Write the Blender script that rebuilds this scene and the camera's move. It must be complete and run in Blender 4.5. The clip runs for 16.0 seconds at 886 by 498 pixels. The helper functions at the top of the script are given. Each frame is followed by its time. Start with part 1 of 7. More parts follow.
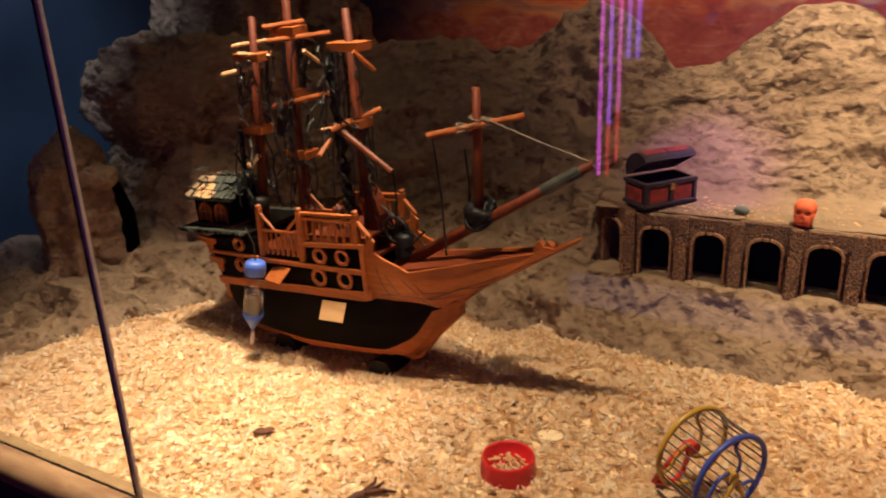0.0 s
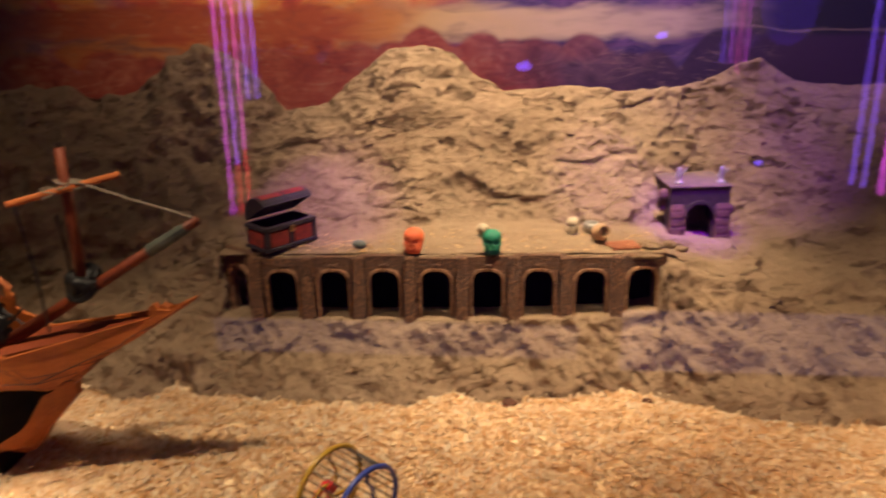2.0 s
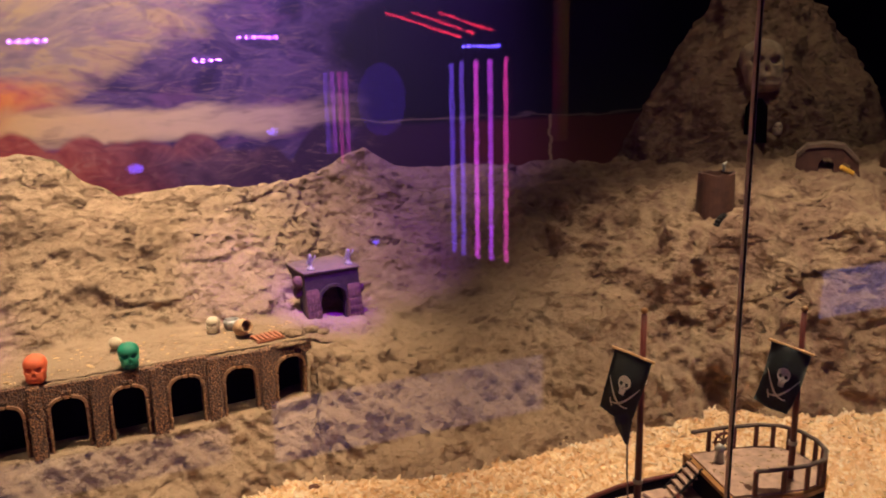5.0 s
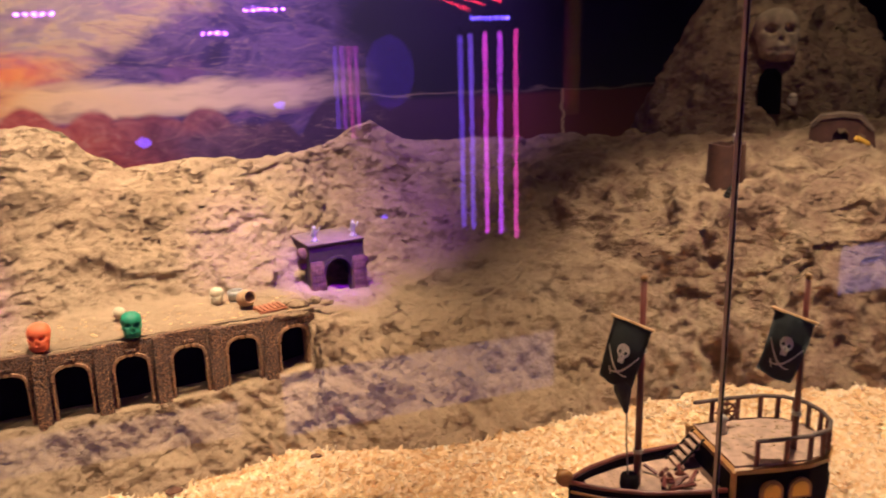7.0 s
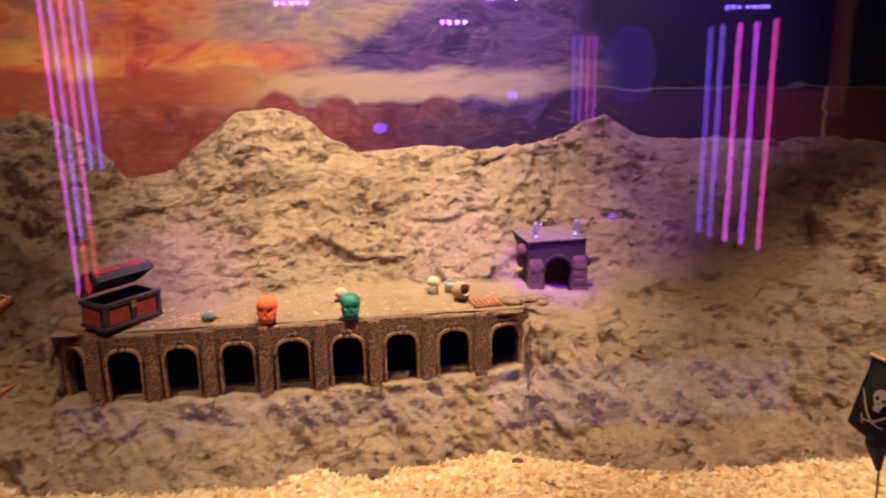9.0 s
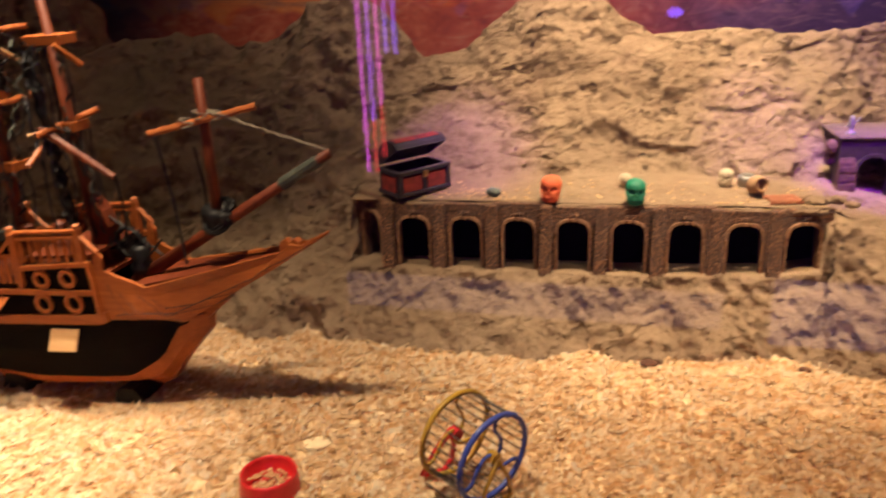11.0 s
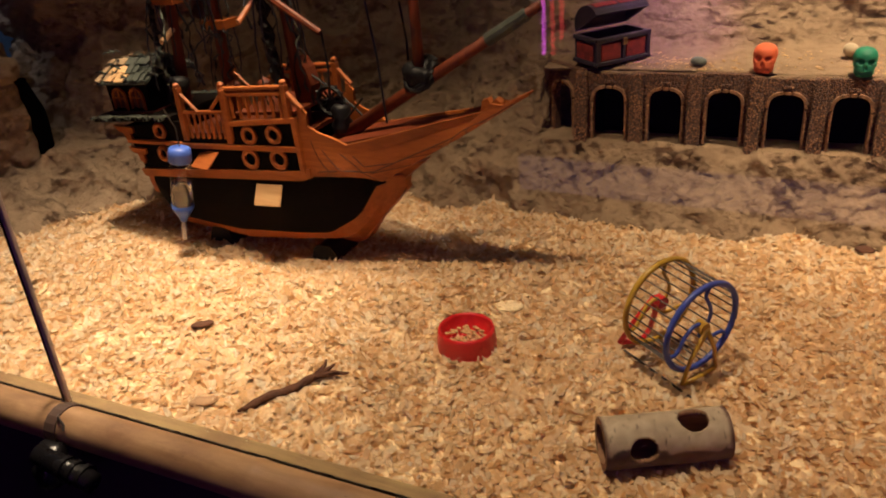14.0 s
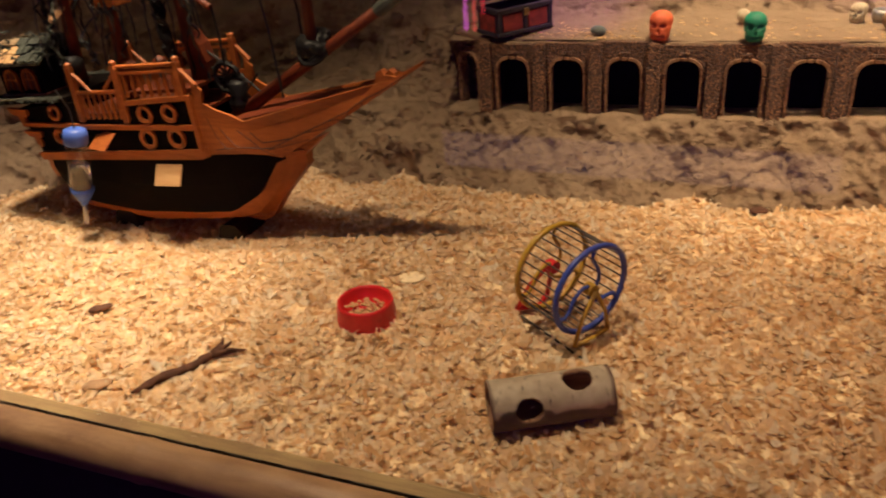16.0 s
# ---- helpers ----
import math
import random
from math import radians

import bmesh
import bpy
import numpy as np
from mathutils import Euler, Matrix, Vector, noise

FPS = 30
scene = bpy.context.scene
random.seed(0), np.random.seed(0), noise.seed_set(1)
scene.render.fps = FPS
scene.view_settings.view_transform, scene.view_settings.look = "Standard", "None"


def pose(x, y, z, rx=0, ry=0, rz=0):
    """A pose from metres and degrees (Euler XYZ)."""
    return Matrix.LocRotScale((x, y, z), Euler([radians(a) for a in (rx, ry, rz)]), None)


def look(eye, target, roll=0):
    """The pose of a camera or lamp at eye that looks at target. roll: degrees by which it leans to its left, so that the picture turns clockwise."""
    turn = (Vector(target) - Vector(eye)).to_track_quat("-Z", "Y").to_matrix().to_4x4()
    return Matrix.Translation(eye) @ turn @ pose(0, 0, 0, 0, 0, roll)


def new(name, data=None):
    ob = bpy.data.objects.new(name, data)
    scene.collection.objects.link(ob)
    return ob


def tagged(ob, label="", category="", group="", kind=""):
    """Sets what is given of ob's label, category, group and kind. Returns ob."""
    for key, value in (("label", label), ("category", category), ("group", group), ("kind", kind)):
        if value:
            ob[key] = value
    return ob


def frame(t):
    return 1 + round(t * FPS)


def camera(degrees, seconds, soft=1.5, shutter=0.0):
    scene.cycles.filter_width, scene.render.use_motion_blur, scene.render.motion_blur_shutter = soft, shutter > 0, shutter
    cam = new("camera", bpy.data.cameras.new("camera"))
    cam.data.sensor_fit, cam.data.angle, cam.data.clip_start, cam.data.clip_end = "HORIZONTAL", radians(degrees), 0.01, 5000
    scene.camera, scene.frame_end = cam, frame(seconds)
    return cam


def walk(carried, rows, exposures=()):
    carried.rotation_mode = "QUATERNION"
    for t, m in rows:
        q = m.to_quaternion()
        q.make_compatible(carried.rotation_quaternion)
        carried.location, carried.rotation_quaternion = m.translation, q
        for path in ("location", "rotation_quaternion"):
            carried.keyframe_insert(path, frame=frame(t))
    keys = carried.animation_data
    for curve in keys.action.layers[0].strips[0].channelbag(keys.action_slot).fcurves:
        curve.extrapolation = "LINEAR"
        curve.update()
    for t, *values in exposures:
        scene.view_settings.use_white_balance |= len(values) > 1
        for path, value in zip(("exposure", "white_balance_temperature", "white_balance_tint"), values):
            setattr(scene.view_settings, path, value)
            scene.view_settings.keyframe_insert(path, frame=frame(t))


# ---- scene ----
SOFT = 1.85
cam = camera(57.2, 16.0, SOFT, 0.5)
PATH = [
    (0.0, 0.0036, -0.0056, 0.6947, 69.16, 2.19, 29.22),
    (0.5, 0.0088, -0.0055, 0.6945, 68.60, 2.04, 26.07),
    (1.0, 0.0241, 0.0046, 0.6964, 68.95, 1.63, 20.29),
    (1.5, 0.0436, 0.0154, 0.7033, 69.80, 1.71, 12.30),
    (2.0, 0.0633, 0.0298, 0.7190, 70.55, 0.83, 4.84),
    (2.5, 0.0768, 0.0435, 0.7233, 71.82, 0.48, -2.84),
    (3.0, 0.0708, 0.0490, 0.7270, 73.46, 0.36, -9.28),
    (3.5, 0.0521, 0.0445, 0.7340, 74.90, 0.26, -14.45),
    (4.0, 0.0355, 0.0381, 0.7343, 76.46, 0.24, -18.94),
    (6.5, 0.0521, -0.0027, 0.7060, 76.04, 1.28, -23.34),
    (7.0, 0.0693, 0.0111, 0.7022, 75.28, 1.52, -20.88),
    (7.5, 0.0846, 0.0321, 0.6973, 75.80, 1.13, -16.88),
    (8.0, 0.0958, 0.0504, 0.6997, 76.31, 1.00, -12.21),
    (10.5, 0.0775, 0.0811, 0.6732, 70.86, 1.84, 8.46),
    (11.0, 0.0505, 0.0712, 0.6536, 69.07, 2.30, 14.18),
    (11.5, 0.0307, 0.0574, 0.6411, 67.12, 2.59, 18.61),
    (12.0, 0.0083, 0.0482, 0.6293, 65.84, 2.96, 21.93),
    (12.5, -0.0061, 0.0405, 0.6180, 64.89, 3.11, 23.77),
    (13.0, -0.0172, 0.0375, 0.6088, 64.27, 3.45, 24.97),
    (13.5, -0.0224, 0.0427, 0.6003, 63.38, 3.81, 24.86),
    (14.0, -0.0218, 0.0476, 0.5975, 62.87, 4.14, 24.58),
    (14.5, -0.0176, 0.0495, 0.5974, 62.53, 4.27, 24.10),
    (15.0, -0.0050, 0.0526, 0.5911, 62.35, 4.47, 23.71),
    (15.5, 0.0132, 0.0557, 0.5862, 61.89, 4.32, 22.73),
    (16.0, 0.0457, 0.0676, 0.5806, 61.33, 4.32, 20.65),
]
walk(cam, [(t, pose(x, y, z, rx, ry, rz)) for t, x, y, z, rx, ry, rz in PATH],
     ((0.0, 0.02, 6000, 10), (1.0, 0.02, 6000, 10), (2.0, -0.05, 6000, 10), (2.5, -0.16, 6000, 10), (3.5, -0.20, 6000, 10), (4.0, -0.20, 5850, 10), (5.5, 0.12, 5750, 10), (7.0, 0.38, 5700, 10), (8.0, 0.28, 5700, 10), (9.5, 0.26, 5850, 10), (11.0, 0.22, 6000, 10), (12.0, 0.05, 6000, 10), (13.0, -0.15, 6150, 10), (14.5, -0.3, 6150, 10), (16.0, -0.28, 6150, 10)))


# ---- world and light ----
world = bpy.data.worlds.new("hall_dark")
scene.world = world
world.use_nodes = True
world.node_tree.nodes["Background"].inputs[0].default_value = (0.02, 0.012, 0.03, 1)
world.node_tree.nodes["Background"].inputs[1].default_value = 0.25
scene.view_settings.exposure = 0.0


def spot(name, eye, target, watts, size, colour=(1.0, 0.72, 0.42), blend=0.7, radius=0.04):
    data = bpy.data.lights.new(name, "SPOT")
    data.energy, data.spot_size, data.spot_blend = watts, radians(size), blend
    data.color, data.shadow_soft_size = colour, radius
    ob = new(name, data)
    ob.matrix_world = look(eye, target)
    return ob


WARM = (1.0, 0.735, 0.445)
spot("spot_shavings", (-0.50, 0.74, 1.92), (-0.46, 0.86, 0.0), 175, 46, WARM, 1.0)
spot("spot_left", (-0.84, 1.10, 1.92), (-1.00, 0.80, 0.0), 400, 34, (1.0, 0.77, 0.51), 1.0, 0.10)
spot("spot_middle", (0.34, 0.98, 1.92), (0.37, 1.05, 0.0), 135, 38, (1.0, 0.66, 0.36), 1.0)
spot("spot_centre", (0.18, 1.22, 1.9), (0.11, 1.62, 0.3), 335, 42, WARM, 1.0)
spot("spot_right", (1.12, 1.00, 1.9), (1.22, 1.02, 0.1), 275, 53, WARM, 1.0)
# Wide fill added for the dark rock behind the ship; no lamp seen.
spot("fill_ship", (-0.95, 0.95, 1.9), (-0.80, 1.50, 0.20), 15, 70, WARM, 1.0)
# Dim fill added to brighten the mound, without a known source.
spot("fill_mound", (1.45, 1.15, 1.9), (1.66, 1.75, 0.5), 28, 50, WARM, 1.0)
# Violet spot added to imitate a led patch mirrored over the rock.
spot("violet_patch_rock", (0.30, 1.10, 1.85), (0.24, 1.64, 0.31), 75, 9, (0.34, 0.05, 1.0), 1.0)
# Cool fill added so that the blue side wall shows; source not known.
spot("fill_sea", (-1.95, 1.0, 1.85), (-2.3, 1.3, 0.4), 120, 64, (0.80, 0.85, 1.0), 1.0)
spot("spot_gate", (0.44, 1.02, 1.5), (0.415, 1.60, 0.245), 210, 10, (0.22, 0.0, 1.0))
spot("spot_chest", (-0.20, 1.05, 1.7), (-0.30, 1.53, 0.29), 75, 12, (0.36, 0.0, 1.0))
spot("spot_paint", (-0.05, 1.6, 1.85), (-0.02, 2.4, 0.85), 140, 96, (1.0, 0.72, 0.48))
spot("spot_violet", (0.9, 1.6, 1.85), (0.60, 2.4, 0.80), 100, 70, (0.34, 0.10, 1.0))
# Lamp added on the hall post so that its mirror image shows.
spot("fill_hall_post", (1.27, -0.60, 1.95), (1.27, -0.98, 0.85), 60, 34, (1.0, 0.72, 0.45), 0.8)
# Violet wash added on the hall wall; its reflection hazes the dark tones.
spot("fill_hall_haze", (0.55, -0.95, 1.9), (0.75, -2.0, 0.55), 170, 120, (0.40, 0.16, 1.0), 0.6)
# Another added violet patch, on the dark flank of the hill.
spot("violet_patch_hill", (0.60, 1.15, 1.8), (0.62, 1.68, 0.40), 80, 13, (0.30, 0.04, 1.0), 1.0)


# ---- materials ----
class Nodes:
    """A small builder for node materials."""

    def __init__(self, name):
        self.mat = bpy.data.materials.new(name)
        self.mat.use_nodes = True
        self.nt = self.mat.node_tree
        self.bsdf = self.nt.nodes["Principled BSDF"]
        self.out = self.nt.nodes["Material Output"]
        self.co = self.nt.nodes.new("ShaderNodeTexCoord").outputs["Object"]

    def node(self, kind, **inputs):
        n = self.nt.nodes.new(kind)
        for key, value in inputs.items():
            self.put(n.inputs[key.replace("_", " ")], value)
        return n

    def put(self, socket, value):
        if isinstance(value, bpy.types.NodeSocket):
            self.nt.links.new(value, socket)
        else:
            socket.default_value = value

    def noise(self, scale, detail=4.0, rough=0.55, co=None, dist=0.0):
        return self.node("ShaderNodeTexNoise", Vector=co or self.co, Scale=scale, Detail=detail, Roughness=rough, Distortion=dist).outputs["Fac"]

    def voronoi(self, scale, co=None, feature="F1", out="Distance"):
        n = self.node("ShaderNodeTexVoronoi", Vector=co or self.co, Scale=scale)
        n.feature = feature
        return n.outputs[out]

    def ramp(self, fac, *stops):
        n = self.node("ShaderNodeValToRGB", Fac=fac)
        el = n.color_ramp.elements
        while len(el) < len(stops):
            el.new(0.5)
        for e, (p, c) in zip(el, stops):
            e.position, e.color = p, (*c, 1) if len(c) == 3 else c
        return n.outputs["Color"]

    def math(self, op, a, b=0.0, clamp=False):
        n = self.nt.nodes.new("ShaderNodeMath")
        n.operation, n.use_clamp = op, clamp
        self.put(n.inputs[0], a)
        self.put(n.inputs[1], b)
        return n.outputs[0]

    def mix(self, fac, a, b, mode="MIX"):
        n = self.nt.nodes.new("ShaderNodeMix")
        n.data_type, n.blend_type = "RGBA", mode
        self.put(n.inputs[0], fac)
        self.put(n.inputs[6], a if isinstance(a, bpy.types.NodeSocket) else (*a, 1))
        self.put(n.inputs[7], b if isinstance(b, bpy.types.NodeSocket) else (*b, 1))
        return n.outputs[2]

    def stretch(self, sx, sy, sz):
        return self.node("ShaderNodeMapping", Vector=self.co, Scale=(sx, sy, sz)).outputs[0]

    def bump(self, height, strength=0.5, distance=0.004, normal=None):
        n = self.node("ShaderNodeBump", Height=height, Strength=strength, Distance=distance)
        if normal is not None:
            self.put(n.inputs["Normal"], normal)
        return n.outputs[0]

    def done(self, colour, rough=0.6, normal=None, metal=0.0, spec=None):
        self.put(self.bsdf.inputs["Base Color"], colour if isinstance(colour, bpy.types.NodeSocket) else (*colour, 1))
        self.put(self.bsdf.inputs["Roughness"], rough)
        self.put(self.bsdf.inputs["Metallic"], metal)
        if spec is not None:
            self.bsdf.inputs["Specular IOR Level"].default_value = spec
        if normal is not None:
            self.put(self.bsdf.inputs["Normal"], normal)
        return self.mat


def m_rock(name, dark, mid, light, wash):
    """Trowelled plaster rock: broad tone, streaks of wash on the east cliff, small tilted facets, pits and grain, with
    shade painted into their hollows.
    """
    n = Nodes(name)
    big, fine = n.noise(3.2, 6, 0.62), n.noise(38.0, 8, 0.7)
    c = n.ramp(big, (0.28, dark), (0.45, mid), (0.72, light))
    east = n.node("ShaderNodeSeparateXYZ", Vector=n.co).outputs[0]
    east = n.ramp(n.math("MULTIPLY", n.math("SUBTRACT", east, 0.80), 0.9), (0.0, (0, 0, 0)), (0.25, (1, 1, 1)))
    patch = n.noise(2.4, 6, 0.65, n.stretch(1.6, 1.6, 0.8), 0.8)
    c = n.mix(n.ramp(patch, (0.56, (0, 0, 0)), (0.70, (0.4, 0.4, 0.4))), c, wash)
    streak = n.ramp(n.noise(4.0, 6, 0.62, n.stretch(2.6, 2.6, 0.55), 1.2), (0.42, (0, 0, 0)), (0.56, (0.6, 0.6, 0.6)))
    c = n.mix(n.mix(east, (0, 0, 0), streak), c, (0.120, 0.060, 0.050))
    tilt = n.node("ShaderNodeMapping", Vector=n.co, Rotation=(0.0, 0.85, 0.2), Scale=(0.75, 1.0, 1.9)).outputs[0]
    across = n.node("ShaderNodeMapping", Vector=n.co, Rotation=(0.3, -0.6, 0.1), Scale=(1.0, 1.0, 1.8)).outputs[0]

    def warped(vec, scale, amount):
        w = n.nt.nodes.new("ShaderNodeVectorMath")
        w.operation = "MULTIPLY_ADD"
        n.put(w.inputs[0], n.node("ShaderNodeTexNoise", Vector=n.co, Scale=scale, Detail=4.0).outputs["Color"])
        w.inputs[1].default_value = (amount, amount, amount)
        n.put(w.inputs[2], vec)
        return w.outputs[0]

    def facets(vec, scale):
        """Cells whose faces lean each its own way, and the random tone of each cell."""
        v = n.node("ShaderNodeTexVoronoi", Vector=vec, Scale=scale)
        off, lean, dot = (n.nt.nodes.new("ShaderNodeVectorMath") for _ in range(3))
        off.operation, lean.operation, dot.operation = "SUBTRACT", "SUBTRACT", "DOT_PRODUCT"
        n.put(off.inputs[0], vec)
        n.put(off.inputs[1], v.outputs["Position"])
        n.put(lean.inputs[0], v.outputs["Color"])
        lean.inputs[1].default_value = (0.5, 0.5, 0.5)
        n.put(dot.inputs[0], off.outputs[0])
        n.put(dot.inputs[1], lean.outputs[0])
        return dot.outputs["Value"], v.outputs["Color"]
    plate, tone = facets(warped(tilt, 16.0, 0.06), 22.0)
    chip, tone2 = facets(warped(across, 40.0, 0.022), 58.0)
    flake, _ = facets(warped(tilt, 90.0, 0.010), 130.0)
    c = n.mix(n.ramp(tone, (0.25, (0.08, 0.08, 0.08)), (0.55, (0, 0, 0))), c, dark)
    c = n.mix(n.ramp(tone2, (0.45, (0, 0, 0)), (0.85, (0.30, 0.30, 0.30))), c, light)
    # Low grain is coloured darker and high grain lighter, as shade and light.
    c = n.mix(n.ramp(fine, (0.34, (0.12, 0.12, 0.12)), (0.44, (0.0, 0.0, 0.0))), c, tuple(v * 0.5 for v in dark))
    c = n.mix(n.ramp(fine, (0.54, (0, 0, 0)), (0.72, (0.45, 0.45, 0.45))), c, tuple(min(1.0, v * 1.25) for v in light))
    # Pits are also painted dark, so their shade is in the colour.
    pit = n.ramp(n.noise(42.0, 4, 0.6, warped(tilt, 22.0, 0.05)), (0.27, (0, 0, 0)), (0.32, (1, 1, 1)))
    c = n.mix(n.math("ADD", 0.35, n.math("MULTIPLY", pit, 0.65)), tuple(v * 0.35 for v in dark), c)
    b = n.bump(n.noise(15.0, 9, 0.68, tilt, 0.3), 0.5, 0.010)
    b = n.bump(plate, 1.0, 0.65, b)
    b = n.bump(chip, 1.0, 0.5, b)
    b = n.bump(flake, 1.0, 0.5, b)
    b = n.bump(fine, 0.8, 0.006, b)
    b = n.bump(pit, 0.8, 0.005, b)
    b = n.bump(n.noise(150.0, 4, 0.65), 0.6, 0.0025, b)
    return n.done(c, 0.95, b, spec=0.12)


def m_plain(name, base, rough=0.5, vary=0.25, scale=30.0, bump=0.2, metal=0.0, spec=None):
    n = Nodes(name)
    f = n.noise(scale, 5, 0.6)
    c = n.ramp(f, (0.3, tuple(v * (1 - vary) for v in base)), (0.7, tuple(min(1, v * (1 + vary)) for v in base)))
    c = n.mix(n.ramp(n.noise(scale * 6, 3, 0.5), (0.62, (0, 0, 0)), (0.78, (0.5, 0.5, 0.5))), c, tuple(v * 0.5 for v in base))
    return n.done(c, n.math("ADD", n.math("MULTIPLY", f, 0.25), rough - 0.12), n.bump(n.noise(scale * 4), bump, 0.002), metal, spec)


def m_wood(name, dark, light, rough=0.45, scale=(4.0, 60.0, 60.0), spec=None):
    n = Nodes(name)
    grain = n.noise(3.0, 6, 0.6, n.stretch(*scale), 0.6)
    c = n.ramp(grain, (0.3, dark), (0.7, light))
    c = n.mix(n.ramp(n.noise(14.0, 4), (0.5, (0, 0, 0)), (0.8, (0.55, 0.55, 0.55))), c, tuple(v * 0.5 for v in dark))
    return n.done(c, rough, n.bump(grain, 0.25, 0.001), spec=spec)


def m_stained(name, dark, light, rough, scale):
    """Handled bamboo: streaks along it, brown stains and small dark scratches."""
    n = Nodes(name)
    grain = n.noise(3.0, 6, 0.6, n.stretch(*scale), 0.6)
    c = n.ramp(grain, (0.3, dark), (0.7, light))
    c = n.mix(n.ramp(n.noise(9.0, 6, 0.65, n.stretch(1.0, 2.0, 2.0)), (0.42, (0, 0, 0)), (0.66, (0.8, 0.8, 0.8))), c, (0.15, 0.075, 0.04))
    c = n.mix(n.ramp(n.noise(6.0, 4, 0.7, n.stretch(6.0, 30.0, 30.0)), (0.66, (0, 0, 0)), (0.72, (0.8, 0.8, 0.8))), c, (0.06, 0.035, 0.022))
    return n.done(c, n.math("ADD", rough - 0.1, n.math("MULTIPLY", grain, 0.25)), n.bump(grain, 0.25, 0.001))


def m_emit(name, colour, strength):
    n = Nodes(name)
    e = n.node("ShaderNodeEmission", Color=(*colour, 1), Strength=strength)
    n.nt.links.new(e.outputs[0], n.out.inputs["Surface"])
    return n.mat


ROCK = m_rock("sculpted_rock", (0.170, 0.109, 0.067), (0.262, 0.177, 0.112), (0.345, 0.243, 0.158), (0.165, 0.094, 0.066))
# Same rock with shade put into its colour, for the dimly lit mound.
ROCK_DIM = m_rock("dim_lit_rock", (0.10, 0.068, 0.045), (0.185, 0.125, 0.08), (0.27, 0.185, 0.12), (0.13, 0.085, 0.065))


def m_shavings():
    n = Nodes("pine_shavings")
    rnd = n.node("ShaderNodeNewGeometry").outputs["Random Per Island"]
    c = n.ramp(rnd, (0.0, (0.60, 0.37, 0.18)), (0.14, (0.74, 0.52, 0.29)), (0.45, (0.83, 0.65, 0.43)), (0.80, (0.90, 0.77, 0.57)), (1.0, (0.92, 0.86, 0.73)))
    g = n.noise(120.0, 4, 0.6)
    c = n.mix(n.ramp(g, (0.4, (0.0, 0.0, 0.0)), (0.8, (0.30, 0.30, 0.30))), c, (0.50, 0.31, 0.14))
    mat = n.done(c, 0.75, n.bump(g, 0.2, 0.0006), spec=0.2)
    thin = n.node("ShaderNodeBsdfTranslucent", Color=c)
    both_ways = n.nt.nodes.new("ShaderNodeMixShader")
    both_ways.inputs[0].default_value = 0.58
    n.nt.links.new(n.bsdf.outputs[0], both_ways.inputs[1])
    n.nt.links.new(thin.outputs[0], both_ways.inputs[2])
    n.nt.links.new(both_ways.outputs[0], n.out.inputs["Surface"])
    return mat


SHAVINGS = m_shavings()
SHAVING_BED = m_plain("shaving_bed", (0.86, 0.67, 0.43), 0.9, 0.2, 140.0, 0.4)
ORANGE = m_wood("orange_varnished_wood", (0.27, 0.066, 0.011), (0.41, 0.120, 0.024), 0.5, spec=0.3)
ORANGE_DARK = m_wood("red_brown_wood", (0.085, 0.015, 0.0045), (0.175, 0.036, 0.010), 0.55, (60.0, 60.0, 4.0), 0.25)
PALE_GREY_WOOD = m_wood("weathered_shingle_wood", (0.24, 0.15, 0.075), (0.40, 0.27, 0.15), 0.7)
PALE_WOOD = m_wood("pale_raw_wood", (0.46, 0.25, 0.10), (0.66, 0.42, 0.20), 0.6)
BLACK_WOOD = m_wood("black_stained_planks", (0.003, 0.0024, 0.0022), (0.009, 0.0062, 0.005), 0.6, spec=0.03)
BLACK = m_plain("black_paint", (0.009, 0.008, 0.008), 0.5, 0.3, 40.0, spec=0.2)
CHAIN = m_plain("dark_chain", (0.05, 0.05, 0.055), 0.35, 0.3, 80.0, 0.2, 0.8)
CORD = m_plain("grey_cord", (0.24, 0.20, 0.15), 0.9, 0.3, 200.0, 0.4)
MOSS = m_plain("green_grey_thatch", (0.050, 0.055, 0.042), 0.9, 0.5, 60.0, 0.8)
DARK_RED = m_plain("dark_red_paint", (0.10, 0.018, 0.012), 0.45, 0.35, 50.0)
RED_PLASTIC = m_plain("red_plastic", (0.62, 0.018, 0.02), 0.35, 0.1, 20.0, 0.05, spec=0.5)
YELLOW_PLASTIC = m_plain("yellow_plastic", (0.50, 0.30, 0.03), 0.35, 0.1, 20.0, 0.05, spec=0.5)
BLUE_PLASTIC = m_plain("blue_plastic", (0.05, 0.08, 0.38), 0.35, 0.1, 20.0, 0.05, spec=0.5)
BOTTLE_BLUE = m_plain("bottle_cap_blue", (0.065, 0.13, 0.50), 0.4, 0.1, 20.0, 0.05, spec=0.5)
WIRE = m_plain("dark_coated_wire", (0.07, 0.06, 0.055), 0.4, 0.3, 60.0, 0.1, 0.6)
STEEL = m_plain("steel", (0.72, 0.72, 0.72), 0.35, 0.1, 60.0, 0.05, 0.45)
BRASS = m_plain("aged_brass", (0.38, 0.26, 0.11), 0.35, 0.3, 60.0, 0.1, 0.9)
POT_CLAY = m_plain("pale_pot_clay", (0.40, 0.24, 0.13), 0.8, 0.3, 60.0, 0.3)
BONE = m_plain("bone", (0.50, 0.41, 0.28), 0.7, 0.2, 60.0, 0.3)
SKULL_ORANGE = m_plain("orange_painted_resin", (0.72, 0.135, 0.045), 0.6, 0.15, 40.0, 0.15)
SKULL_GREEN = m_plain("green_painted_resin", (0.012, 0.20, 0.11), 0.6, 0.2, 40.0, 0.15)
CRIMSON = m_plain("crimson_panel", (0.25, 0.030, 0.022), 0.65, 0.5, 70.0, 0.3)
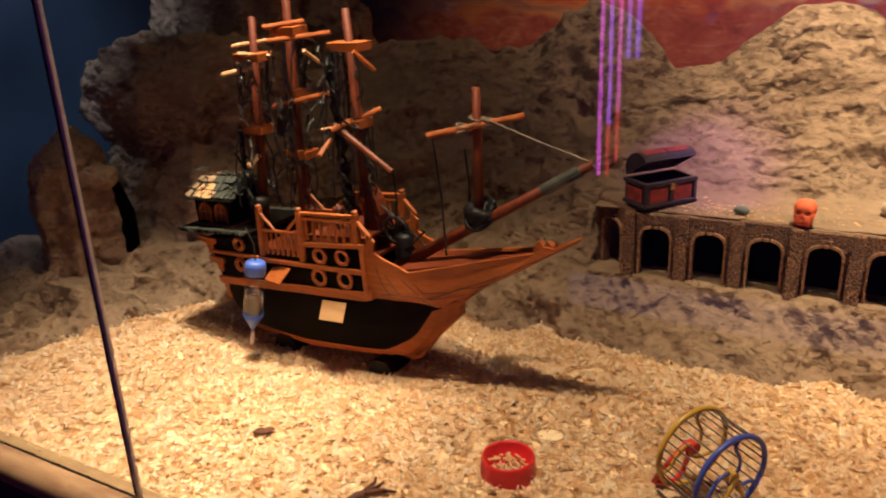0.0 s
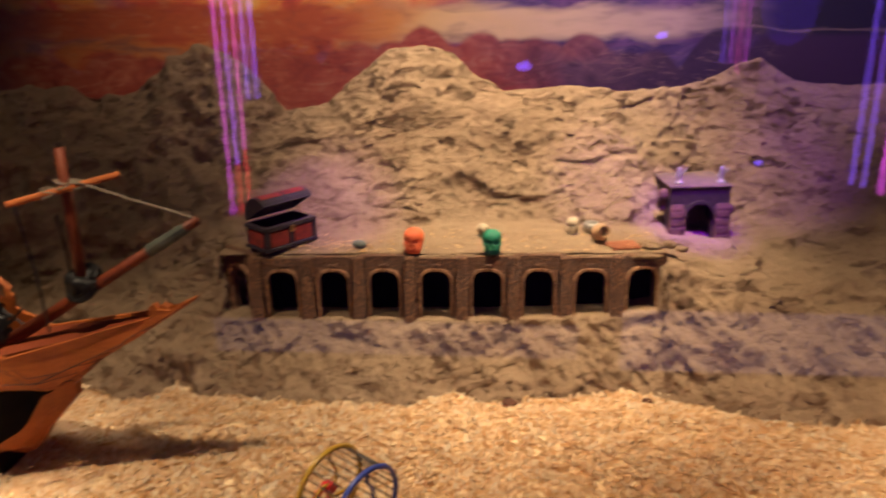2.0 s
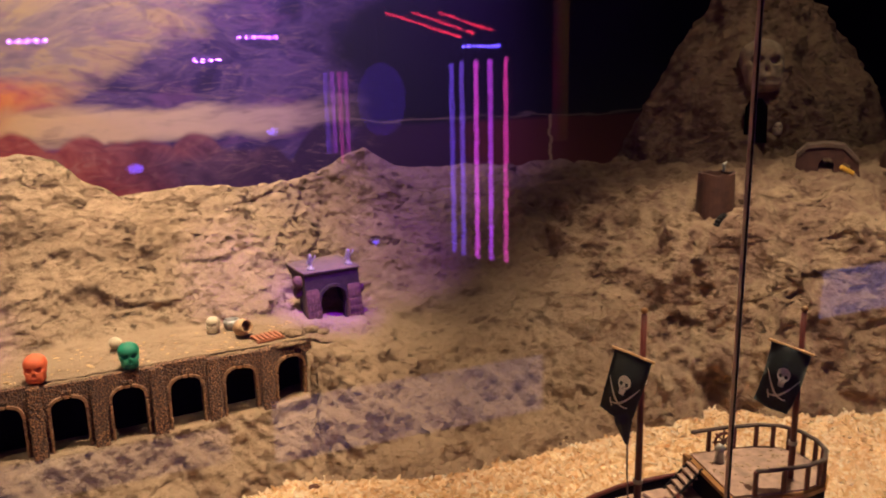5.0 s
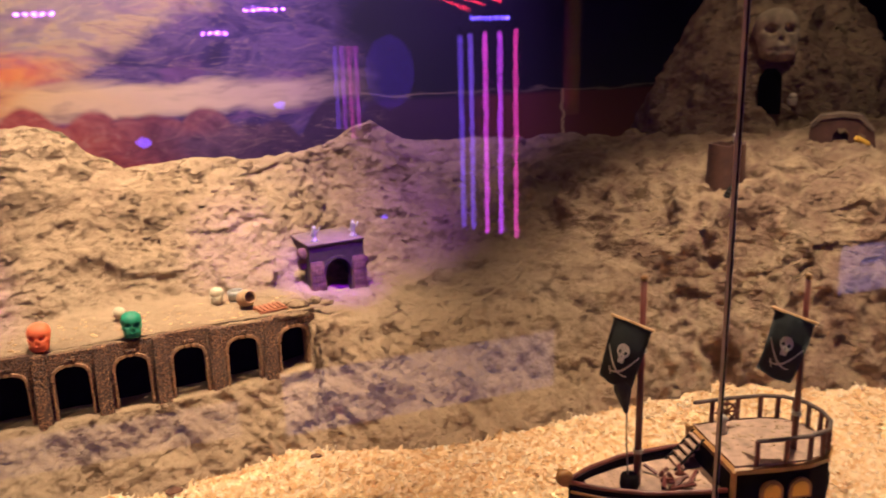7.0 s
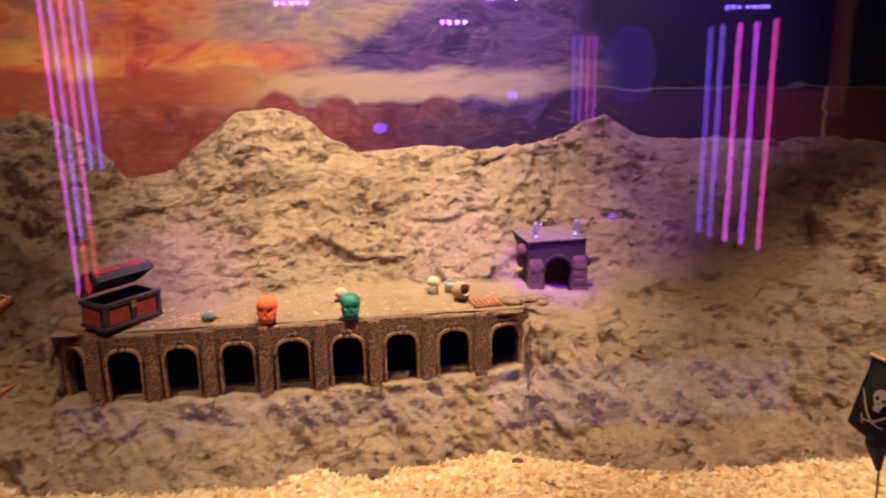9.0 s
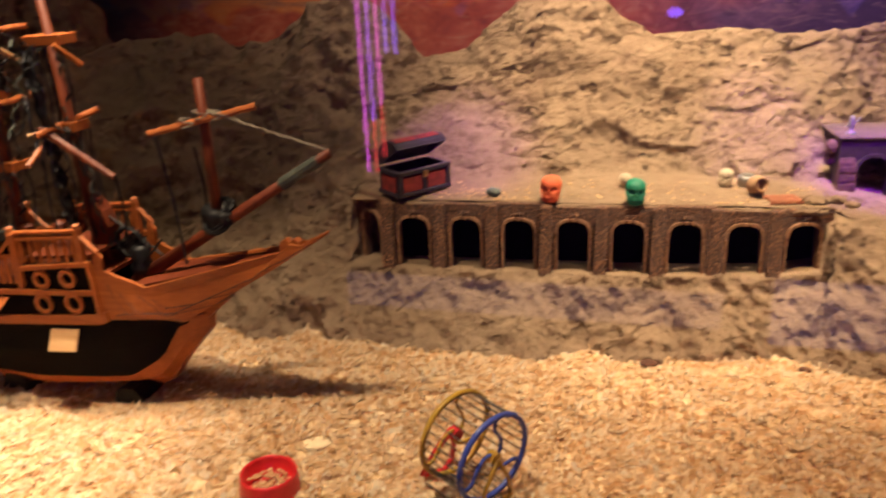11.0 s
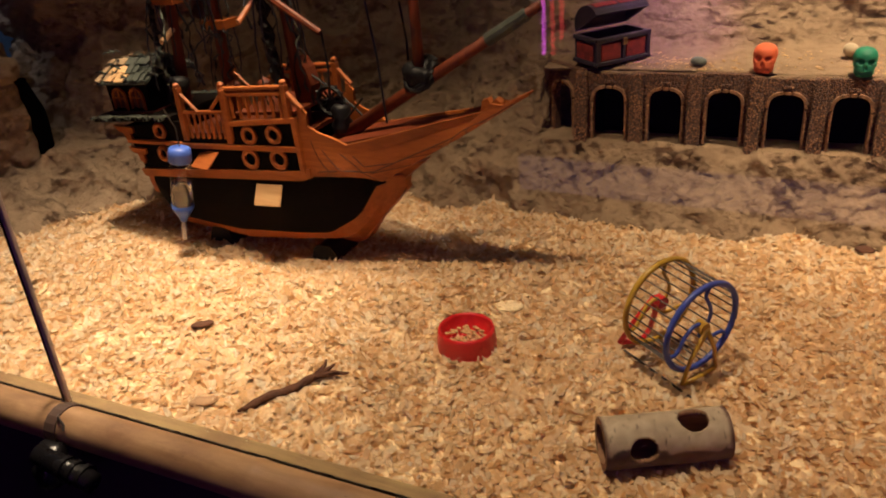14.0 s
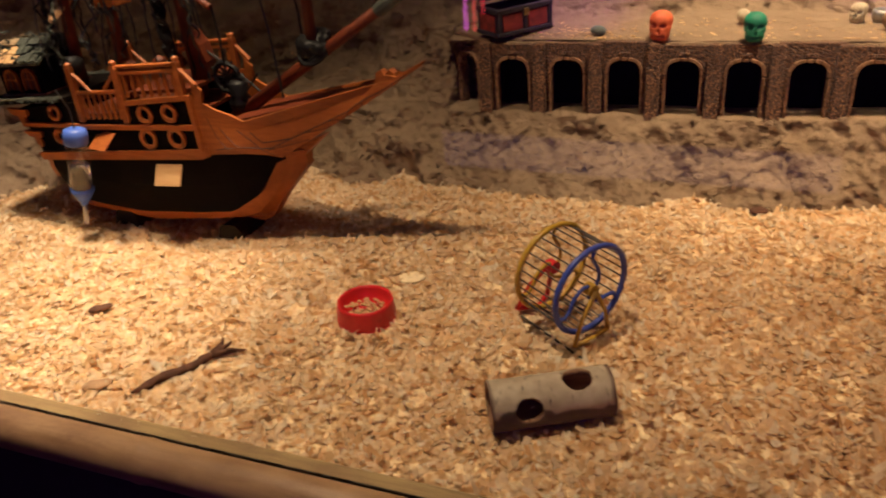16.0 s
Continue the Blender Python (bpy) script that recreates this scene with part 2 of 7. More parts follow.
CHEST_TRIM = m_plain("chest_trim", (0.028, 0.020, 0.032), 0.5, 0.4, 60.0, 0.4)
STONE_GREY = m_plain("grey_green_stone", (0.13, 0.16, 0.13), 0.8, 0.3, 60.0, 0.6)
TERRACOTTA = m_plain("terracotta", (0.34, 0.12, 0.06), 0.8, 0.2, 60.0, 0.4)
RUST = m_plain("red_brown_resin", (0.075, 0.032, 0.022), 0.6, 0.4, 45.0, 0.5)
DECK = m_plain("dusty_deck", (0.30, 0.19, 0.14), 0.85, 0.4, 60.0, 0.6)
DUSTY = m_plain("dusty_rail_paint", (0.085, 0.056, 0.046), 0.8, 0.5, 60.0, 0.4)
GOLD = m_plain("old_gold_trim", (0.25, 0.115, 0.03), 0.45, 0.3, 60.0, 0.2)
CLOTH = m_plain("black_flag_cloth", (0.035, 0.040, 0.038), 0.85, 0.25, 70.0, 0.4)
WHITE_INK = m_plain("white_print", (0.62, 0.58, 0.48), 0.8, 0.15, 60.0, 0.1)
RUBBER = m_plain("black_rubber", (0.006, 0.0055, 0.0065), 0.28, 0.3, 40.0, 0.2, spec=0.35)
BAMBOO = m_stained("pale_bamboo_rail", (0.24, 0.135, 0.065), (0.40, 0.25, 0.135), 0.42, (3.0, 22.0, 22.0))
SILL = m_stained("worn_yellow_sill", (0.21, 0.135, 0.055), (0.35, 0.245, 0.11), 0.6, (5.0, 60.0, 60.0))
ALU = m_plain("dull_metal_strip", (0.52, 0.43, 0.38), 0.4, 0.2, 40.0, 0.1, 0.15)
CARVED = m_plain("weathered_carving", (0.27, 0.20, 0.13), 0.9, 0.5, 35.0, 0.8)
SEAM = m_plain("dark_seam", (0.055, 0.015, 0.007), 0.7, 0.2, 60.0, 0.1)
STRAP = m_plain("dark_brown_strap", (0.055, 0.03, 0.022), 0.6, 0.3, 60.0, 0.2)
BARK = m_plain("brown_bark", (0.105, 0.042, 0.022), 0.9, 0.4, 50.0, 1.0)
HALL = m_plain("dark_hall_paint", (0.03, 0.022, 0.03), 0.8, 0.3, 4.0)
SILVER = m_plain("silver_figure_paint", (0.36, 0.34, 0.31), 0.45, 0.3, 80.0, 0.2, 0.5)
YELLOW = m_plain("yellow_resin", (0.70, 0.40, 0.04), 0.5, 0.2, 40.0)


def m_cobble():
    n = Nodes("pebbled_arcade_stone")
    v = n.voronoi(330.0)
    tone = n.voronoi(330.0, None, "F1", "Color")
    c = n.ramp(v, (0.12, (0.60, 0.30, 0.12)), (0.40, (0.27, 0.115, 0.046)), (0.75, (0.045, 0.018, 0.010)))
    c = n.mix(n.ramp(tone, (0.3, (0.75, 0.75, 0.75)), (0.6, (0, 0, 0))), c, (0.10, 0.045, 0.028))
    c = n.mix(n.ramp(n.noise(22.0), (0.42, (0, 0, 0)), (0.7, (0.6, 0.6, 0.6))), c, (0.085, 0.04, 0.028))
    inv = n.math("SUBTRACT", 1.0, v)
    return n.done(c, 0.7, n.bump(inv, 1.0, 0.005))


COBBLE = m_cobble()
ARCH_STONE = m_plain("worn_arch_stone", (0.30, 0.155, 0.078), 0.8, 0.6, 120.0, 1.0)
GATE_STONE = m_plain("grey_gate_stone", (0.046, 0.026, 0.022), 0.8, 0.4, 70.0, 0.9)
GATE_ROOF = m_plain("paler_roof_stone", (0.13, 0.085, 0.062), 0.9, 0.35, 60.0, 0.8)
GATE_PINK = m_plain("pink_gate_stone", (0.12, 0.052, 0.040), 0.85, 0.5, 90.0, 0.9)
# Flat black that stands in for the shade inside arches and caves.
VOID = m_plain("black_for_shade", (0.003, 0.003, 0.003), 0.9, 0.1, 20.0, 0.1, spec=0.0)


def m_birch():
    """Birch bark: whitish with short dark dashes, browner below a ragged line at mid-height."""
    n = Nodes("birch_bark")
    x, y, z = n.node("ShaderNodeSeparateXYZ", Vector=n.co).outputs
    s = n.noise(26.0, 6, 0.65)
    white = n.ramp(n.noise(40.0, 5, 0.6), (0.3, (0.27, 0.205, 0.14)), (0.7, (0.50, 0.41, 0.30)))
    brown = n.ramp(s, (0.3, (0.050, 0.028, 0.018)), (0.7, (0.165, 0.105, 0.066)))
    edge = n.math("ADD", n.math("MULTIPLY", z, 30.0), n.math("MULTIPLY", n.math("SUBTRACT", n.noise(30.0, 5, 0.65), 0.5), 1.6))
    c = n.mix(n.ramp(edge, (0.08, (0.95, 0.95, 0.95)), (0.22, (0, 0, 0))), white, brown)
    marks = n.ramp(n.noise(5.0, 3, 0.6, n.stretch(70.0, 16.0, 16.0)), (0.62, (0, 0, 0)), (0.66, (0.9, 0.9, 0.9)))
    c = n.mix(marks, c, (0.07, 0.05, 0.04))
    ends = n.ramp(n.math("ADD", n.math("MULTIPLY", n.math("ABSOLUTE", x), 10.0), n.math("MULTIPLY", s, 0.12)), (0.66, (0, 0, 0)), (0.70, (1, 1, 1)))
    c = n.mix(ends, c, (0.10, 0.05, 0.035))
    return n.done(c, 0.8, n.bump(s, 0.7, 0.003))


BIRCH = m_birch()
LOG_INSIDE = m_wood("log_inside", (0.16, 0.075, 0.035), (0.30, 0.16, 0.08), 0.8)


def m_glass(name, gain):
    n = Nodes(name)
    f = n.node("ShaderNodeLayerWeight", Blend=0.5).outputs["Facing"]
    f = n.math("ADD", n.math("MULTIPLY", n.math("POWER", f, 5.0), 0.9), 0.04 * gain, True)
    t = n.node("ShaderNodeBsdfTransparent", Color=(0.985, 0.99, 0.985, 1))
    g = n.node("ShaderNodeBsdfGlossy", Color=(1, 1, 1, 1), Roughness=0.02)
    mix = n.nt.nodes.new("ShaderNodeMixShader")
    n.put(mix.inputs[0], f)
    n.nt.links.new(t.outputs[0], mix.inputs[1])
    n.nt.links.new(g.outputs[0], mix.inputs[2])
    n.nt.links.new(mix.outputs[0], n.out.inputs["Surface"])
    return n.mat


PANE = m_glass("front_pane_glass", 1.0)
BOTTLE_GLASS = m_glass("bottle_clear_plastic", 2.4)


def m_water():
    n = Nodes("bottle_water")
    n.bsdf.inputs["Transmission Weight"].default_value = 1.0
    n.bsdf.inputs["IOR"].default_value = 1.33
    return n.done((0.92, 0.95, 0.97), 0.02)


WATER = m_water()


def m_painting():
    """A painted sunset: hills below, a pale band, then clouds from orange to violet."""
    n = Nodes("painted_sunset")
    x, _, z = n.node("ShaderNodeSeparateXYZ", Vector=n.co).outputs
    wob = n.noise(2.6, 5, 0.55, n.stretch(1.0, 1.0, 2.2), 0.5)
    w0 = n.math("SUBTRACT", wob, 0.5)
    xs = n.math("ADD", n.math("MULTIPLY", n.math("ADD", x, 2.3), 0.2), n.math("MULTIPLY", w0, 0.10))
    cloud = n.noise(2.8, 9, 0.62, n.stretch(1.0, 1.0, 1.9), 1.3)
    warm = n.ramp(cloud, (0.34, (0.22, 0.026, 0.020)), (0.44, (0.40, 0.065, 0.024)), (0.53, (0.50, 0.15, 0.035)), (0.62, (0.28, 0.11, 0.06)), (0.72, (0.20, 0.045, 0.04)))
    grey = n.ramp(cloud, (0.34, (0.14, 0.09, 0.12)), (0.44, (0.30, 0.20, 0.15)), (0.50, (0.46, 0.33, 0.15)), (0.55, (0.34, 0.25, 0.18)), (0.62, (0.24, 0.18, 0.17)), (0.72, (0.40, 0.26, 0.13)))
    violet = n.ramp(cloud, (0.34, (0.016, 0.009, 0.045)), (0.46, (0.045, 0.024, 0.10)), (0.54, (0.12, 0.07, 0.16)), (0.60, (0.060, 0.035, 0.12)), (0.72, (0.025, 0.014, 0.06)))
    sky = n.mix(n.ramp(xs, (0.36, (0, 0, 0)), (0.43, (1, 1, 1))), warm, grey)
    slope = n.math("ADD", n.math("SUBTRACT", x, n.math("MULTIPLY", z, 1.6)), n.math("MULTIPLY", w0, 0.9))
    sky = n.mix(n.ramp(n.math("ADD", slope, 1.46), (0.42, (0, 0, 0)), (0.56, (1, 1, 1))), sky, violet)
    zz = n.math("ADD", z, n.math("MULTIPLY", n.math("SUBTRACT", n.noise(5.0, 4, 0.5, n.stretch(1.0, 1.0, 4.0), 0.5), 0.5), 0.09))
    flame = n.ramp(zz, (0.59, (0, 0, 0)), (0.615, (1, 1, 1)), (0.655, (1, 1, 1)), (0.70, (0, 0, 0)))
    flame = n.mix(n.ramp(xs, (0.42, (1, 1, 1)), (0.47, (0, 0, 0))), (0, 0, 0), flame)
    sky = n.mix(flame, sky, n.ramp(cloud, (0.40, (0.55, 0.07, 0.05)), (0.52, (0.72, 0.26, 0.05)), (0.64, (0.78, 0.50, 0.12))))
    sky = n.mix(n.ramp(n.noise(4.5, 6, 0.6, n.stretch(1.0, 1.0, 2.4), 0.8), (0.54, (0, 0, 0)), (0.66, (0.55, 0.55, 0.55))), sky, (0.20, 0.08, 0.20))
    band = n.ramp(zz, (0.50, (0, 0, 0)), (0.53, (1, 1, 1)), (0.585, (1, 1, 1)), (0.61, (0, 0, 0)))
    bandc = n.ramp(xs, (0.36, (0.42, 0.085, 0.03)), (0.405, (0.62, 0.26, 0.06)), (0.44, (0.70, 0.48, 0.18)), (0.50, (0.66, 0.50, 0.28)), (0.60, (0.42, 0.30, 0.24)))
    c = n.mix(band, sky, bandc)
    lump = n.voronoi(9.0, n.stretch(1.0, 0.0, 0.0))
    h = n.math("ADD", n.math("ADD", 0.50, n.math("MULTIPLY", n.ramp(xs, (0.33, (0, 0, 0)), (0.42, (1, 1, 1))), 0.055)), n.math("MULTIPLY", n.math("MULTIPLY", lump, lump), -0.11))
    h = n.math("ADD", h, n.math("MULTIPLY", n.math("SUBTRACT", n.noise(3.0, 3, 0.5, n.stretch(1.0, 0.0, 0.0)), 0.5), 0.08))
    hill = n.ramp(n.math("MULTIPLY", n.math("SUBTRACT", h, z), 60.0), (0.0, (0, 0, 0)), (1.0, (1, 1, 1)))
    puff = n.noise(13.0, 5, 0.6, n.stretch(1.0, 1.0, 1.3), 1.8)
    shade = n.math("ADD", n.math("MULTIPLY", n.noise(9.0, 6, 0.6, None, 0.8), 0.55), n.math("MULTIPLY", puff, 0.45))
    red = n.ramp(shade, (0.34, (0.18, 0.022, 0.018)), (0.50, (0.32, 0.055, 0.032)), (0.66, (0.44, 0.13, 0.07)))
    mauve = n.ramp(shade, (0.34, (0.06, 0.025, 0.05)), (0.52, (0.15, 0.07, 0.10)), (0.66, (0.28, 0.14, 0.13)))
    hillc = n.mix(n.ramp(xs, (0.45, (0, 0, 0)), (0.52, (1, 1, 1))), red, mauve)
    hillc = n.mix(n.ramp(xs, (0.51, (0, 0, 0)), (0.57, (0.85, 0.85, 0.85))), hillc, (0.022, 0.012, 0.040))
    c = n.mix(hill, c, hillc)
    stroke = n.noise(9.0, 8, 0.68, n.stretch(1.0, 1.0, 3.4), 2.2)
    c = n.mix(n.ramp(stroke, (0.30, (0.42, 0.42, 0.42)), (0.47, (0, 0, 0))), c, (0.07, 0.035, 0.055))
    c = n.mix(n.ramp(stroke, (0.53, (0, 0, 0)), (0.72, (0.40, 0.40, 0.40))), c, (0.55, 0.36, 0.20))
    dusk = n.ramp(xs, (0.565, (0, 0, 0)), (0.615, (1, 1, 1)))
    night = n.mix(n.ramp(n.math("MULTIPLY", n.math("SUBTRACT", 0.525, z), 60.0), (0.0, (0, 0, 0)), (1.0, (1, 1, 1))), (0.006, 0.005, 0.010), n.mix(n.ramp(xs, (0.66, (0, 0, 0)), (0.70, (1, 1, 1))), (0.030, 0.012, 0.030), (0.11, 0.024, 0.018)))
    line = n.ramp(n.math("ABSOLUTE", n.math("SUBTRACT", zz, n.math("ADD", 0.527, n.math("MULTIPLY", w0, 0.02)))), (0.002, (0.7, 0.7, 0.7)), (0.005, (0, 0, 0)))
    night = n.mix(line, night, (0.22, 0.16, 0.10))
    zig = n.math("MULTIPLY", n.math("SUBTRACT", n.noise(11.0, 3, 0.6, n.stretch(0.0, 0.0, 1.0)), 0.5), 0.10)
    bolt = n.ramp(n.math("ABSOLUTE", n.math("SUBTRACT", n.math("SUBTRACT", x, 1.395), zig)), (0.003, (1, 1, 1)), (0.008, (0, 0, 0)))
    bolt = n.mix(n.ramp(n.math("MULTIPLY", n.math("SUBTRACT", 0.528, z), 100.0), (0.0, (0, 0, 0)), (0.5, (1, 1, 1))), (0, 0, 0), bolt)
    night = n.mix(bolt, night, (0.40, 0.28, 0.11))
    c = n.mix(dusk, c, night)
    sea = n.ramp(n.noise(2.0, 4, 0.5), (0.3, (0.016, 0.034, 0.066)), (0.7, (0.055, 0.10, 0.165)))
    c = n.mix(n.ramp(xs, (0.10, (1, 1, 1)), (0.19, (0, 0, 0))), c, sea)
    return n.done(c, 0.7, n.bump(n.noise(60.0), 0.15, 0.002))


PAINTING = m_painting()


# ---- mesh helpers ----
def mesh_of(name, bm, mat, smooth=False):
    bmesh.ops.recalc_face_normals(bm, faces=bm.faces)
    if smooth:
        for f in bm.faces:
            f.smooth = True
    me = bpy.data.meshes.new(name)
    bm.to_mesh(me)
    bm.free()
    me.materials.append(mat)
    return me


def part(name, bm, mat, parent=None, label="", smooth=False):
    ob = new(name, mesh_of(name, bm, mat, smooth))
    if parent is not None:
        ob.parent = parent
    if label:
        ob["label"] = label
    return ob


def thing(name, at, label, category, rz=0.0, group="", kind=""):
    ob = new(name)
    ob.empty_display_size = 0.02
    ob.matrix_basis = pose(*at, 0, 0, rz)
    return tagged(ob, label, category, group, kind)


def solid(name, bm, mat, at, label, category, rz=0.0, group="", smooth=False, kind=""):
    ob = part(name, bm, mat, None, "", smooth)
    ob.matrix_basis = pose(*at, 0, 0, rz)
    return tagged(ob, label, category, group, kind)


def box(bm, centre, size, rot=(0, 0, 0), bevel=0.0):
    m = pose(*centre, *rot) @ Matrix.Diagonal((*size, 1))
    made = bmesh.ops.create_cube(bm, size=1.0, matrix=m)["verts"]
    if bevel:
        edges = {e for v in made for e in v.link_edges}
        bmesh.ops.bevel(bm, geom=list(edges), offset=bevel, segments=1, affect="EDGES", profile=0.5)
    return bm


def rod(bm, a, b, r0, r1=None, seg=10, cap=True):
    a, b = Vector(a), Vector(b)
    q = (b - a).to_track_quat("Z", "Y").to_matrix().to_4x4()
    m = Matrix.Translation((a + b) / 2) @ q
    bmesh.ops.create_cone(bm, cap_ends=cap, segments=seg, radius1=r0, radius2=r0 if r1 is None else r1, depth=(b - a).length, matrix=m)
    return bm


def tube(bm, pts, r, seg=6, closed=False):
    """A round tube along a list of points."""
    pts = [Vector(p) for p in pts]
    rings, n = [], len(pts)
    up = Vector((0.13, 0.27, 1.0)).normalized()
    for i, p in enumerate(pts):
        a = pts[(i - 1) % n] if closed or i else p
        b = pts[(i + 1) % n] if closed or i < n - 1 else p
        t = (b - a).normalized()
        s = t.cross(up)
        s = s.normalized() if s.length > 1e-5 else Vector((1, 0, 0))
        w = s.cross(t)
        rr = r[i] if isinstance(r, (list, tuple)) else r
        rings.append([bm.verts.new(p + rr * (math.cos(k) * s + math.sin(k) * w)) for k in (2 * math.pi * j / seg for j in range(seg))])
    for i in range(n if closed else n - 1):
        ra, rb = rings[i], rings[(i + 1) % n]
        for j in range(seg):
            bm.faces.new((ra[j], ra[(j + 1) % seg], rb[(j + 1) % seg], rb[j]))
    if not closed:
        bm.faces.new(rings[0][::-1])
        bm.faces.new(rings[-1])
    return bm


def lathe(bm, profile, seg=24, m=Matrix()):
    """A body of revolution about z from (radius, height) pairs."""
    rings = []
    for r, z in profile:
        rings.append([bm.verts.new(m @ Vector((r * math.cos(a), r * math.sin(a), z))) for a in (2 * math.pi * j / seg for j in range(seg))])
    for ra, rb in zip(rings, rings[1:]):
        for j in range(seg):
            bm.faces.new((ra[j], ra[(j + 1) % seg], rb[(j + 1) % seg], rb[j]))
    bm.faces.new(rings[0][::-1])
    bm.faces.new(rings[-1])
    return bm


def slab(bm, outline, y0, y1):
    """A plate: an outline of (x, z) pairs made thick from y0 to y1."""
    a = [bm.verts.new((x, y0, z)) for x, z in outline]
    b = [bm.verts.new((x, y1, z)) for x, z in outline]
    bm.faces.new(a)
    bm.faces.new(b[::-1])
    n = len(a)
    for i in range(n):
        bm.faces.new((a[i], a[(i + 1) % n], b[(i + 1) % n], b[i]))
    return bm


def loft(bm, sections, closed=True, caps=True):
    """A skin over sections with equal numbers of points."""
    rings = [[bm.verts.new(p) for p in s] for s in sections]
    n = len(rings[0])
    for ra, rb in zip(rings, rings[1:]):
        for j in range(n if closed else n - 1):
            bm.faces.new((ra[j], ra[(j + 1) % n], rb[(j + 1) % n], rb[j]))
    if caps and closed:
        bm.faces.new(rings[0][::-1])
        bm.faces.new(rings[-1])
    return bm


def ball(bm, centre, size, sub=2, rough=0.0, freq=40.0, seed=0.0):
    m = Matrix.Translation(centre) @ Matrix.Diagonal((*size, 1))
    vs = bmesh.ops.create_icosphere(bm, subdivisions=sub, radius=1.0, matrix=m)["verts"]
    if rough:
        c = Vector(centre)
        for v in vs:
            v.co += (v.co - c).normalized() * rough * noise.noise(v.co * freq + Vector((seed, seed, seed)))
    return bm


def arc(cx, cz, r, a0, a1, n):
    return [(cx + r * math.cos(radians(a0 + (a1 - a0) * i / n)), cz + r * math.sin(radians(a0 + (a1 - a0) * i / n))) for i in range(n + 1)]


# ---- the setting ----
GLASS_Y = 0.565
RAIL_Y, RAIL_Z = 0.538, 0.007
FOOT_X = (-1.42, -1.36, -1.31, -1.22, -1.00, -0.70, -0.45, -0.20, 0.05, 0.28, 0.45, 0.80, 1.10, 1.40, 1.75, 2.25)
FOOT_Y = (0.48, 0.72, 0.93, 1.12, 1.25, 1.24, 1.26, 1.24, 1.27, 1.30, 1.225, 1.23, 1.23, 1.11, 0.95, 0.62)


def foot_y(x):
    return np.interp(x, FOOT_X[3:], FOOT_Y[3:])


def floor_z(x, y):
    """The height of the bed of shavings."""
    p = Vector((x * 3.1, y * 3.1, 0.3))
    z = 0.010 * noise.noise(p) + 0.006 * noise.noise(p * 3.3)
    return z - 0.012 * math.exp(-((x + 0.95) ** 2 / 0.05 + (y - 1.05) ** 2 / 0.02))


def build_floor():
    bm = bmesh.new()
    nx, ny = 190, 52
    grid = []
    for i in range(nx + 1):
        x = -1.60 + 4.2 * i / nx
        row = []
        for j in range(ny + 1):
            y = 0.572 + 1.0 * j / ny
            row.append(bm.verts.new((x, y, floor_z(x, y) + 0.0032)))
        grid.append(row)
    for i in range(nx):
        for j in range(ny):
            bm.faces.new((grid[i][j], grid[i + 1][j], grid[i + 1][j + 1], grid[i][j + 1]))
    tagged(part("floor", bm, SHAVING_BED, smooth=True), "deep bed of pale pine wood shavings", "floor", kind="structure")


def build_shavings(count):
    """Loose curled shavings all over the bed."""
    rng = np.random.default_rng(7)
    x = rng.uniform(-1.50, 1.9, count * 2)
    y = rng.uniform(0.582, 1.34, count * 2)
    keep = y < np.interp(x, FOOT_X[3:], FOOT_Y[3:]) + 0.03
    keep &= x > np.interp(y, FOOT_Y[:4], FOOT_X[:4]) - 0.03
    x, y = x[keep][:count], y[keep][:count]
    n = len(x)
    z = np.array([floor_z(a, b) for a, b in zip(x, y)]) + rng.uniform(0.0, 0.0060, n) * rng.uniform(0.2, 1.0, n)
    length, width = rng.uniform(0.0040, 0.0090, n) * rng.choice([0.7, 1.0, 1.7], n), rng.uniform(0.0020, 0.0052, n)
    yaw, tilt, side, curl = rng.uniform(0, 6.283, n), rng.normal(0, 0.14, n), rng.normal(0, 0.18, n), rng.normal(0.06, 0.30, n)
    bend, skew = rng.normal(0, 0.35, n), rng.normal(0, 0.10, n)
    verts = np.zeros((n, 8, 3))
    for i, a in enumerate((-1.0, -0.35, 0.35, 1.0)):
        taper = rng.uniform(0.35, 0.95, n) if abs(a) == 1.0 else rng.uniform(0.85, 1.1, n)
        for k, s in enumerate((-1, 1)):
            lx, ly = a * length, s * width * taper + bend * width * (a * a)
            lz = curl * length * (a * a) + skew * length * a ** 3 + side * ly + tilt * lx
            j = 2 * i + k
            verts[:, j, 0] = x + lx * np.cos(yaw) - ly * np.sin(yaw)
            verts[:, j, 1] = np.maximum(y + lx * np.sin(yaw) + ly * np.cos(yaw), 0.580)
            verts[:, j, 2] = z + lz
    quads = (np.arange(n)[:, None, None] * 8 + np.array([[0, 2, 3, 1], [2, 4, 5, 3], [4, 6, 7, 5]])[None]).reshape(-1)
    me = bpy.data.meshes.new("wood_shavings")
    me.vertices.add(n * 8)
    me.vertices.foreach_set("co", verts.ravel())
    me.loops.add(n * 12)
    me.loops.foreach_set("vertex_index", quads)
    me.polygons.add(n * 3)
    me.polygons.foreach_set("loop_start", np.arange(n * 3) * 4)
    me.polygons.foreach_set("loop_total", np.full(n * 3, 4))
    me.polygons.foreach_set("use_smooth", np.ones(n * 3, dtype=bool))
    me.update(calc_edges=True)
    me.materials.append(SHAVINGS)
    tagged(new("wood_shavings", me), "loose curled pale pine shavings strewn over the enclosure floor", "shavings", kind="stuff")


# tables of the rock along its foot: distance behind the foot and height
D1 = (0.12, 0.12, 0.12, 0.10, 0.10, 0.10, 0.11, 0.13, 0.13, 0.11, 0.185, 0.23, 0.10, 0.08, 0.08, 0.08)
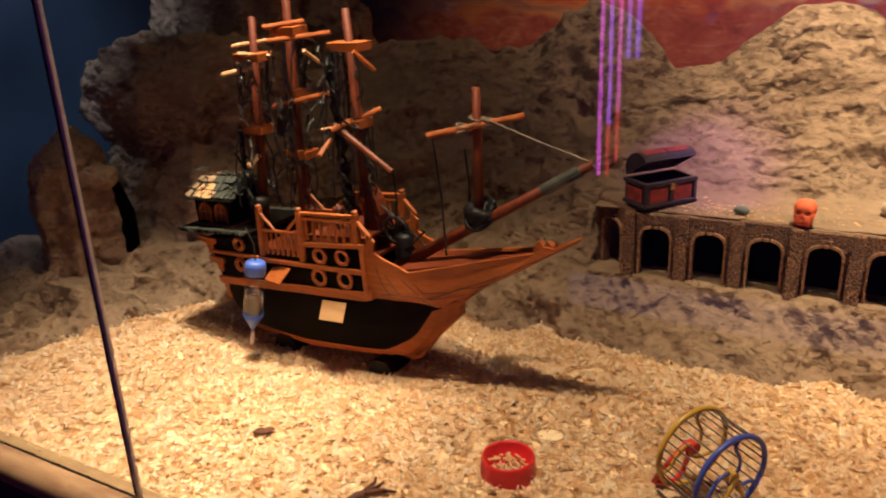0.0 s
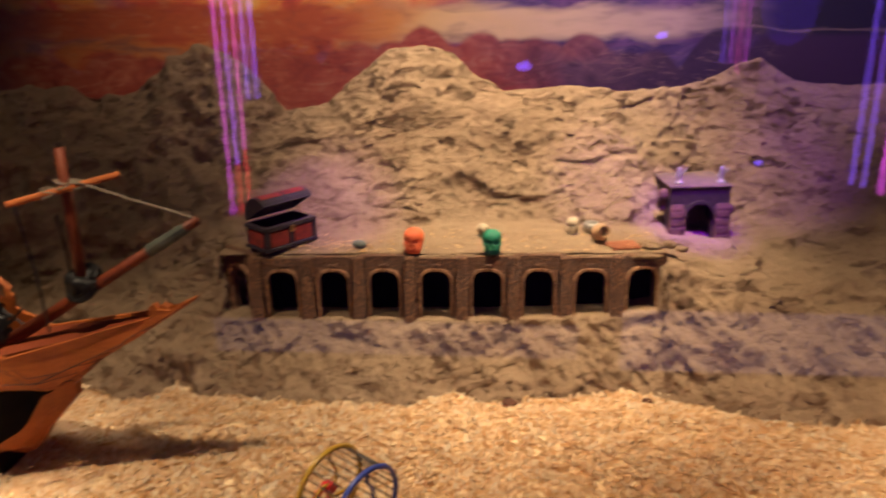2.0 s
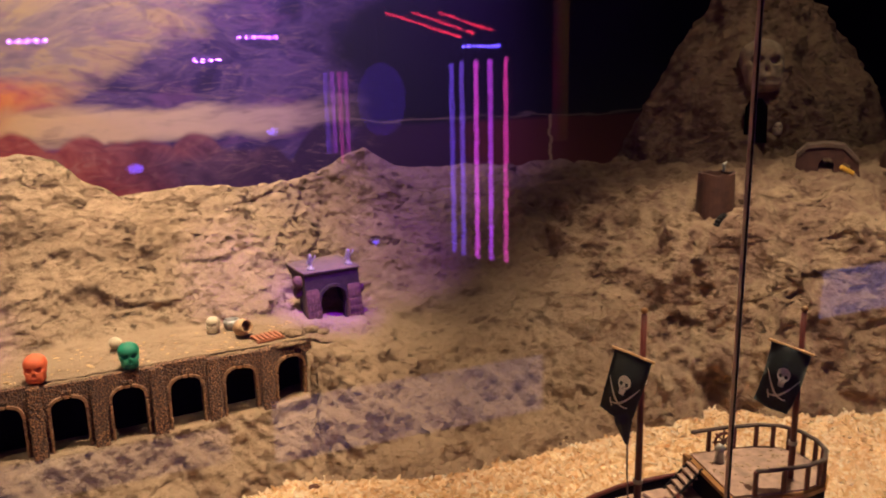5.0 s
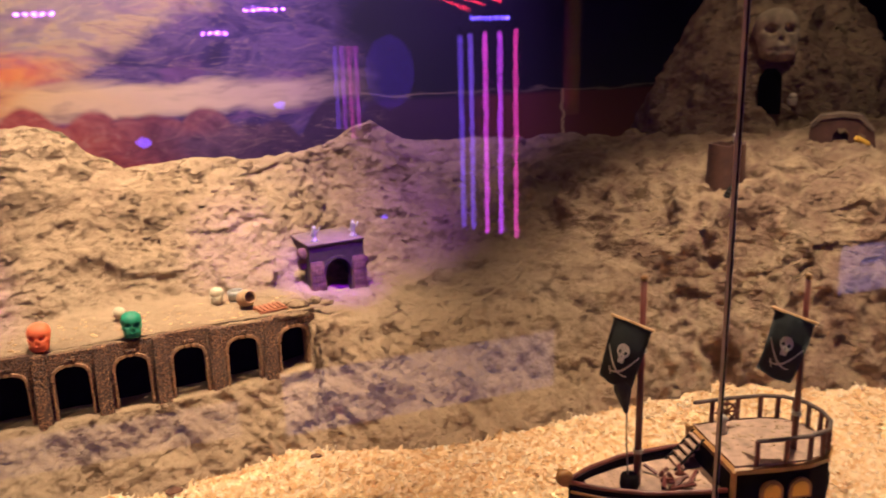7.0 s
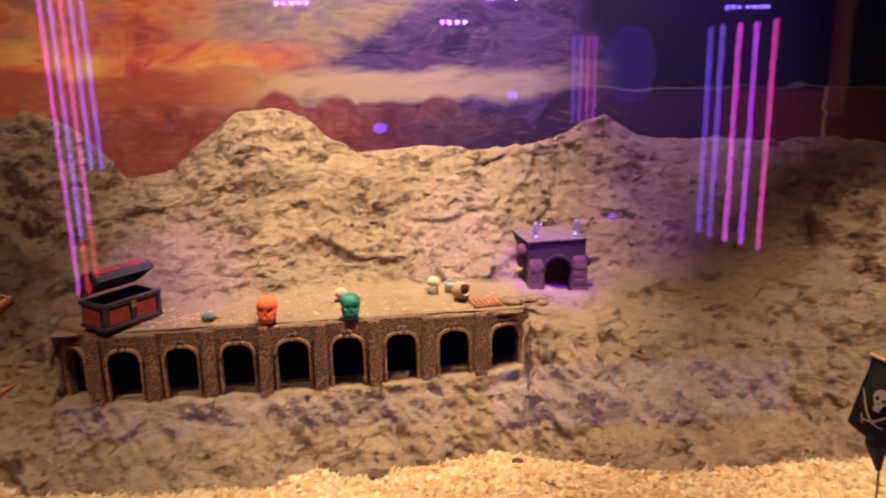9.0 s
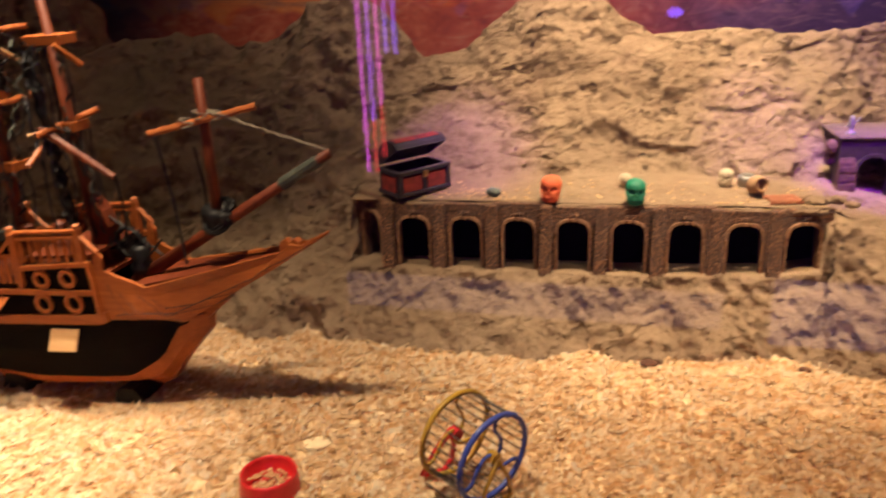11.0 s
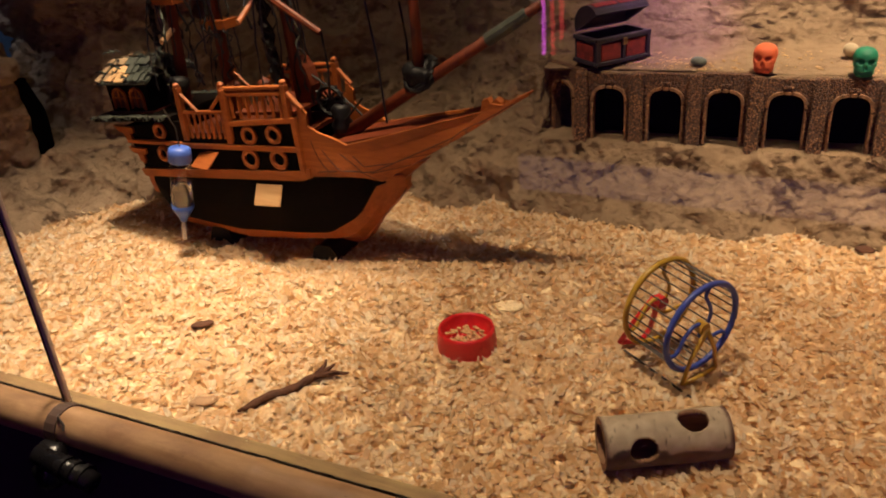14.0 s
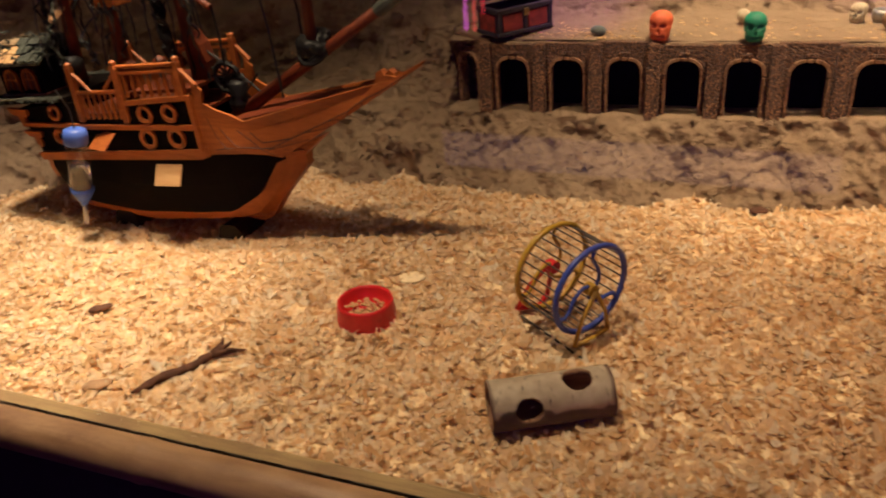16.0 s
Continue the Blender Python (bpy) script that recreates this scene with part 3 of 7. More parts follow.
Z1 = (0.02, 0.03, 0.05, 0.09, 0.10, 0.10, 0.10, 0.10, 0.10, 0.11, 0.13, 0.20, 0.22, 0.22, 0.22, 0.22)
D2 = (0.20, 0.20, 0.20, 0.20, 0.20, 0.22, 0.22, 0.28, 0.31, 0.28, 0.44, 0.42, 0.17, 0.14, 0.14, 0.14)
Z2 = (0.03, 0.04, 0.07, 0.13, 0.14, 0.15, 0.226, 0.235, 0.235, 0.225, 0.205, 0.27, 0.335, 0.36, 0.36, 0.36)
D3 = (0.26, 0.25, 0.27, 0.30, 0.33, 0.36, 0.40, 0.42, 0.42, 0.40, 0.56, 0.60, 0.38, 0.40, 0.42, 0.42)
Z3 = (0.03, 0.05, 0.09, 0.20, 0.33, 0.35, 0.37, 0.40, 0.41, 0.37, 0.35, 0.36, 0.40, 0.45, 0.46, 0.46)
D4 = (0.32, 0.32, 0.33, 0.40, 0.48, 0.50, 0.50, 0.51, 0.48, 0.46, 0.64, 0.74, 0.80, 0.85, 0.85, 0.85)
Z4 = (0.03, 0.05, 0.10, 0.30, 0.475, 0.48, 0.50, 0.50, 0.50, 0.47, 0.47, 0.44, 0.42, 0.48, 0.48, 0.48)
WAY = (176, 165, 150, 130, 105, 95, 90, 90, 90, 90, 88, 84, 75, 66, 62, 60)
RIDGE_X = (-0.95, -0.75, -0.67, -0.61, -0.55, -0.48, -0.43, -0.335, -0.26, -0.20, -0.13, -0.06, -0.02, 0.04, 0.17, 0.40, 0.48, 0.54, 0.60, 0.68, 0.82)
RIDGE_Z = (0.475, 0.466, 0.535, 0.560, 0.540, 0.475, 0.425, 0.435, 0.50, 0.552, 0.563, 0.552, 0.505, 0.470, 0.473, 0.452, 0.470, 0.505, 0.515, 0.465, 0.445)


def arcade_y(x):
    return 1.372 + 0.040 * (x + 0.40) / 0.745


def rock_profile(u):
    """The corner points of the rock's section at the station u along the foot."""
    k = np.arange(16)
    at = [float(np.interp(u, k, t)) for t in (FOOT_X, FOOT_Y, WAY, D1, Z1, D2, Z2, D3, Z3, D4, Z4)]
    fx, fy, way, d1, z1, d2, z2, d3, z3, d4, z4 = at
    c, s = math.cos(radians(way)), math.sin(radians(way))
    ridge_x = fx + c * d4
    if 4.4 < u < 11.3:
        z4 = float(np.interp(ridge_x, RIDGE_X, RIDGE_Z))
    if 9.28 < u < 10.8:
        z1 = max(z1, float(np.interp(u, (9.28, 9.4, 10.0, 10.8), (0.19, 0.20, 0.185, 0.17))))
    hollow = 1.0 if -0.47 < fx < 0.335 and 5.5 < u < 10 else 0.0
    if hollow:
        d1 = arcade_y(fx) - fy + 0.004
        pts = [(-0.03, -0.07), (0, 0), (d1 * 0.5, z1 * 0.55), (d1 - 0.022, z1 + 0.006), (d1 + 0.10, z1), (d1 + 0.10, 0.218), (d1 + 0.022, 0.2160), (d1 + 0.010, 0.2225), (d2, z2)]
    else:
        lip = [(d1 + (d2 - d1) * f, z1 + (z2 - z1) * f) for f in (0.2, 0.4, 0.6, 0.8)]
        pts = [(-0.03, -0.07), (0, 0), (d1 * 0.5, z1 * 0.55), (d1, z1), *lip, (d2, z2)]
    pts += [(d3, z3), (d4, z4), (d4 + 0.06, z4 - 0.05), (d4 + 0.16, z4 - 0.35)]
    return [Vector((fx + c * d, fy + s * d, z)) for d, z in pts], hollow


SLANTS = (Matrix.Rotation(0.8, 3, "Y") @ Matrix.Diagonal((0.6, 1.0, 1.5)), Matrix.Rotation(-0.5, 3, "Y") @ Matrix.Diagonal((0.8, 1.0, 1.4)), Matrix.Rotation(0.6, 3, "Y") @ Matrix.Diagonal((0.7, 1.0, 1.3)))


def rough_rock(p, n, amp):
    """Moves a point of the rock along n by broad lumps, trowelled facets with sharp steps and slanting gouges."""
    out = 0.022 * noise.noise(p * 4.2 + Vector((3, 1, 7))) + 0.010 * noise.noise(p * 9.5)
    w = p + noise.noise_vector(p * 13.0) * 0.014
    for k, (scale, flat, lean) in enumerate(((9.0, 0.003, 0.018), (21.0, 0.002, 0.013), (47.0, 0.0012, 0.0065))):
        q = (SLANTS[k] @ w) * scale
        d, pts = noise.voronoi(q)
        g = noise.noise_vector(pts[0] * 3.7 + Vector((5, 2, 8)))
        out += flat * noise.cell(pts[0] * 7.3) + lean * g.dot(q - pts[0])
    if p.x < -0.40 or p.x > 0.85:
        edge = min(1.0, max(-0.40 - p.x, p.x - 0.85) / 0.12)
        fold = noise.noise(Vector((p.x * 13.0, p.y * 13.0, p.z * 1.6)))
        out -= edge * 0.13 * max(0.0, noise.noise(Vector((p.x * 8.0, p.y * 8.0, p.z * 1.0 + 7.0))) - 0.22)
        out += edge * (0.065 * (0.4 - abs(fold)) + 0.012 * noise.noise(Vector((p.x * 34.0, p.y * 34.0, p.z * 7.0))))
    if p.z < 0.22 and -0.6 < p.x < 1.3:
        fade = min(1.0, (0.22 - p.z) / 0.06)
        rib = noise.noise(Vector(((p.x + 0.9 * p.z) * 24.0, p.y * 6.0, (p.x - p.z) * 4.0)))
        out += fade * 0.016 * (0.35 - abs(rib)) + fade * 0.006 * noise.noise(Vector(((p.x + 1.2 * p.z) * 60.0, p.y * 12.0, (p.x - p.z) * 9.0)))
    q = SLANTS[0] @ p
    gouge = noise.noise(Vector((q.x * 11.0, q.y * 12.0, q.z * 20.0)) + Vector((1, 4, 2)))
    out -= 0.010 * max(0.0, gouge - 0.34) * 2.2
    out += 0.0045 * noise.noise(p * 48.0) + 0.0025 * noise.noise(p * 105.0)
    return p + n * amp * out


def build_rock():
    nu, per = 960, (2, 16, 16, 10, 10, 10, 7, 16, 44, 40, 10, 6)
    bm = bmesh.new()
    cols = []
    for i in range(nu + 1):
        u = 15.0 * i / nu
        pts, hollow = rock_profile(u)
        line, amps = [], []
        for j in range(len(pts) - 1):
            for k in range(per[j]):
                f = k / per[j]
                line.append(pts[j].lerp(pts[j + 1], f))
                ledge = hollow and 3 <= j <= 7
                amps.append(0.10 if ledge else 0.85 if j < 3 else 0.70 if j < 8 else 0.85 if j == 8 else 0.55 if j == 9 else 0.4)
        line.append(pts[-1])
        amps.append(1.0)
        sm = list(line)
        if not hollow:
            for _ in range(4):
                sm = [sm[0]] + [(sm[k - 1] + 2 * sm[k] + sm[k + 1]) / 4 for k in range(1, len(sm) - 1)] + [sm[-1]]
        else:
            keep = sum(per[:8])
            tail = sm[keep - 6:]
            for _ in range(4):
                tail = [tail[0]] + [(tail[k - 1] + 2 * tail[k] + tail[k + 1]) / 4 for k in range(1, len(tail) - 1)] + [tail[-1]]
            sm[keep - 6:] = tail
        cols.append((sm, amps))
    verts = []
    for i, (sm, amps) in enumerate(cols):
        prev, nxt = cols[max(i - 2, 0)][0], cols[min(i + 2, nu)][0]
        row = []
        for k, p in enumerate(sm):
            along = nxt[k] - prev[k]
            up = sm[min(k + 2, len(sm) - 1)] - sm[max(k - 2, 0)]
            n = along.cross(up)
            n = n.normalized() if n.length > 1e-9 else Vector((0, -1, 0))
            row.append(bm.verts.new(rough_rock(p, n, amps[k])))
        verts.append(row)
    for i in range(nu):
        for k in range(len(verts[0]) - 1):
            bm.faces.new((verts[i][k], verts[i + 1][k], verts[i + 1][k + 1], verts[i][k + 1]))
    tagged(part("rock_wall", bm, ROCK, smooth=True), "sculpted brown rock cliff with hills and ledges", "rock wall", kind="structure")


build_floor()
build_rock()

bm = bmesh.new()
box(bm, (0.3, 2.42, 0.5), (6.0, 0.04, 3.0))
tagged(part("wall_back", bm, PAINTING), "back wall painted with a red and violet sunset", "painted wall", kind="structure")
bm = bmesh.new()
box(bm, (-2.32, 1.2, 0.5), (0.04, 2.4, 3.0))
tagged(part("wall_left", bm, PAINTING), "side wall painted with dark blue water", "painted wall", kind="structure")
bm = bmesh.new()
box(bm, (3.1, 1.2, 0.5), (0.04, 2.4, 3.0))
tagged(part("wall_right", bm, HALL), "dark unlit side wall of the enclosure", "wall", kind="structure")
bm = bmesh.new()
box(bm, (0.3, 0.7, 2.02), (6.0, 5.6, 0.04))
tagged(part("ceiling", bm, HALL), "dark ceiling over the enclosure and hall", "ceiling", kind="structure")
bm = bmesh.new()
box(bm, (0.3, -0.7, -0.97), (6.0, 2.6, 0.04))
tagged(part("hall_floor", bm, HALL), "dark hall floor in front of the enclosure", "floor", kind="structure")
bm = bmesh.new()
box(bm, (0.3, -2.02, 0.5), (6.0, 0.04, 3.0))
tagged(part("wall_hall", bm, HALL), "dark wall across the hall", "wall", kind="structure")
for name, x in (("wall_hall_left", -2.72), ("wall_hall_right", 3.32)):
    bm = bmesh.new()
    box(bm, (x, -0.7, 0.5), (0.04, 2.6, 3.0))
    tagged(part(name, bm, HALL), "dark end wall of the hall", "wall", kind="structure")


def build_front():
    """The glazed front: panes, their upright joints, sill and rail."""
    edges = (-2.2, -0.808, 0.545, 1.95, 3.0)
    for i, (a, b) in enumerate(zip(edges, edges[1:])):
        bm = bmesh.new()
        slab(bm, [(a + 0.003, 0.0115), (b - 0.003, 0.0115), (b - 0.003, 1.98), (a + 0.003, 1.98)], GLASS_Y - 0.0005, GLASS_Y + 0.0005)
        pane = part("window_%d" % (i + 1), bm, PANE)
        tagged(pane, "clear glass front pane of the enclosure", "window", kind="structure")
        pane.visible_shadow = False
    for x, w in zip(edges[1:4], (0.0075, 0.0035, 0.0035)):
        bm = bmesh.new()
        box(bm, (0, 0, 0.98), (w, 0.006, 1.93), bevel=0.001)
        joint = solid("glass_joint", bm, ALU, (x, GLASS_Y, 0.0), "thin upright metal strip joining two panes", "glazing bar", group="glazing bars")
        bm = bmesh.new()
        box(bm, (-0.4 * w, -0.0035, 0.98), (0.3 * w, 0.002, 1.92))
        part("seal", bm, RUBBER, joint, "dark rubber seal")
    bm = bmesh.new()
    box(bm, (0.4, GLASS_Y + 0.0120, -0.003), (5.4, 0.024, 0.026), bevel=0.002)
    tagged(part("sill", bm, SILL), "worn yellow wooden sill inside the glass", "sill", kind="structure")
    # Set inside the glass to fit the dark line in the camera's view.
    bm = bmesh.new()
    box(bm, (0.4, GLASS_Y + 0.0026, 0.0105), (5.4, 0.0024, 0.004), bevel=0.0005)
    tagged(part("foot_strip", bm, RUBBER), "thin dark strip along the foot of the glass", "trim", kind="structure")
    bm = bmesh.new()
    line, thick = [], []
    for i in range(9):
        for dx, r in ((0.0, 0.0235), (0.012, 0.0232), (0.10, 0.0231), (0.30, 0.0230), (0.50, 0.0231), (0.584, 0.0234), (0.592, 0.0246), (0.597, 0.0240)):
            line.append((-2.3 + 0.6 * i + dx, RAIL_Y, RAIL_Z))
            thick.append(r)
    tube(bm, line, thick, 24)
    tagged(part("bamboo_rail", bm, BAMBOO, smooth=True), "thick pale bamboo rail along the glass front", "rail", kind="structure")
    bm = bmesh.new()
    box(bm, (0.3, GLASS_Y - 0.002, -0.49), (5.6, 0.02, 0.95))
    tagged(part("wall_front", bm, HALL), "dark panel below the glass front", "wall", kind="structure")


build_front()


# ---- the arcade in the rock ----
def build_arcade():
    step = 0.0929
    slope = math.degrees(math.atan2(0.040, 0.745))
    bays = thing("stone_arcade", (-0.351, arcade_y(-0.351), 0.098), "brown pebbled stone arcade of eight dark arches under the ledge", "arcade", slope)
    for i in range(-1, 8):
        x, w, r, spring, rise, top = i * step, 0.0465, 0.0258, 0.074, 0.024, 0.1215 + 0.0025 * (i % 3)
        bm = bmesh.new()
        bow = [(-r * math.cos(a) * abs(math.cos(a)) ** -0.25, spring + rise * math.sin(a) ** 0.75) for a in (radians(15 * k + 0.01) for k in range(1, 12))]
        inner = [(x - r, -0.02), (x - r, spring), *[(x + px, pz) for px, pz in bow], (x + r, spring), (x + r, -0.02)]
        outer = [(x - w, -0.02), (x - w, top), (x + w, top), (x + w, -0.02)]
        slab(bm, outer + inner[::-1], -0.002, 0.010)
        turn = Matrix.Translation((-step / 2, 0, 0)) @ Matrix.Rotation(radians(-38), 4, "Z") @ Matrix.Translation((step / 2, 0, 0)) if i < 0 else Matrix()
        if i == 7:
            turn = Matrix.Translation((6.5 * step, 0, 0)) @ Matrix.Rotation(radians(13), 4, "Z") @ Matrix.Translation((-6.5 * step, 0, 0))
        made = [part("arch_panel", bm, COBBLE, bays)]
        # Added black sheet in place of the dark depth behind the arch.
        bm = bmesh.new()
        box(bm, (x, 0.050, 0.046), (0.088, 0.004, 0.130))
        made.append(part("backing", bm, VOID, bays, "black sheet standing in for the dark behind the opening"))
        bm = bmesh.new()
        for k in range(11):
            a = radians(180 * (k + 0.5) / 11)
            ca, sa = math.cos(a), math.sin(a)
            m = pose(x + (r + 0.0025) * math.copysign(abs(ca) ** 0.75, ca), -0.004, spring + (rise + 0.0025) * sa ** 0.75, 0, 90 - math.degrees(a), 0)
            bmesh.ops.create_cube(bm, size=1.0, matrix=m @ Matrix.Diagonal((0.0078, 0.008, 0.0044, 1)))
        for sgn in (-1, 1):
            for k in range(7):
                box(bm, (x + sgn * (r + 0.0025 + 0.0006 * (k % 2)), -0.004, spring - 0.006 - 0.0108 * k), (0.0042, 0.008, 0.0098), bevel=0.001)
        made.append(part("arch_rim", bm, ARCH_STONE, bays, "ring of small rounded stones"))
        if i < 7:
            bm = bmesh.new()
            xp = x + step / 2
            loft(bm, [[(xp - a, 0.002, z), (xp - a, -b, z), (xp - a + 0.002, -b - 0.002, z), (xp + a - 0.002, -b - 0.002, z), (xp + a, -b, z), (xp + a, 0.002, z)]
                      for z, a, b in ((-0.025, 0.0118, 0.020), (0.04, 0.0110, 0.016), (0.112, 0.0102, 0.012), (0.124, 0.0100, 0.0115), (0.1255, 0.0085, 0.010))])
            part("pilaster", bm, COBBLE, bays)
        bm = bmesh.new()
        box(bm, (x, -0.0035, 0.1085), (0.017, 0.006, 0.005), bevel=0.001)
        made.append(part("lintel", bm, COBBLE, bays))
        for ob in made:
            ob.matrix_basis = turn
    return bays


build_arcade()


def sand_bank(name, label, along, y_off, z, low, high, seed):
    """An uneven crust of sand along the arcade: lumps joined end to end."""
    bm = bmesh.new()
    rng = random.Random(seed)
    pts, thick = [], []
    n = 110
    for i in range(n):
        x = along[0] + (along[1] - along[0]) * i / (n - 1)
        h = 0.5 + 0.5 * noise.noise(Vector((x * 22.0, seed, 0.0)))
        r = low + (high - low) * h + rng.uniform(-0.0008, 0.0008)
        pts.append((x, arcade_y(x) + y_off + 0.003 * noise.noise(Vector((x * 40.0, 3.0, seed))), z + 0.35 * (r - low)))
        thick.append(r)
    tube(bm, pts, thick, 10)
    tagged(part(name, bm, ROCK, smooth=True), label, "sand", kind="structure")


sand_bank("ledge_crust", "crumbling sandy crust along the top of the arcade", (-0.405, 0.330), 0.0075, 0.2175, 0.0030, 0.0062, 2.0)


# ---- things on the ledge ----
def build_chest():
    ch = thing("treasure_chest", (-0.363, 1.432, 0.230), "small open treasure chest with crimson panels on the ledge", "treasure chest", 52)
    L, W, H = 0.110, 0.060, 0.046
    bm = bmesh.new()
    box(bm, (0, 0, 0.003), (L, W, 0.006))
    for y in (-1, 1):
        box(bm, (0, y * (W / 2 - 0.003), H / 2), (L, 0.006, H))
    for x in (-1, 1):
        box(bm, (x * (L / 2 - 0.003), 0, H / 2), (0.006, W - 0.012, H))
    part("body", bm, CHEST_TRIM, ch)
    for x in (-0.026, 0.026):
        bm = bmesh.new()
        box(bm, (x, -W / 2 - 0.001, 0.022), (0.040, 0.003, 0.028), bevel=0.001)
        part("panel", bm, CRIMSON, ch, "crimson front panel")
    bm = bmesh.new()
    box(bm, (-L / 2 - 0.001, 0, 0.022), (0.003, 0.044, 0.028), bevel=0.001)
    part("panel", bm, CRIMSON, ch, "crimson end panel")
    bm = bmesh.new()
    for x in (-L / 2 + 0.003, 0.0, L / 2 - 0.003):
        box(bm, (x, -W / 2 - 0.002, H / 2), (0.008, 0.004, H), bevel=0.001)
    for z in (0.004, H - 0.003):
        box(bm, (0, -W / 2 - 0.0025, z), (L + 0.004, 0.004, 0.007), bevel=0.001)
        box(bm, (-L / 2 - 0.0025, 0, z), (0.004, W + 0.002, 0.007), bevel=0.001)
    part("straps", bm, CHEST_TRIM, ch, "dark studded straps")
    m = pose(0, W / 2 - 0.004, H + 0.006, -32, 0, 0)
    for name, mat, r, half, lab in (("lid", CHEST_TRIM, 0.033, L / 2, ""), ("lid_panel", CRIMSON, 0.0342, L / 2 - 0.008, "crimson lid panel")):
        bm = bmesh.new()
        ring = [(-0.030 + r * math.cos(a), 0.85 * r * math.sin(a)) for a in (radians(180 * k / 12) for k in range(13))]
        inner = [(-0.030 + (r - 0.005) * math.cos(a), 0.85 * (r - 0.005) * math.sin(a)) for a in (radians(180 * k / 12) for k in range(13))]
        if name == "lid_panel":
            for a, b in ((-half, -0.003), (0.003, half)):
                loft(bm, [[m @ Vector((x, y, z)) for y, z in ring[2:11] + inner[2:11][::-1]] for x in (a, b)])
        else:
            loft(bm, [[m @ Vector((x, y, z)) for y, z in ring + inner[::-1]] for x in (-half, half)])
            for x in (-half + 0.002, half - 0.002):
                loft(bm, [[m @ Vector((x + o, y, z)) for y, z in ring] for o in (-0.0018, 0.0018)])
        part(name, bm, mat, ch, lab)
    bm = bmesh.new()
    box(bm, (0, -W / 2 - 0.005, H - 0.010), (0.010, 0.004, 0.012), bevel=0.001)
    part("clasp", bm, BRASS, ch, "small metal clasp")


build_chest()


def skull_mesh(bm, s=1.0):
    """A toy skull about 5 cm high that faces -y: a round cranium over a square jaw, sockets pressed in."""
    vs = bmesh.ops.create_icosphere(bm, subdivisions=5, radius=1.0)["verts"]
    mid = Vector((0, 0.001, 0.025))
    forms = (((0, 0.004, 0.0325), (0.0200, 0.0215, 0.0180), 2.2), ((0, -0.003, 0.0130), (0.0165, 0.0160, 0.0135), 3.0), ((0, -0.002, 0.0225), (0.0190, 0.0165, 0.0105), 2.4))
    for v in vs:
        d = v.co.normalized()
        lo, hi = 0.0, 0.05
        for _ in range(18):
            r = (lo + hi) / 2
            p = mid + d * r
            inside = any(sum((abs(p[k] - c[k]) / e[k]) ** q for k in range(3)) < 1 for c, e, q in forms)
            lo, hi = (r, hi) if inside else (lo, r)
        v.co = mid + d * lo
    bmesh.ops.smooth_vert(bm, verts=bm.verts, factor=0.5, use_axis_x=True, use_axis_y=True, use_axis_z=True)
    for v in vs:
        x, y, z = v.co
        if y < 0.004:
            for sx in (-1, 1):
                d = math.hypot((x - sx * 0.0080) / 0.0056, (z - 0.0275) / 0.0050)
                if d < 1:
                    v.co.y += 0.0075 * (1 - d ** 3)
            d = math.hypot(x / (0.0036 - 0.25 * (z - 0.0165)), (z - 0.0180) / 0.0048)
            if d < 1:
                v.co.y += 0.0045 * (1 - d * d)
            if abs(z - 0.0085) < 0.0011 and abs(x) < 0.0115:
                v.co.y += 0.0030
            if 0.004 < z < 0.013 and abs(x) < 0.0115 and abs((x * 360) % 1 - 0.5) > 0.40:
                v.co.y += 0.0010
    low = min(v.co.z for v in vs)
    for v in vs:
        v.co = (v.co - Vector((0, 0, low))) * s
    return bm


def skull(mat, at, rz, label, s=1.0):
    bm = bmesh.new()
    skull_mesh(bm, s)
    return solid("toy_skull", bm, mat, at, label, "toy skull", rz, smooth=True)


skull(SKULL_ORANGE, (-0.113, 1.402, 0.2245), -6, "bright orange resin skull on the ledge", 0.90)
skull(SKULL_GREEN, (0.028, 1.405, 0.2245), 4, "dark green resin skull on the ledge", 0.86)
skull(BONE, (0.178, 1.520, 0.2265), -24, "small bone-coloured skull lying on the ledge", 0.62)

bm = bmesh.new()
ball(bm, (0, 0, 0.011), (0.012, 0.012, 0.0115), 2, 0.001)
solid("pale_ball", bm, BONE, (0.008, 1.490, 0.232), "small pale round stone behind a green skull", "stone", smooth=True)
bm = bmesh.new()
ball(bm, (0, 0, 0.007), (0.014, 0.010, 0.008), 2, 0.002, 60.0)
solid("pebble", bm, STONE_GREY, (-0.215, 1.418, 0.2275), "flat grey-green pebble on the ledge", "pebble", smooth=True)

bm = bmesh.new()
lathe(bm, [(0.006, -0.012), (0.010, -0.009), (0.011, 0.0), (0.009, 0.006), (0.0075, 0.008), (0.008, 0.010), (0.0068, 0.010), (0.006, 0.007), (0.0072, 0.0), (0.005, -0.009)], 18, pose(0, 0, 0.014, 70, 0, 0) @ Matrix.Scale(1.5, 4))
solid("clay_pot", bm, POT_CLAY, (0.228, 1.480, 0.229), "tiny clay pot tipped on its side", "pot", 20, smooth=True)
bm = bmesh.new()
lathe(bm, [(0.012, 0.0), (0.015, 0.006), (0.016, 0.016), (0.013, 0.020), (0.012, 0.019), (0.012, 0.010), (0.008, 0.004)], 16)
solid("clay_cup", bm, SILVER, (0.214, 1.53, 0.226), "tiny grey cup standing behind a clay pot", "cup", smooth=True)
grate = thing("grate", (0.266, 1.455, 0.2235), "small flat rust-brown grate lying on the ledge", "grate", 14)
for k in range(6):
    bm = bmesh.new()
    box(bm, (-0.022 + 0.0088 * k, 0, 0.004), (0.0055, 0.036, 0.005), bevel=0.001)
    part("bar", bm, TERRACOTTA, grate)
bm = bmesh.new()
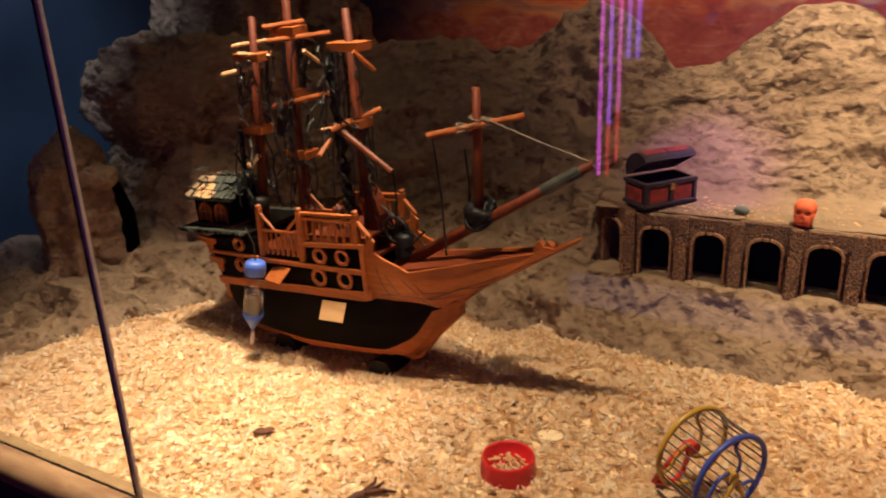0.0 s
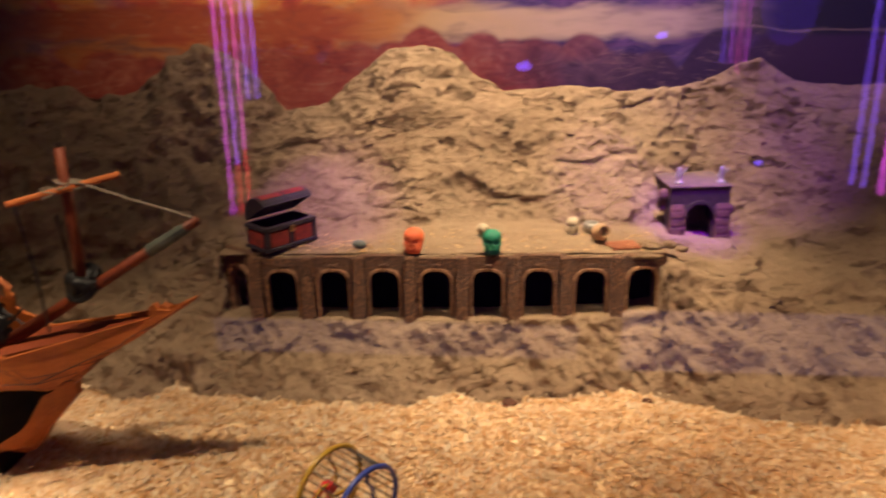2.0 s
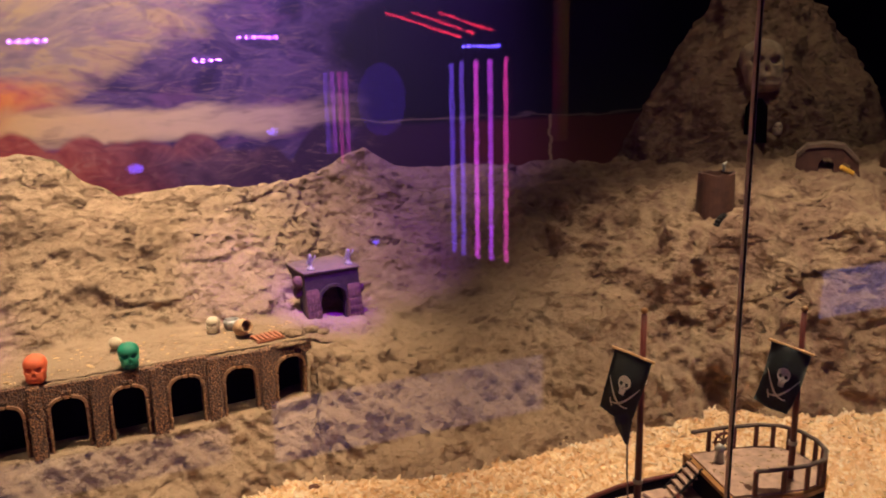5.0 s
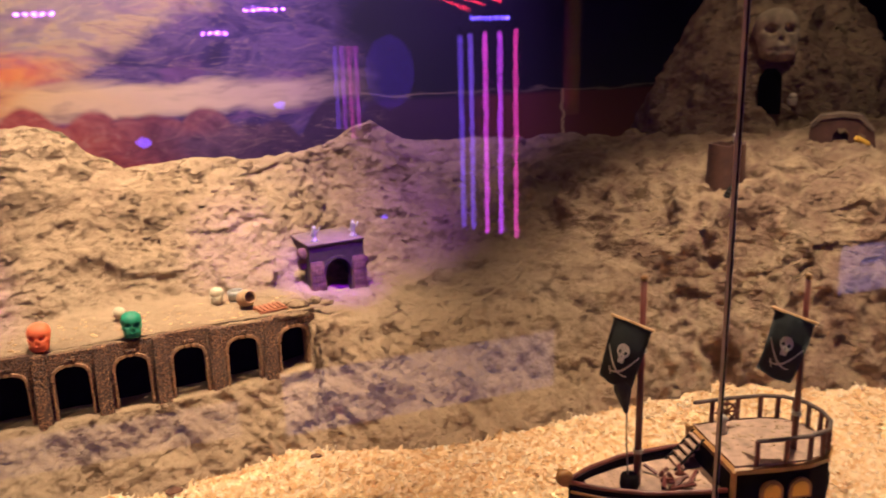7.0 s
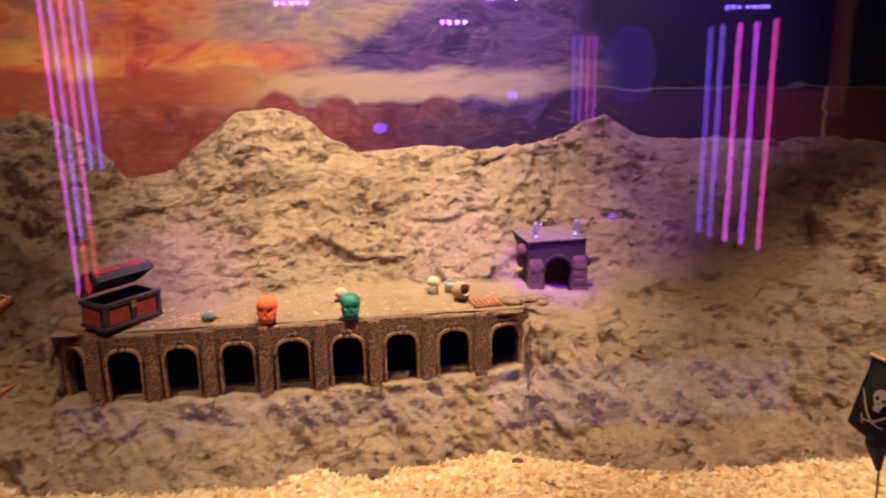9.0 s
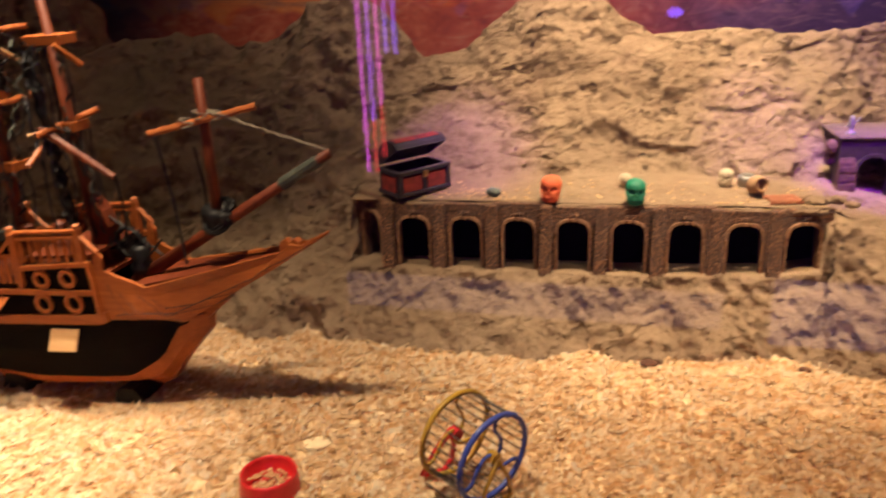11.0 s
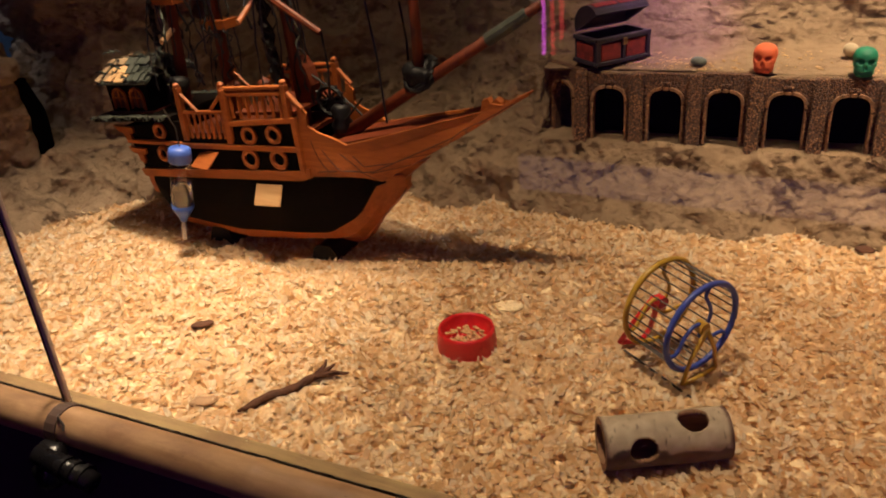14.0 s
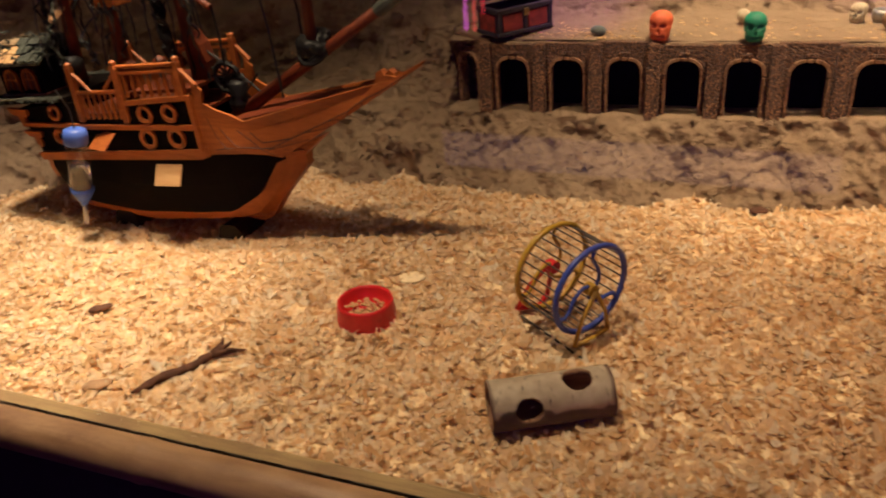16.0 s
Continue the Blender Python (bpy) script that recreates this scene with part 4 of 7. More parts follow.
for y in (-0.016, 0.016):
    box(bm, (0, y, 0.002), (0.054, 0.005, 0.004), bevel=0.001)
part("frame", bm, TERRACOTTA, grate)

bm = bmesh.new()
rng = random.Random(5)
for _ in range(330):
    x = rng.choice((rng.uniform(-0.40, 0.33), rng.uniform(-0.36, -0.15)))
    y = rng.uniform(arcade_y(x) + 0.02, 1.53)
    s = rng.choice((0.5, 0.7, 1.0, 1.3))
    ball(bm, (x, y, 0.2250 + 0.05 * (y - 1.40)), (rng.uniform(0.001, 0.005) * s, rng.uniform(0.001, 0.003) * s, 0.0012), 1, 0.0012, 300.0, x)
tagged(part("ledge_crumbs", bm, PALE_WOOD), "pale crumbs and wood chips scattered on the ledge", "crumbs", kind="stuff")
bm = bmesh.new()
for dx, dy, s in ((0, 0, 1.0), (0.03, 0.012, 0.8), (-0.012, 0.022, 0.7), (0.052, -0.004, 0.6)):
    ball(bm, (dx, dy, 0.006 * s), (0.020 * s, 0.014 * s, 0.010 * s), 2, 0.004, 50.0, dx)
solid("rubble", bm, ROCK, (0.318, 1.452, 0.220), "small heap of broken brown rock at the end of the ledge", "rubble", smooth=True)


def build_gate():
    g = thing("stone_gate", (0.419, 1.640, 0.198), "square stone gatehouse with an arched passage in violet light", "gatehouse", 8)
    W, D, H, r, spring = 0.118, 0.108, 0.102, 0.027, 0.044
    for y, name in ((-D / 2, "front_wall"), (D / 2 - 0.012, "rear_wall")):
        bm = bmesh.new()
        inner = [(-r, -0.01), *[(-px, pz) for px, pz in arc(0, spring, r, 0, 180, 12)], (r, -0.01)]
        slab(bm, [(-W / 2, -0.01), (-W / 2, H), (W / 2, H), (W / 2, -0.01)] + inner[::-1], y, y + 0.012)
        part(name, bm, GATE_STONE, g)
    for sx in (-1, 1):
        bm = bmesh.new()
        inner = [(-0.02, -0.01), (-0.02, 0.05), (-0.010, 0.068), (0.010, 0.068), (0.02, 0.05), (0.02, -0.01)]
        slab(bm, [(-D / 2 + 0.012, -0.01), (-D / 2 + 0.012, H), (D / 2 - 0.012, H), (D / 2 - 0.012, -0.01)] + inner[::-1], 0, 0.012)
        for v in bm.verts:
            v.co = Vector((sx * (W / 2 - 0.012) + sx * v.co.y, v.co.x, v.co.z))
        part("side_wall", bm, GATE_STONE, g)
    # Roof colour is paler than the walls, as if lit from above.
    bm = bmesh.new()
    box(bm, (0, 0, H + 0.0025), (W + 0.006, D + 0.006, 0.005), bevel=0.0015)
    part("roof_slab", bm, GATE_ROOF, g, "flat stone roof slab coloured paler as lit from above")
    rng = random.Random(12)
    for sx in (-1, 1):
        # a leaning buttress beside the arch, built of small stones
        bm = bmesh.new()
        x0 = sx * (W / 2 - 0.014)
        loft(bm, [[(x0 - a, -D / 2 + 0.002, z), (x0 - a, -D / 2 - b, z), (x0 + a, -D / 2 - b, z), (x0 + a, -D / 2 + 0.002, z)] for z, a, b in ((-0.012, 0.0160, 0.016), (0.03, 0.0150, 0.011), (0.062, 0.0140, 0.006), (0.070, 0.0120, 0.002))])
        but = part("buttress", bm, GATE_PINK, g, "pinkish stone buttress")
        bm = bmesh.new()
        for k in range(16):
            z = 0.004 + 0.0155 * (k // 4)
            b = 0.015 - 0.14 * z
            box(bm, (x0 + (-0.0115 + 0.0077 * (k % 4)) * (1 - 2.0 * z * 0.5), -D / 2 - b, z), (0.0066 * rng.uniform(0.8, 1.05), 0.004, 0.012 * rng.uniform(0.8, 1.05)), (-7, 0, 0), bevel=0.0012)
        part("facing_stones", bm, GATE_PINK, but)
        bm = bmesh.new()
        ball(bm, (sx * (W / 2 + 0.008), -D / 2 + 0.020, 0.086 if sx < 0 else 0.050), (0.011, 0.012, 0.012), 2, 0.003, 60.0, sx)
        ball(bm, (sx * (W / 2 + 0.006), -D / 2 + 0.024, 0.062 if sx < 0 else 0.028), (0.010, 0.010, 0.014), 2, 0.003, 60.0, sx + 3)
        part("boss", bm, GATE_PINK, g, "rough round stone boss")
    bm = bmesh.new()
    for k in range(13):
        a = radians(180 * (k + 0.5) / 13)
        m = pose((r + 0.003) * math.cos(a), -D / 2 - 0.002, spring + (r + 0.003) * math.sin(a), 0, 90 - math.degrees(a), 0)
        bmesh.ops.create_cube(bm, size=1.0, matrix=m @ Matrix.Diagonal((0.007, 0.007, 0.0056, 1)))
    part("arch_rim", bm, GATE_STONE, g)
    for x, y in ((-0.038, -0.034), (0.046, -0.034)):
        bm = bmesh.new()
        lathe(bm, [(0.008, 0.0), (0.0085, 0.003), (0.0045, 0.004), (0.0040, 0.013), (0.0065, 0.020), (0.0042, 0.025), (0.0048, 0.029), (0.0015, 0.033)], 10, pose(x, y, H + 0.005))
        tube(bm, [(x + 0.003, y, H + 0.023), (x + 0.010, y, H + 0.028), (x + 0.012, y, H + 0.034)], 0.0019, 5)
        tube(bm, [(x - 0.003, y, H + 0.023), (x - 0.009, y, H + 0.018)], 0.0019, 5)
        ob = part("statuette", bm, SILVER, None, smooth=True)
        ob.matrix_basis = g.matrix_basis.copy()
        tagged(ob, "tiny silver statuette on the stone gate roof", "statuette", "statuettes")


build_gate()


# ---- the high ledge: tower stump, skull mound, hut, lighthouse ----
def build_stump():
    t = thing("ruined_tower", (1.255, 1.425, 0.322), "dark red-brown ruined round tower stump with a low arch", "tower stump", 20)
    bm = bmesh.new()
    seg, rings = 28, []
    for r, zb in ((0.042, 0.0), (0.0405, 0.06), (0.0385, 0.141), (0.031, 0.141), (0.033, 0.05), (0.034, 0.0)):
        ring = []
        for k in range(seg):
            a = 2 * math.pi * k / seg
            z = zb + (0.010 * noise.noise(Vector((math.cos(a) * 2, math.sin(a) * 2, 4))) if zb > 0.1 else 0)
            ring.append((r * math.cos(a), r * math.sin(a), z))
        rings.append(ring)
    loft(bm, rings, True, False)
    part("drum", bm, RUST, t)
    bm = bmesh.new()
    for k in range(9):
        a = radians(20 * k)
        ball(bm, (-0.030 + 0.022 * math.cos(a), -0.034 - 0.004 * math.sin(a), 0.028 + 0.024 * math.sin(a)), (0.008, 0.008, 0.007), 1, 0.002)
    part("low_arch", bm, BLACK, t, "blackened low arch of stones")
    bm = bmesh.new()
    lathe(bm, [(0.004, 0.0), (0.003, 0.008), (0.004, 0.014), (0.002, 0.020)], 8, pose(0.030, 0.0, 0.139))
    tube(bm, [(0.022, 0, 0.157), (0.030, 0, 0.152), (0.040, 0, 0.160)], 0.002, 5)
    ob = part("statuette", bm, SILVER, None, smooth=True)
    ob.matrix_basis = t.matrix_basis.copy()
    tagged(ob, "tiny pale statuette on the ruined tower", "statuette", "statuettes")


build_stump()


def build_mound():
    """A steep rock mound with a black slab for its cave door and a skull face over it."""
    c = Vector((1.770, 1.860, 0.44))
    bm = bmesh.new()
    rings = []
    seg = 96
    for i in range(60):
        h = i / 59
        r = 0.40 * (1 - h) ** 0.7 + 0.01
        ring = []
        for k in range(seg):
            a = 2 * math.pi * k / seg
            p = c + Vector((1.0 * r * math.cos(a), 0.8 * r * math.sin(a), 0.56 * h - 0.03))
            p = rough_rock(p, Vector((math.cos(a), math.sin(a), 0.3)), 0.75)
            ring.append(p)
        rings.append(ring)
    loft(bm, rings, True, True)
    tagged(part("rock_mound", bm, ROCK_DIM, smooth=True), "tall rock mound with a cave door, coloured dark as in dim light", "rock mound", kind="structure")
    bm = bmesh.new()
    skull_mesh(bm, 2.7)
    ob = part("skull_carving", bm, CARVED, None, smooth=True)
    ob.matrix_basis = pose(1.584, 1.656, 0.613, -12, 0, -30)
    tagged(ob, "large weathered skull carving over the cave door", "skull carving")
    # Black slab on the mound gives the shade of a cave; nothing is hollow.
    bm = bmesh.new()
    slab(bm, [(-0.028, -0.02), (-0.026, 0.07), (-0.012, 0.09), (0.012, 0.09), (0.026, 0.07), (0.028, -0.02)], -0.02, 0.06)
    ob = part("cave_door_slab", bm, VOID)
    ob.matrix_basis = pose(1.551, 1.636, 0.511, -8, 0, -40)
    tagged(ob, "black slab standing in for the dark cave door in the rock mound", "cave", kind="structure")


build_mound()


def build_hut():
    h = thing("low_hut", (1.585, 1.435, 0.440), "low rounded stone hut with arched openings", "hut", -46)
    W, H, D = 0.13, 0.066, 0.06
    bm = bmesh.new()
    roof = [(-W / 2 - 0.004, -0.01), (-W / 2, 0.04), (-W / 2 + 0.02, H - 0.006), (0, H), (W / 2 - 0.03, H - 0.004), (W / 2, 0.03), (W / 2 + 0.006, -0.01)]
    hole = [(-0.018, -0.01), (-0.018, 0.022), (-0.008, 0.036), (0.006, 0.036), (0.014, 0.022), (0.014, -0.01)]
    slab(bm, roof + [(0.05, -0.01), (0.048, 0.02), (0.036, 0.026), (0.028, 0.02), (0.026, -0.01)] + hole[::-1], -D / 2, -D / 2 + 0.012)
    part("front", bm, RUST, h)
    bm = bmesh.new()
    loft(bm, [[(x * 1.03, y, z * 1.04 + 0.001) for x, z in roof[1:6]] + [(x * 0.94, y, z * 0.93) for x, z in roof[1:6][::-1]] for y in (-D / 2 - 0.003, D / 2)])
    part("roof", bm, GATE_ROOF, h, "paler rim of the roof")
    bm = bmesh.new()
    box(bm, (0.042, -D / 2 - 0.012, 0.010), (0.036, 0.010, 0.012), (0, 28, 20), bevel=0.003)
    ob = part("yellow_block", bm, YELLOW)
    ob.matrix_basis = h.matrix_basis.copy()
    tagged(ob, "small bright yellow block against the hut", "block")


build_hut()


def build_turret():
    t = thing("ruined_turret", (1.715, 1.36, 0.45), "slim dark ruined turret on the high ledge", "turret")
    bm = bmesh.new()
    lathe(bm, [(0.034, -0.03), (0.030, 0.02), (0.021, 0.04), (0.020, 0.160), (0.026, 0.171), (0.024, 0.183), (0.015, 0.181), (0.014, 0.06)], 18)
    part("shaft", bm, RUST, t, smooth=False)
    for k in range(6):
        a = math.pi * k / 3
        bm = bmesh.new()
        box(bm, (0.021 * math.cos(a), 0.021 * math.sin(a), 0.188), (0.009, 0.009, 0.012), (0, 0, 60 * k), bevel=0.001)
        part("merlon", bm, RUST, t)


build_turret()
bm = bmesh.new()
lathe(bm, [(0.007, 0.0), (0.0075, 0.003), (0.004, 0.005), (0.0045, 0.014), (0.0065, 0.020), (0.004, 0.025), (0.0045, 0.029), (0.0015, 0.033)], 10)
tube(bm, [(0.003, 0, 0.021), (0.009, 0, 0.026), (0.011, 0, 0.032)], 0.0018, 5)
solid("statuette", bm, SILVER, (1.694, 1.357, 0.640), "tiny grey statuette on the ruined turret", "statuette", group="statuettes", smooth=True)
skull(BONE, (1.603, 1.616, 0.510), -30, "small weathered bone skull before the cave door", 0.7)
bm = bmesh.new()
ball(bm, (0, 0, 0.008), (0.012, 0.010, 0.010), 2, 0.001)
lathe(bm, [(0.012, 0.0), (0.015, 0.006), (0.012, 0.012)], 14, pose(0, 0, 0.0))
solid("clay_bowl", bm, POT_CLAY, (1.695, 1.395, 0.444), "tiny pale bowl on the high ledge", "bowl", smooth=True)


# ---- the cave outcrop on the far left ----
def rock_lump(name, c, size, power, amp, label, category, sub=6):
    """A rough rock: a squarish ball of the given half sizes about c."""
    bm = bmesh.new()
    c = Vector(c)
    for v in bmesh.ops.create_icosphere(bm, subdivisions=sub, radius=1.0)["verts"]:
        d = v.co.normalized()
        r = sum(abs(d[k]) ** power for k in range(3)) ** (-1 / power)
        p = c + Vector((d.x * r * size[0], d.y * r * size[1], d.z * r * size[2]))
        v.co = rough_rock(p, d, amp)
    tagged(part(name, bm, ROCK, smooth=True), label, category, kind="structure")


rock_lump("rock_outcrop", (-1.520, 1.05, 0.13), (0.070, 0.08, 0.205), 3.0, 0.9, "upright brown rock outcrop beside a cave", "rock outcrop")
rock_lump("rock_boulder", (-1.510, 1.40, 0.375), (0.235, 0.17, 0.115), 2.6, 1.1, "large overhanging brown boulder above a cave", "boulder")
rock_lump("rock_shoulder", (-1.36, 1.36, 0.12), (0.17, 0.14, 0.18), 2.4, 1.1, "brown rock shoulder beside a dark cave", "rock")
rock_lump("rock_foot", (-1.56, 1.32, 0.10), (0.10, 0.10, 0.20), 2.6, 1.0, "dark rock under a boulder beside the cave", "rock")
rock_lump("rock_slope", (-1.62, 1.00, -0.01), (0.16, 0.14, 0.10), 2.2, 0.8, "low brown rock slope below an outcrop", "rock")
rock_lump("rock_hill", (-1.63, 1.82, 0.30), (0.31, 0.20, 0.46), 2.4, 1.6, "tall dark rock hill behind a boulder", "rock hill")
rock_lump("cave_stone", (-1.455, 1.060, 0.262), (0.052, 0.035, 0.024), 2.6, 0.4, "smooth pale stone wedged over the cave mouth", "stone", 4)
# Black slab put where the gap between the rocks lies in shade.
bm = bmesh.new()
slab(bm, [(-0.045, -0.06), (-0.045, 0.11), (-0.02, 0.155), (0.03, 0.15), (0.05, 0.08), (0.05, -0.06)], -0.01, 0.05)
ob = part("cave_mouth_slab", bm, VOID)
ob.matrix_basis = pose(-1.452, 1.085, 0.075, 0, 0, 50)
tagged(ob, "black slab standing in for the shaded gap between the rocks", "cave", kind="structure")


# ---- the large wooden ship ----
SHIP = thing("wooden_ship", (-1.17, 1.080, 0.0), "large orange-brown wooden galleon model with black hull band on the shavings", "model ship", math.degrees(math.atan2(-0.048, 0.81)))
SIDE = 0.065


def keel_z(s):
    return float(np.interp(s, (0.10, 0.14, 0.30, 0.512, 0.60), (0.06, 0.002, -0.004, 0.030, 0.125)))


def half(s):
    return SIDE * float(np.interp(s, (0.09, 0.14, 0.22, 0.42, 0.50, 0.56, 0.60), (0.80, 0.92, 1.0, 1.0, 0.88, 0.60, 0.16)))


def band_low(s):
    return float(np.interp(s, (0.12, 0.15, 0.30, 0.48, 0.532, 0.565), (0.070, 0.038, 0.034, 0.054, 0.086, 0.140)))


def band_top(s):
    return float(np.interp(s, (0.12, 0.519, 0.575), (0.114, 0.155, 0.1505)))


def both(name, make, mat, label="", parent=None):
    """The same part on either side of the ship."""
    for sgn in (-1, 1):
        bm = bmesh.new()
        make(bm, sgn)
        part(name, bm, mat, parent or SHIP, label)


def build_hull():
    st = [0.10 + 0.5 * i / 40 for i in range(41)]
    bm = bmesh.new()
    secs = []
    for s in st:
        b, zk, zb, zt = half(s), keel_z(s), max(band_low(s), keel_z(s) + 0.004), band_top(s)
        zt = max(zt, zb + 0.004)
        ring = [(0.010, zk), (b * 0.62, zk + 0.4 * (zb - zk)), (b * 0.86, zb), (b * 0.97, (zb + zt) / 2), (b * 0.985, zt)]
        secs.append([(s, -y, z) for y, z in ring] + [(s, y, z) for y, z in ring[::-1]])
    loft(bm, secs)
    part("lower_hull", bm, ORANGE, SHIP)

    def band(bm, sgn):
        secs = []
        for i in range(37):
            s = 0.118 + 0.457 * i / 36
            b, zb, zt = half(s), band_low(s), band_top(s)
            zt = max(zt, zb + 0.001)
            pts = [(b * 0.86, zb), (b * 0.93, zb * 0.67 + zt * 0.33), (b * 0.97, (zb + zt) / 2), (b * 0.985, zt)]
            secs.append([(s, sgn * (y + 0.003), z) for y, z in pts] + [(s, sgn * (y - 0.001), z) for y, z in pts[::-1]])
        loft(bm, secs)
    both("black_band", band, BLACK_WOOD, "black-stained planked hull band")

    def strake(bm, sgn):
        slab(bm, [(0.105, 0.122), (0.112, 0.110), (0.455, 0.144), (0.470, 0.150), (0.470, 0.166), (0.455, 0.160)], sgn * (SIDE - 0.006), sgn * (SIDE + 0.004))
    both("strake", strake, ORANGE)

    def panel(bm, sgn):
        slab(bm, [(0.085, 0.196), (0.112, 0.125), (0.455, 0.155), (0.455, 0.236), (0.330, 0.226), (0.325, 0.196), (0.22, 0.190), (0.215, 0.215)], sgn * (SIDE - 0.008), sgn * SIDE)
    both("side_panel", panel, BLACK_WOOD, "dark planked upper side")

    def trims(bm, sgn):
        for a, b, w in (((0.09, 0.171), (0.215, 0.178), 0.007), ((0.215, 0.176), (0.455, 0.194), 0.008), ((0.325, 0.222), (0.455, 0.240), 0.008)):
            rot = -math.degrees(math.atan2(b[1] - a[1], b[0] - a[0]))
            box(bm, ((a[0] + b[0]) / 2, sgn * (SIDE + 0.002), (a[1] + b[1]) / 2), (math.hypot(b[0] - a[0], b[1] - a[1]), 0.007, w), (0, rot, 0), bevel=0.001)
        box(bm, (0.456, sgn * (SIDE + 0.002), 0.200), (0.009, 0.008, 0.088), (0, -3, 0), bevel=0.001)
        box(bm, (0.325, sgn * (SIDE + 0.002), 0.236), (0.010, 0.008, 0.082), bevel=0.001)
    both("trim", trims, ORANGE)

    def bracket(bm, sgn):
        for x0, z0, k in ((0.062, 0.196, 1.0), (0.086, 0.160, 0.9)):
            o = [(x0, z0), (x0 + 0.045 * k, z0), (x0 + 0.045 * k, z0 - 0.010 * k), (x0 + 0.036 * k, z0 - 0.013 * k), (x0 + 0.040 * k, z0 - 0.022 * k), (x0 + 0.036 * k, z0 - 0.030 * k), (x0 + 0.026 * k, z0 - 0.024 * k), (x0 + 0.022 * k, z0 - 0.012 * k), (x0 + 0.010 * k, z0 - 0.010 * k)]
            slab(bm, o, sgn * (SIDE - 0.004), sgn * (SIDE + 0.004))
    both("bracket", bracket, ORANGE, "scalloped stern bracket")

    for sgn in (-1, 1):
        for s, z, r in ((0.170, 0.196, 0.0135), (0.168, 0.156, 0.0135), (0.362, 0.207, 0.0148), (0.411, 0.213, 0.0148), (0.357, 0.168, 0.0165), (0.414, 0.174, 0.0165)):
            bm = bmesh.new()
            tube(bm, [(s + (r - 0.003) * math.cos(a), sgn * (SIDE + 0.002), z + (r - 0.003) * math.sin(a)) for a in (2 * math.pi * k / 18 for k in range(18))], 0.0040, 6, True)
            part("porthole", bm, ORANGE, SHIP, "round orange porthole ring", True)

    def hatch(bm, sgn):
        box(bm, (0.388, sgn * (SIDE + 0.012), 0.115), (0.052, 0.003, 0.034), (sgn * 30, -5, 0), bevel=0.0006)
    both("hatch_board", hatch, PALE_WOOD, "pale square flap board")

    def hatch2(bm, sgn):
        box(bm, (0.268, sgn * (SIDE + 0.012), 0.160), (0.048, 0.003, 0.034), (sgn * 52, -5, sgn * 14), bevel=0.0006)
    both("gun_flap", hatch2, ORANGE, "raised orange-brown gun flap")

    bm = bmesh.new()
    slab(bm, [(0.018, 0.198), (0.018, 0.206), (0.205, 0.224), (0.205, 0.216)], -SIDE - 0.004, SIDE + 0.004)
    part("poop_deck", bm, BLACK_WOOD, SHIP, "dark weathered stern deck")
    rng = random.Random(8)

    def fringe(bm, sgn):
        for k in range(60):
            s = 0.020 + 0.180 * k / 59
            z = 0.204 + 0.098 * s
            a = Vector((s, sgn * (SIDE + 0.004), z))
            tube(bm, [a, a + Vector((rng.uniform(-0.006, 0.006), sgn * rng.uniform(0.002, 0.006), rng.uniform(-0.001, 0.004))), a + Vector((rng.uniform(-0.010, 0.010), sgn * rng.uniform(0.003, 0.008), rng.uniform(-0.007, 0.002)))], [0.0022, 0.0018, 0.0008], 4)
    both("deck_fringe", fringe, MOSS, "ragged grey-green fringe of the stern deck")
    bm = bmesh.new()
    slab(bm, [(0.20, 0.186), (0.20, 0.192), (0.46, 0.216), (0.46, 0.210)], -SIDE + 0.008, SIDE - 0.008)
    part("main_deck", bm, ORANGE_DARK, SHIP)
    bm = bmesh.new()
    slab(bm, [(0.33, 0.232), (0.33, 0.237), (0.452, 0.250), (0.452, 0.245)], -SIDE + 0.009, SIDE - 0.009)
    part("upper_deck", bm, ORANGE_DARK, SHIP)
    bm = bmesh.new()
    slab(bm, [(0.085, 0.196), (0.118, 0.115), (0.124, 0.115), (0.092, 0.198)], -SIDE + 0.008, SIDE - 0.008)
    part("stern_board", bm, BLACK_WOOD, SHIP)

    # beak: two planked sides that close towards the tip
    top = ((0.462, 0.262), (0.476, 0.250), (0.472, 0.232), (0.492, 0.222), (0.520, 0.214), (0.535, 0.206), (0.742, 0.262), (0.748, 0.272), (0.765, 0.270), (0.807, 0.292))
    low = ((0.452, 0.150), (0.470, 0.152), (0.500, 0.156), (0.530, 0.158), (0.560, 0.154), (0.580, 0.148), (0.660, 0.196), (0.690, 0.214), (0.720, 0.232), (0.800, 0.284))

    def crease(u):
        """Where the lower bow plank meets the upper one, from 0 at the lower edge to 1 at the top."""
        return max(0.05, 0.08 + 0.056 * (u - 1.5))

    def on_beak(u, f, sgn, out=0.0):
        k = np.arange(len(top))
        ax, az, bx, bz = (float(np.interp(u, k, [p[c] for p in row])) for row in (top, low) for c in (0, 1))
        s = ax * f + bx * (1 - f)
        yy = (SIDE + 0.001) * float(np.interp(s, (0.45, 0.52, 0.60, 0.807), (1.0, 0.93, 0.70 - 0.25 * (1 - f), 0.05)))
        yy += 0.007 * max(0.0, 1 - abs(f - crease(u)) / 0.45) * float(np.interp(u, (1.0, 3.0, 7.0, 9.0), (0.0, 1.0, 1.0, 0.0)))
        return (s, sgn * (yy + out), az * f + bz * (1 - f))

    def beak(bm, sgn):
        sheets = []
        for th in (0.0, -0.005):
            rows = [[bm.verts.new(on_beak(i / 4, j / 12, sgn, th)) for j in range(13)] for i in range(4 * len(top) - 3)]
            sheets.append(rows)
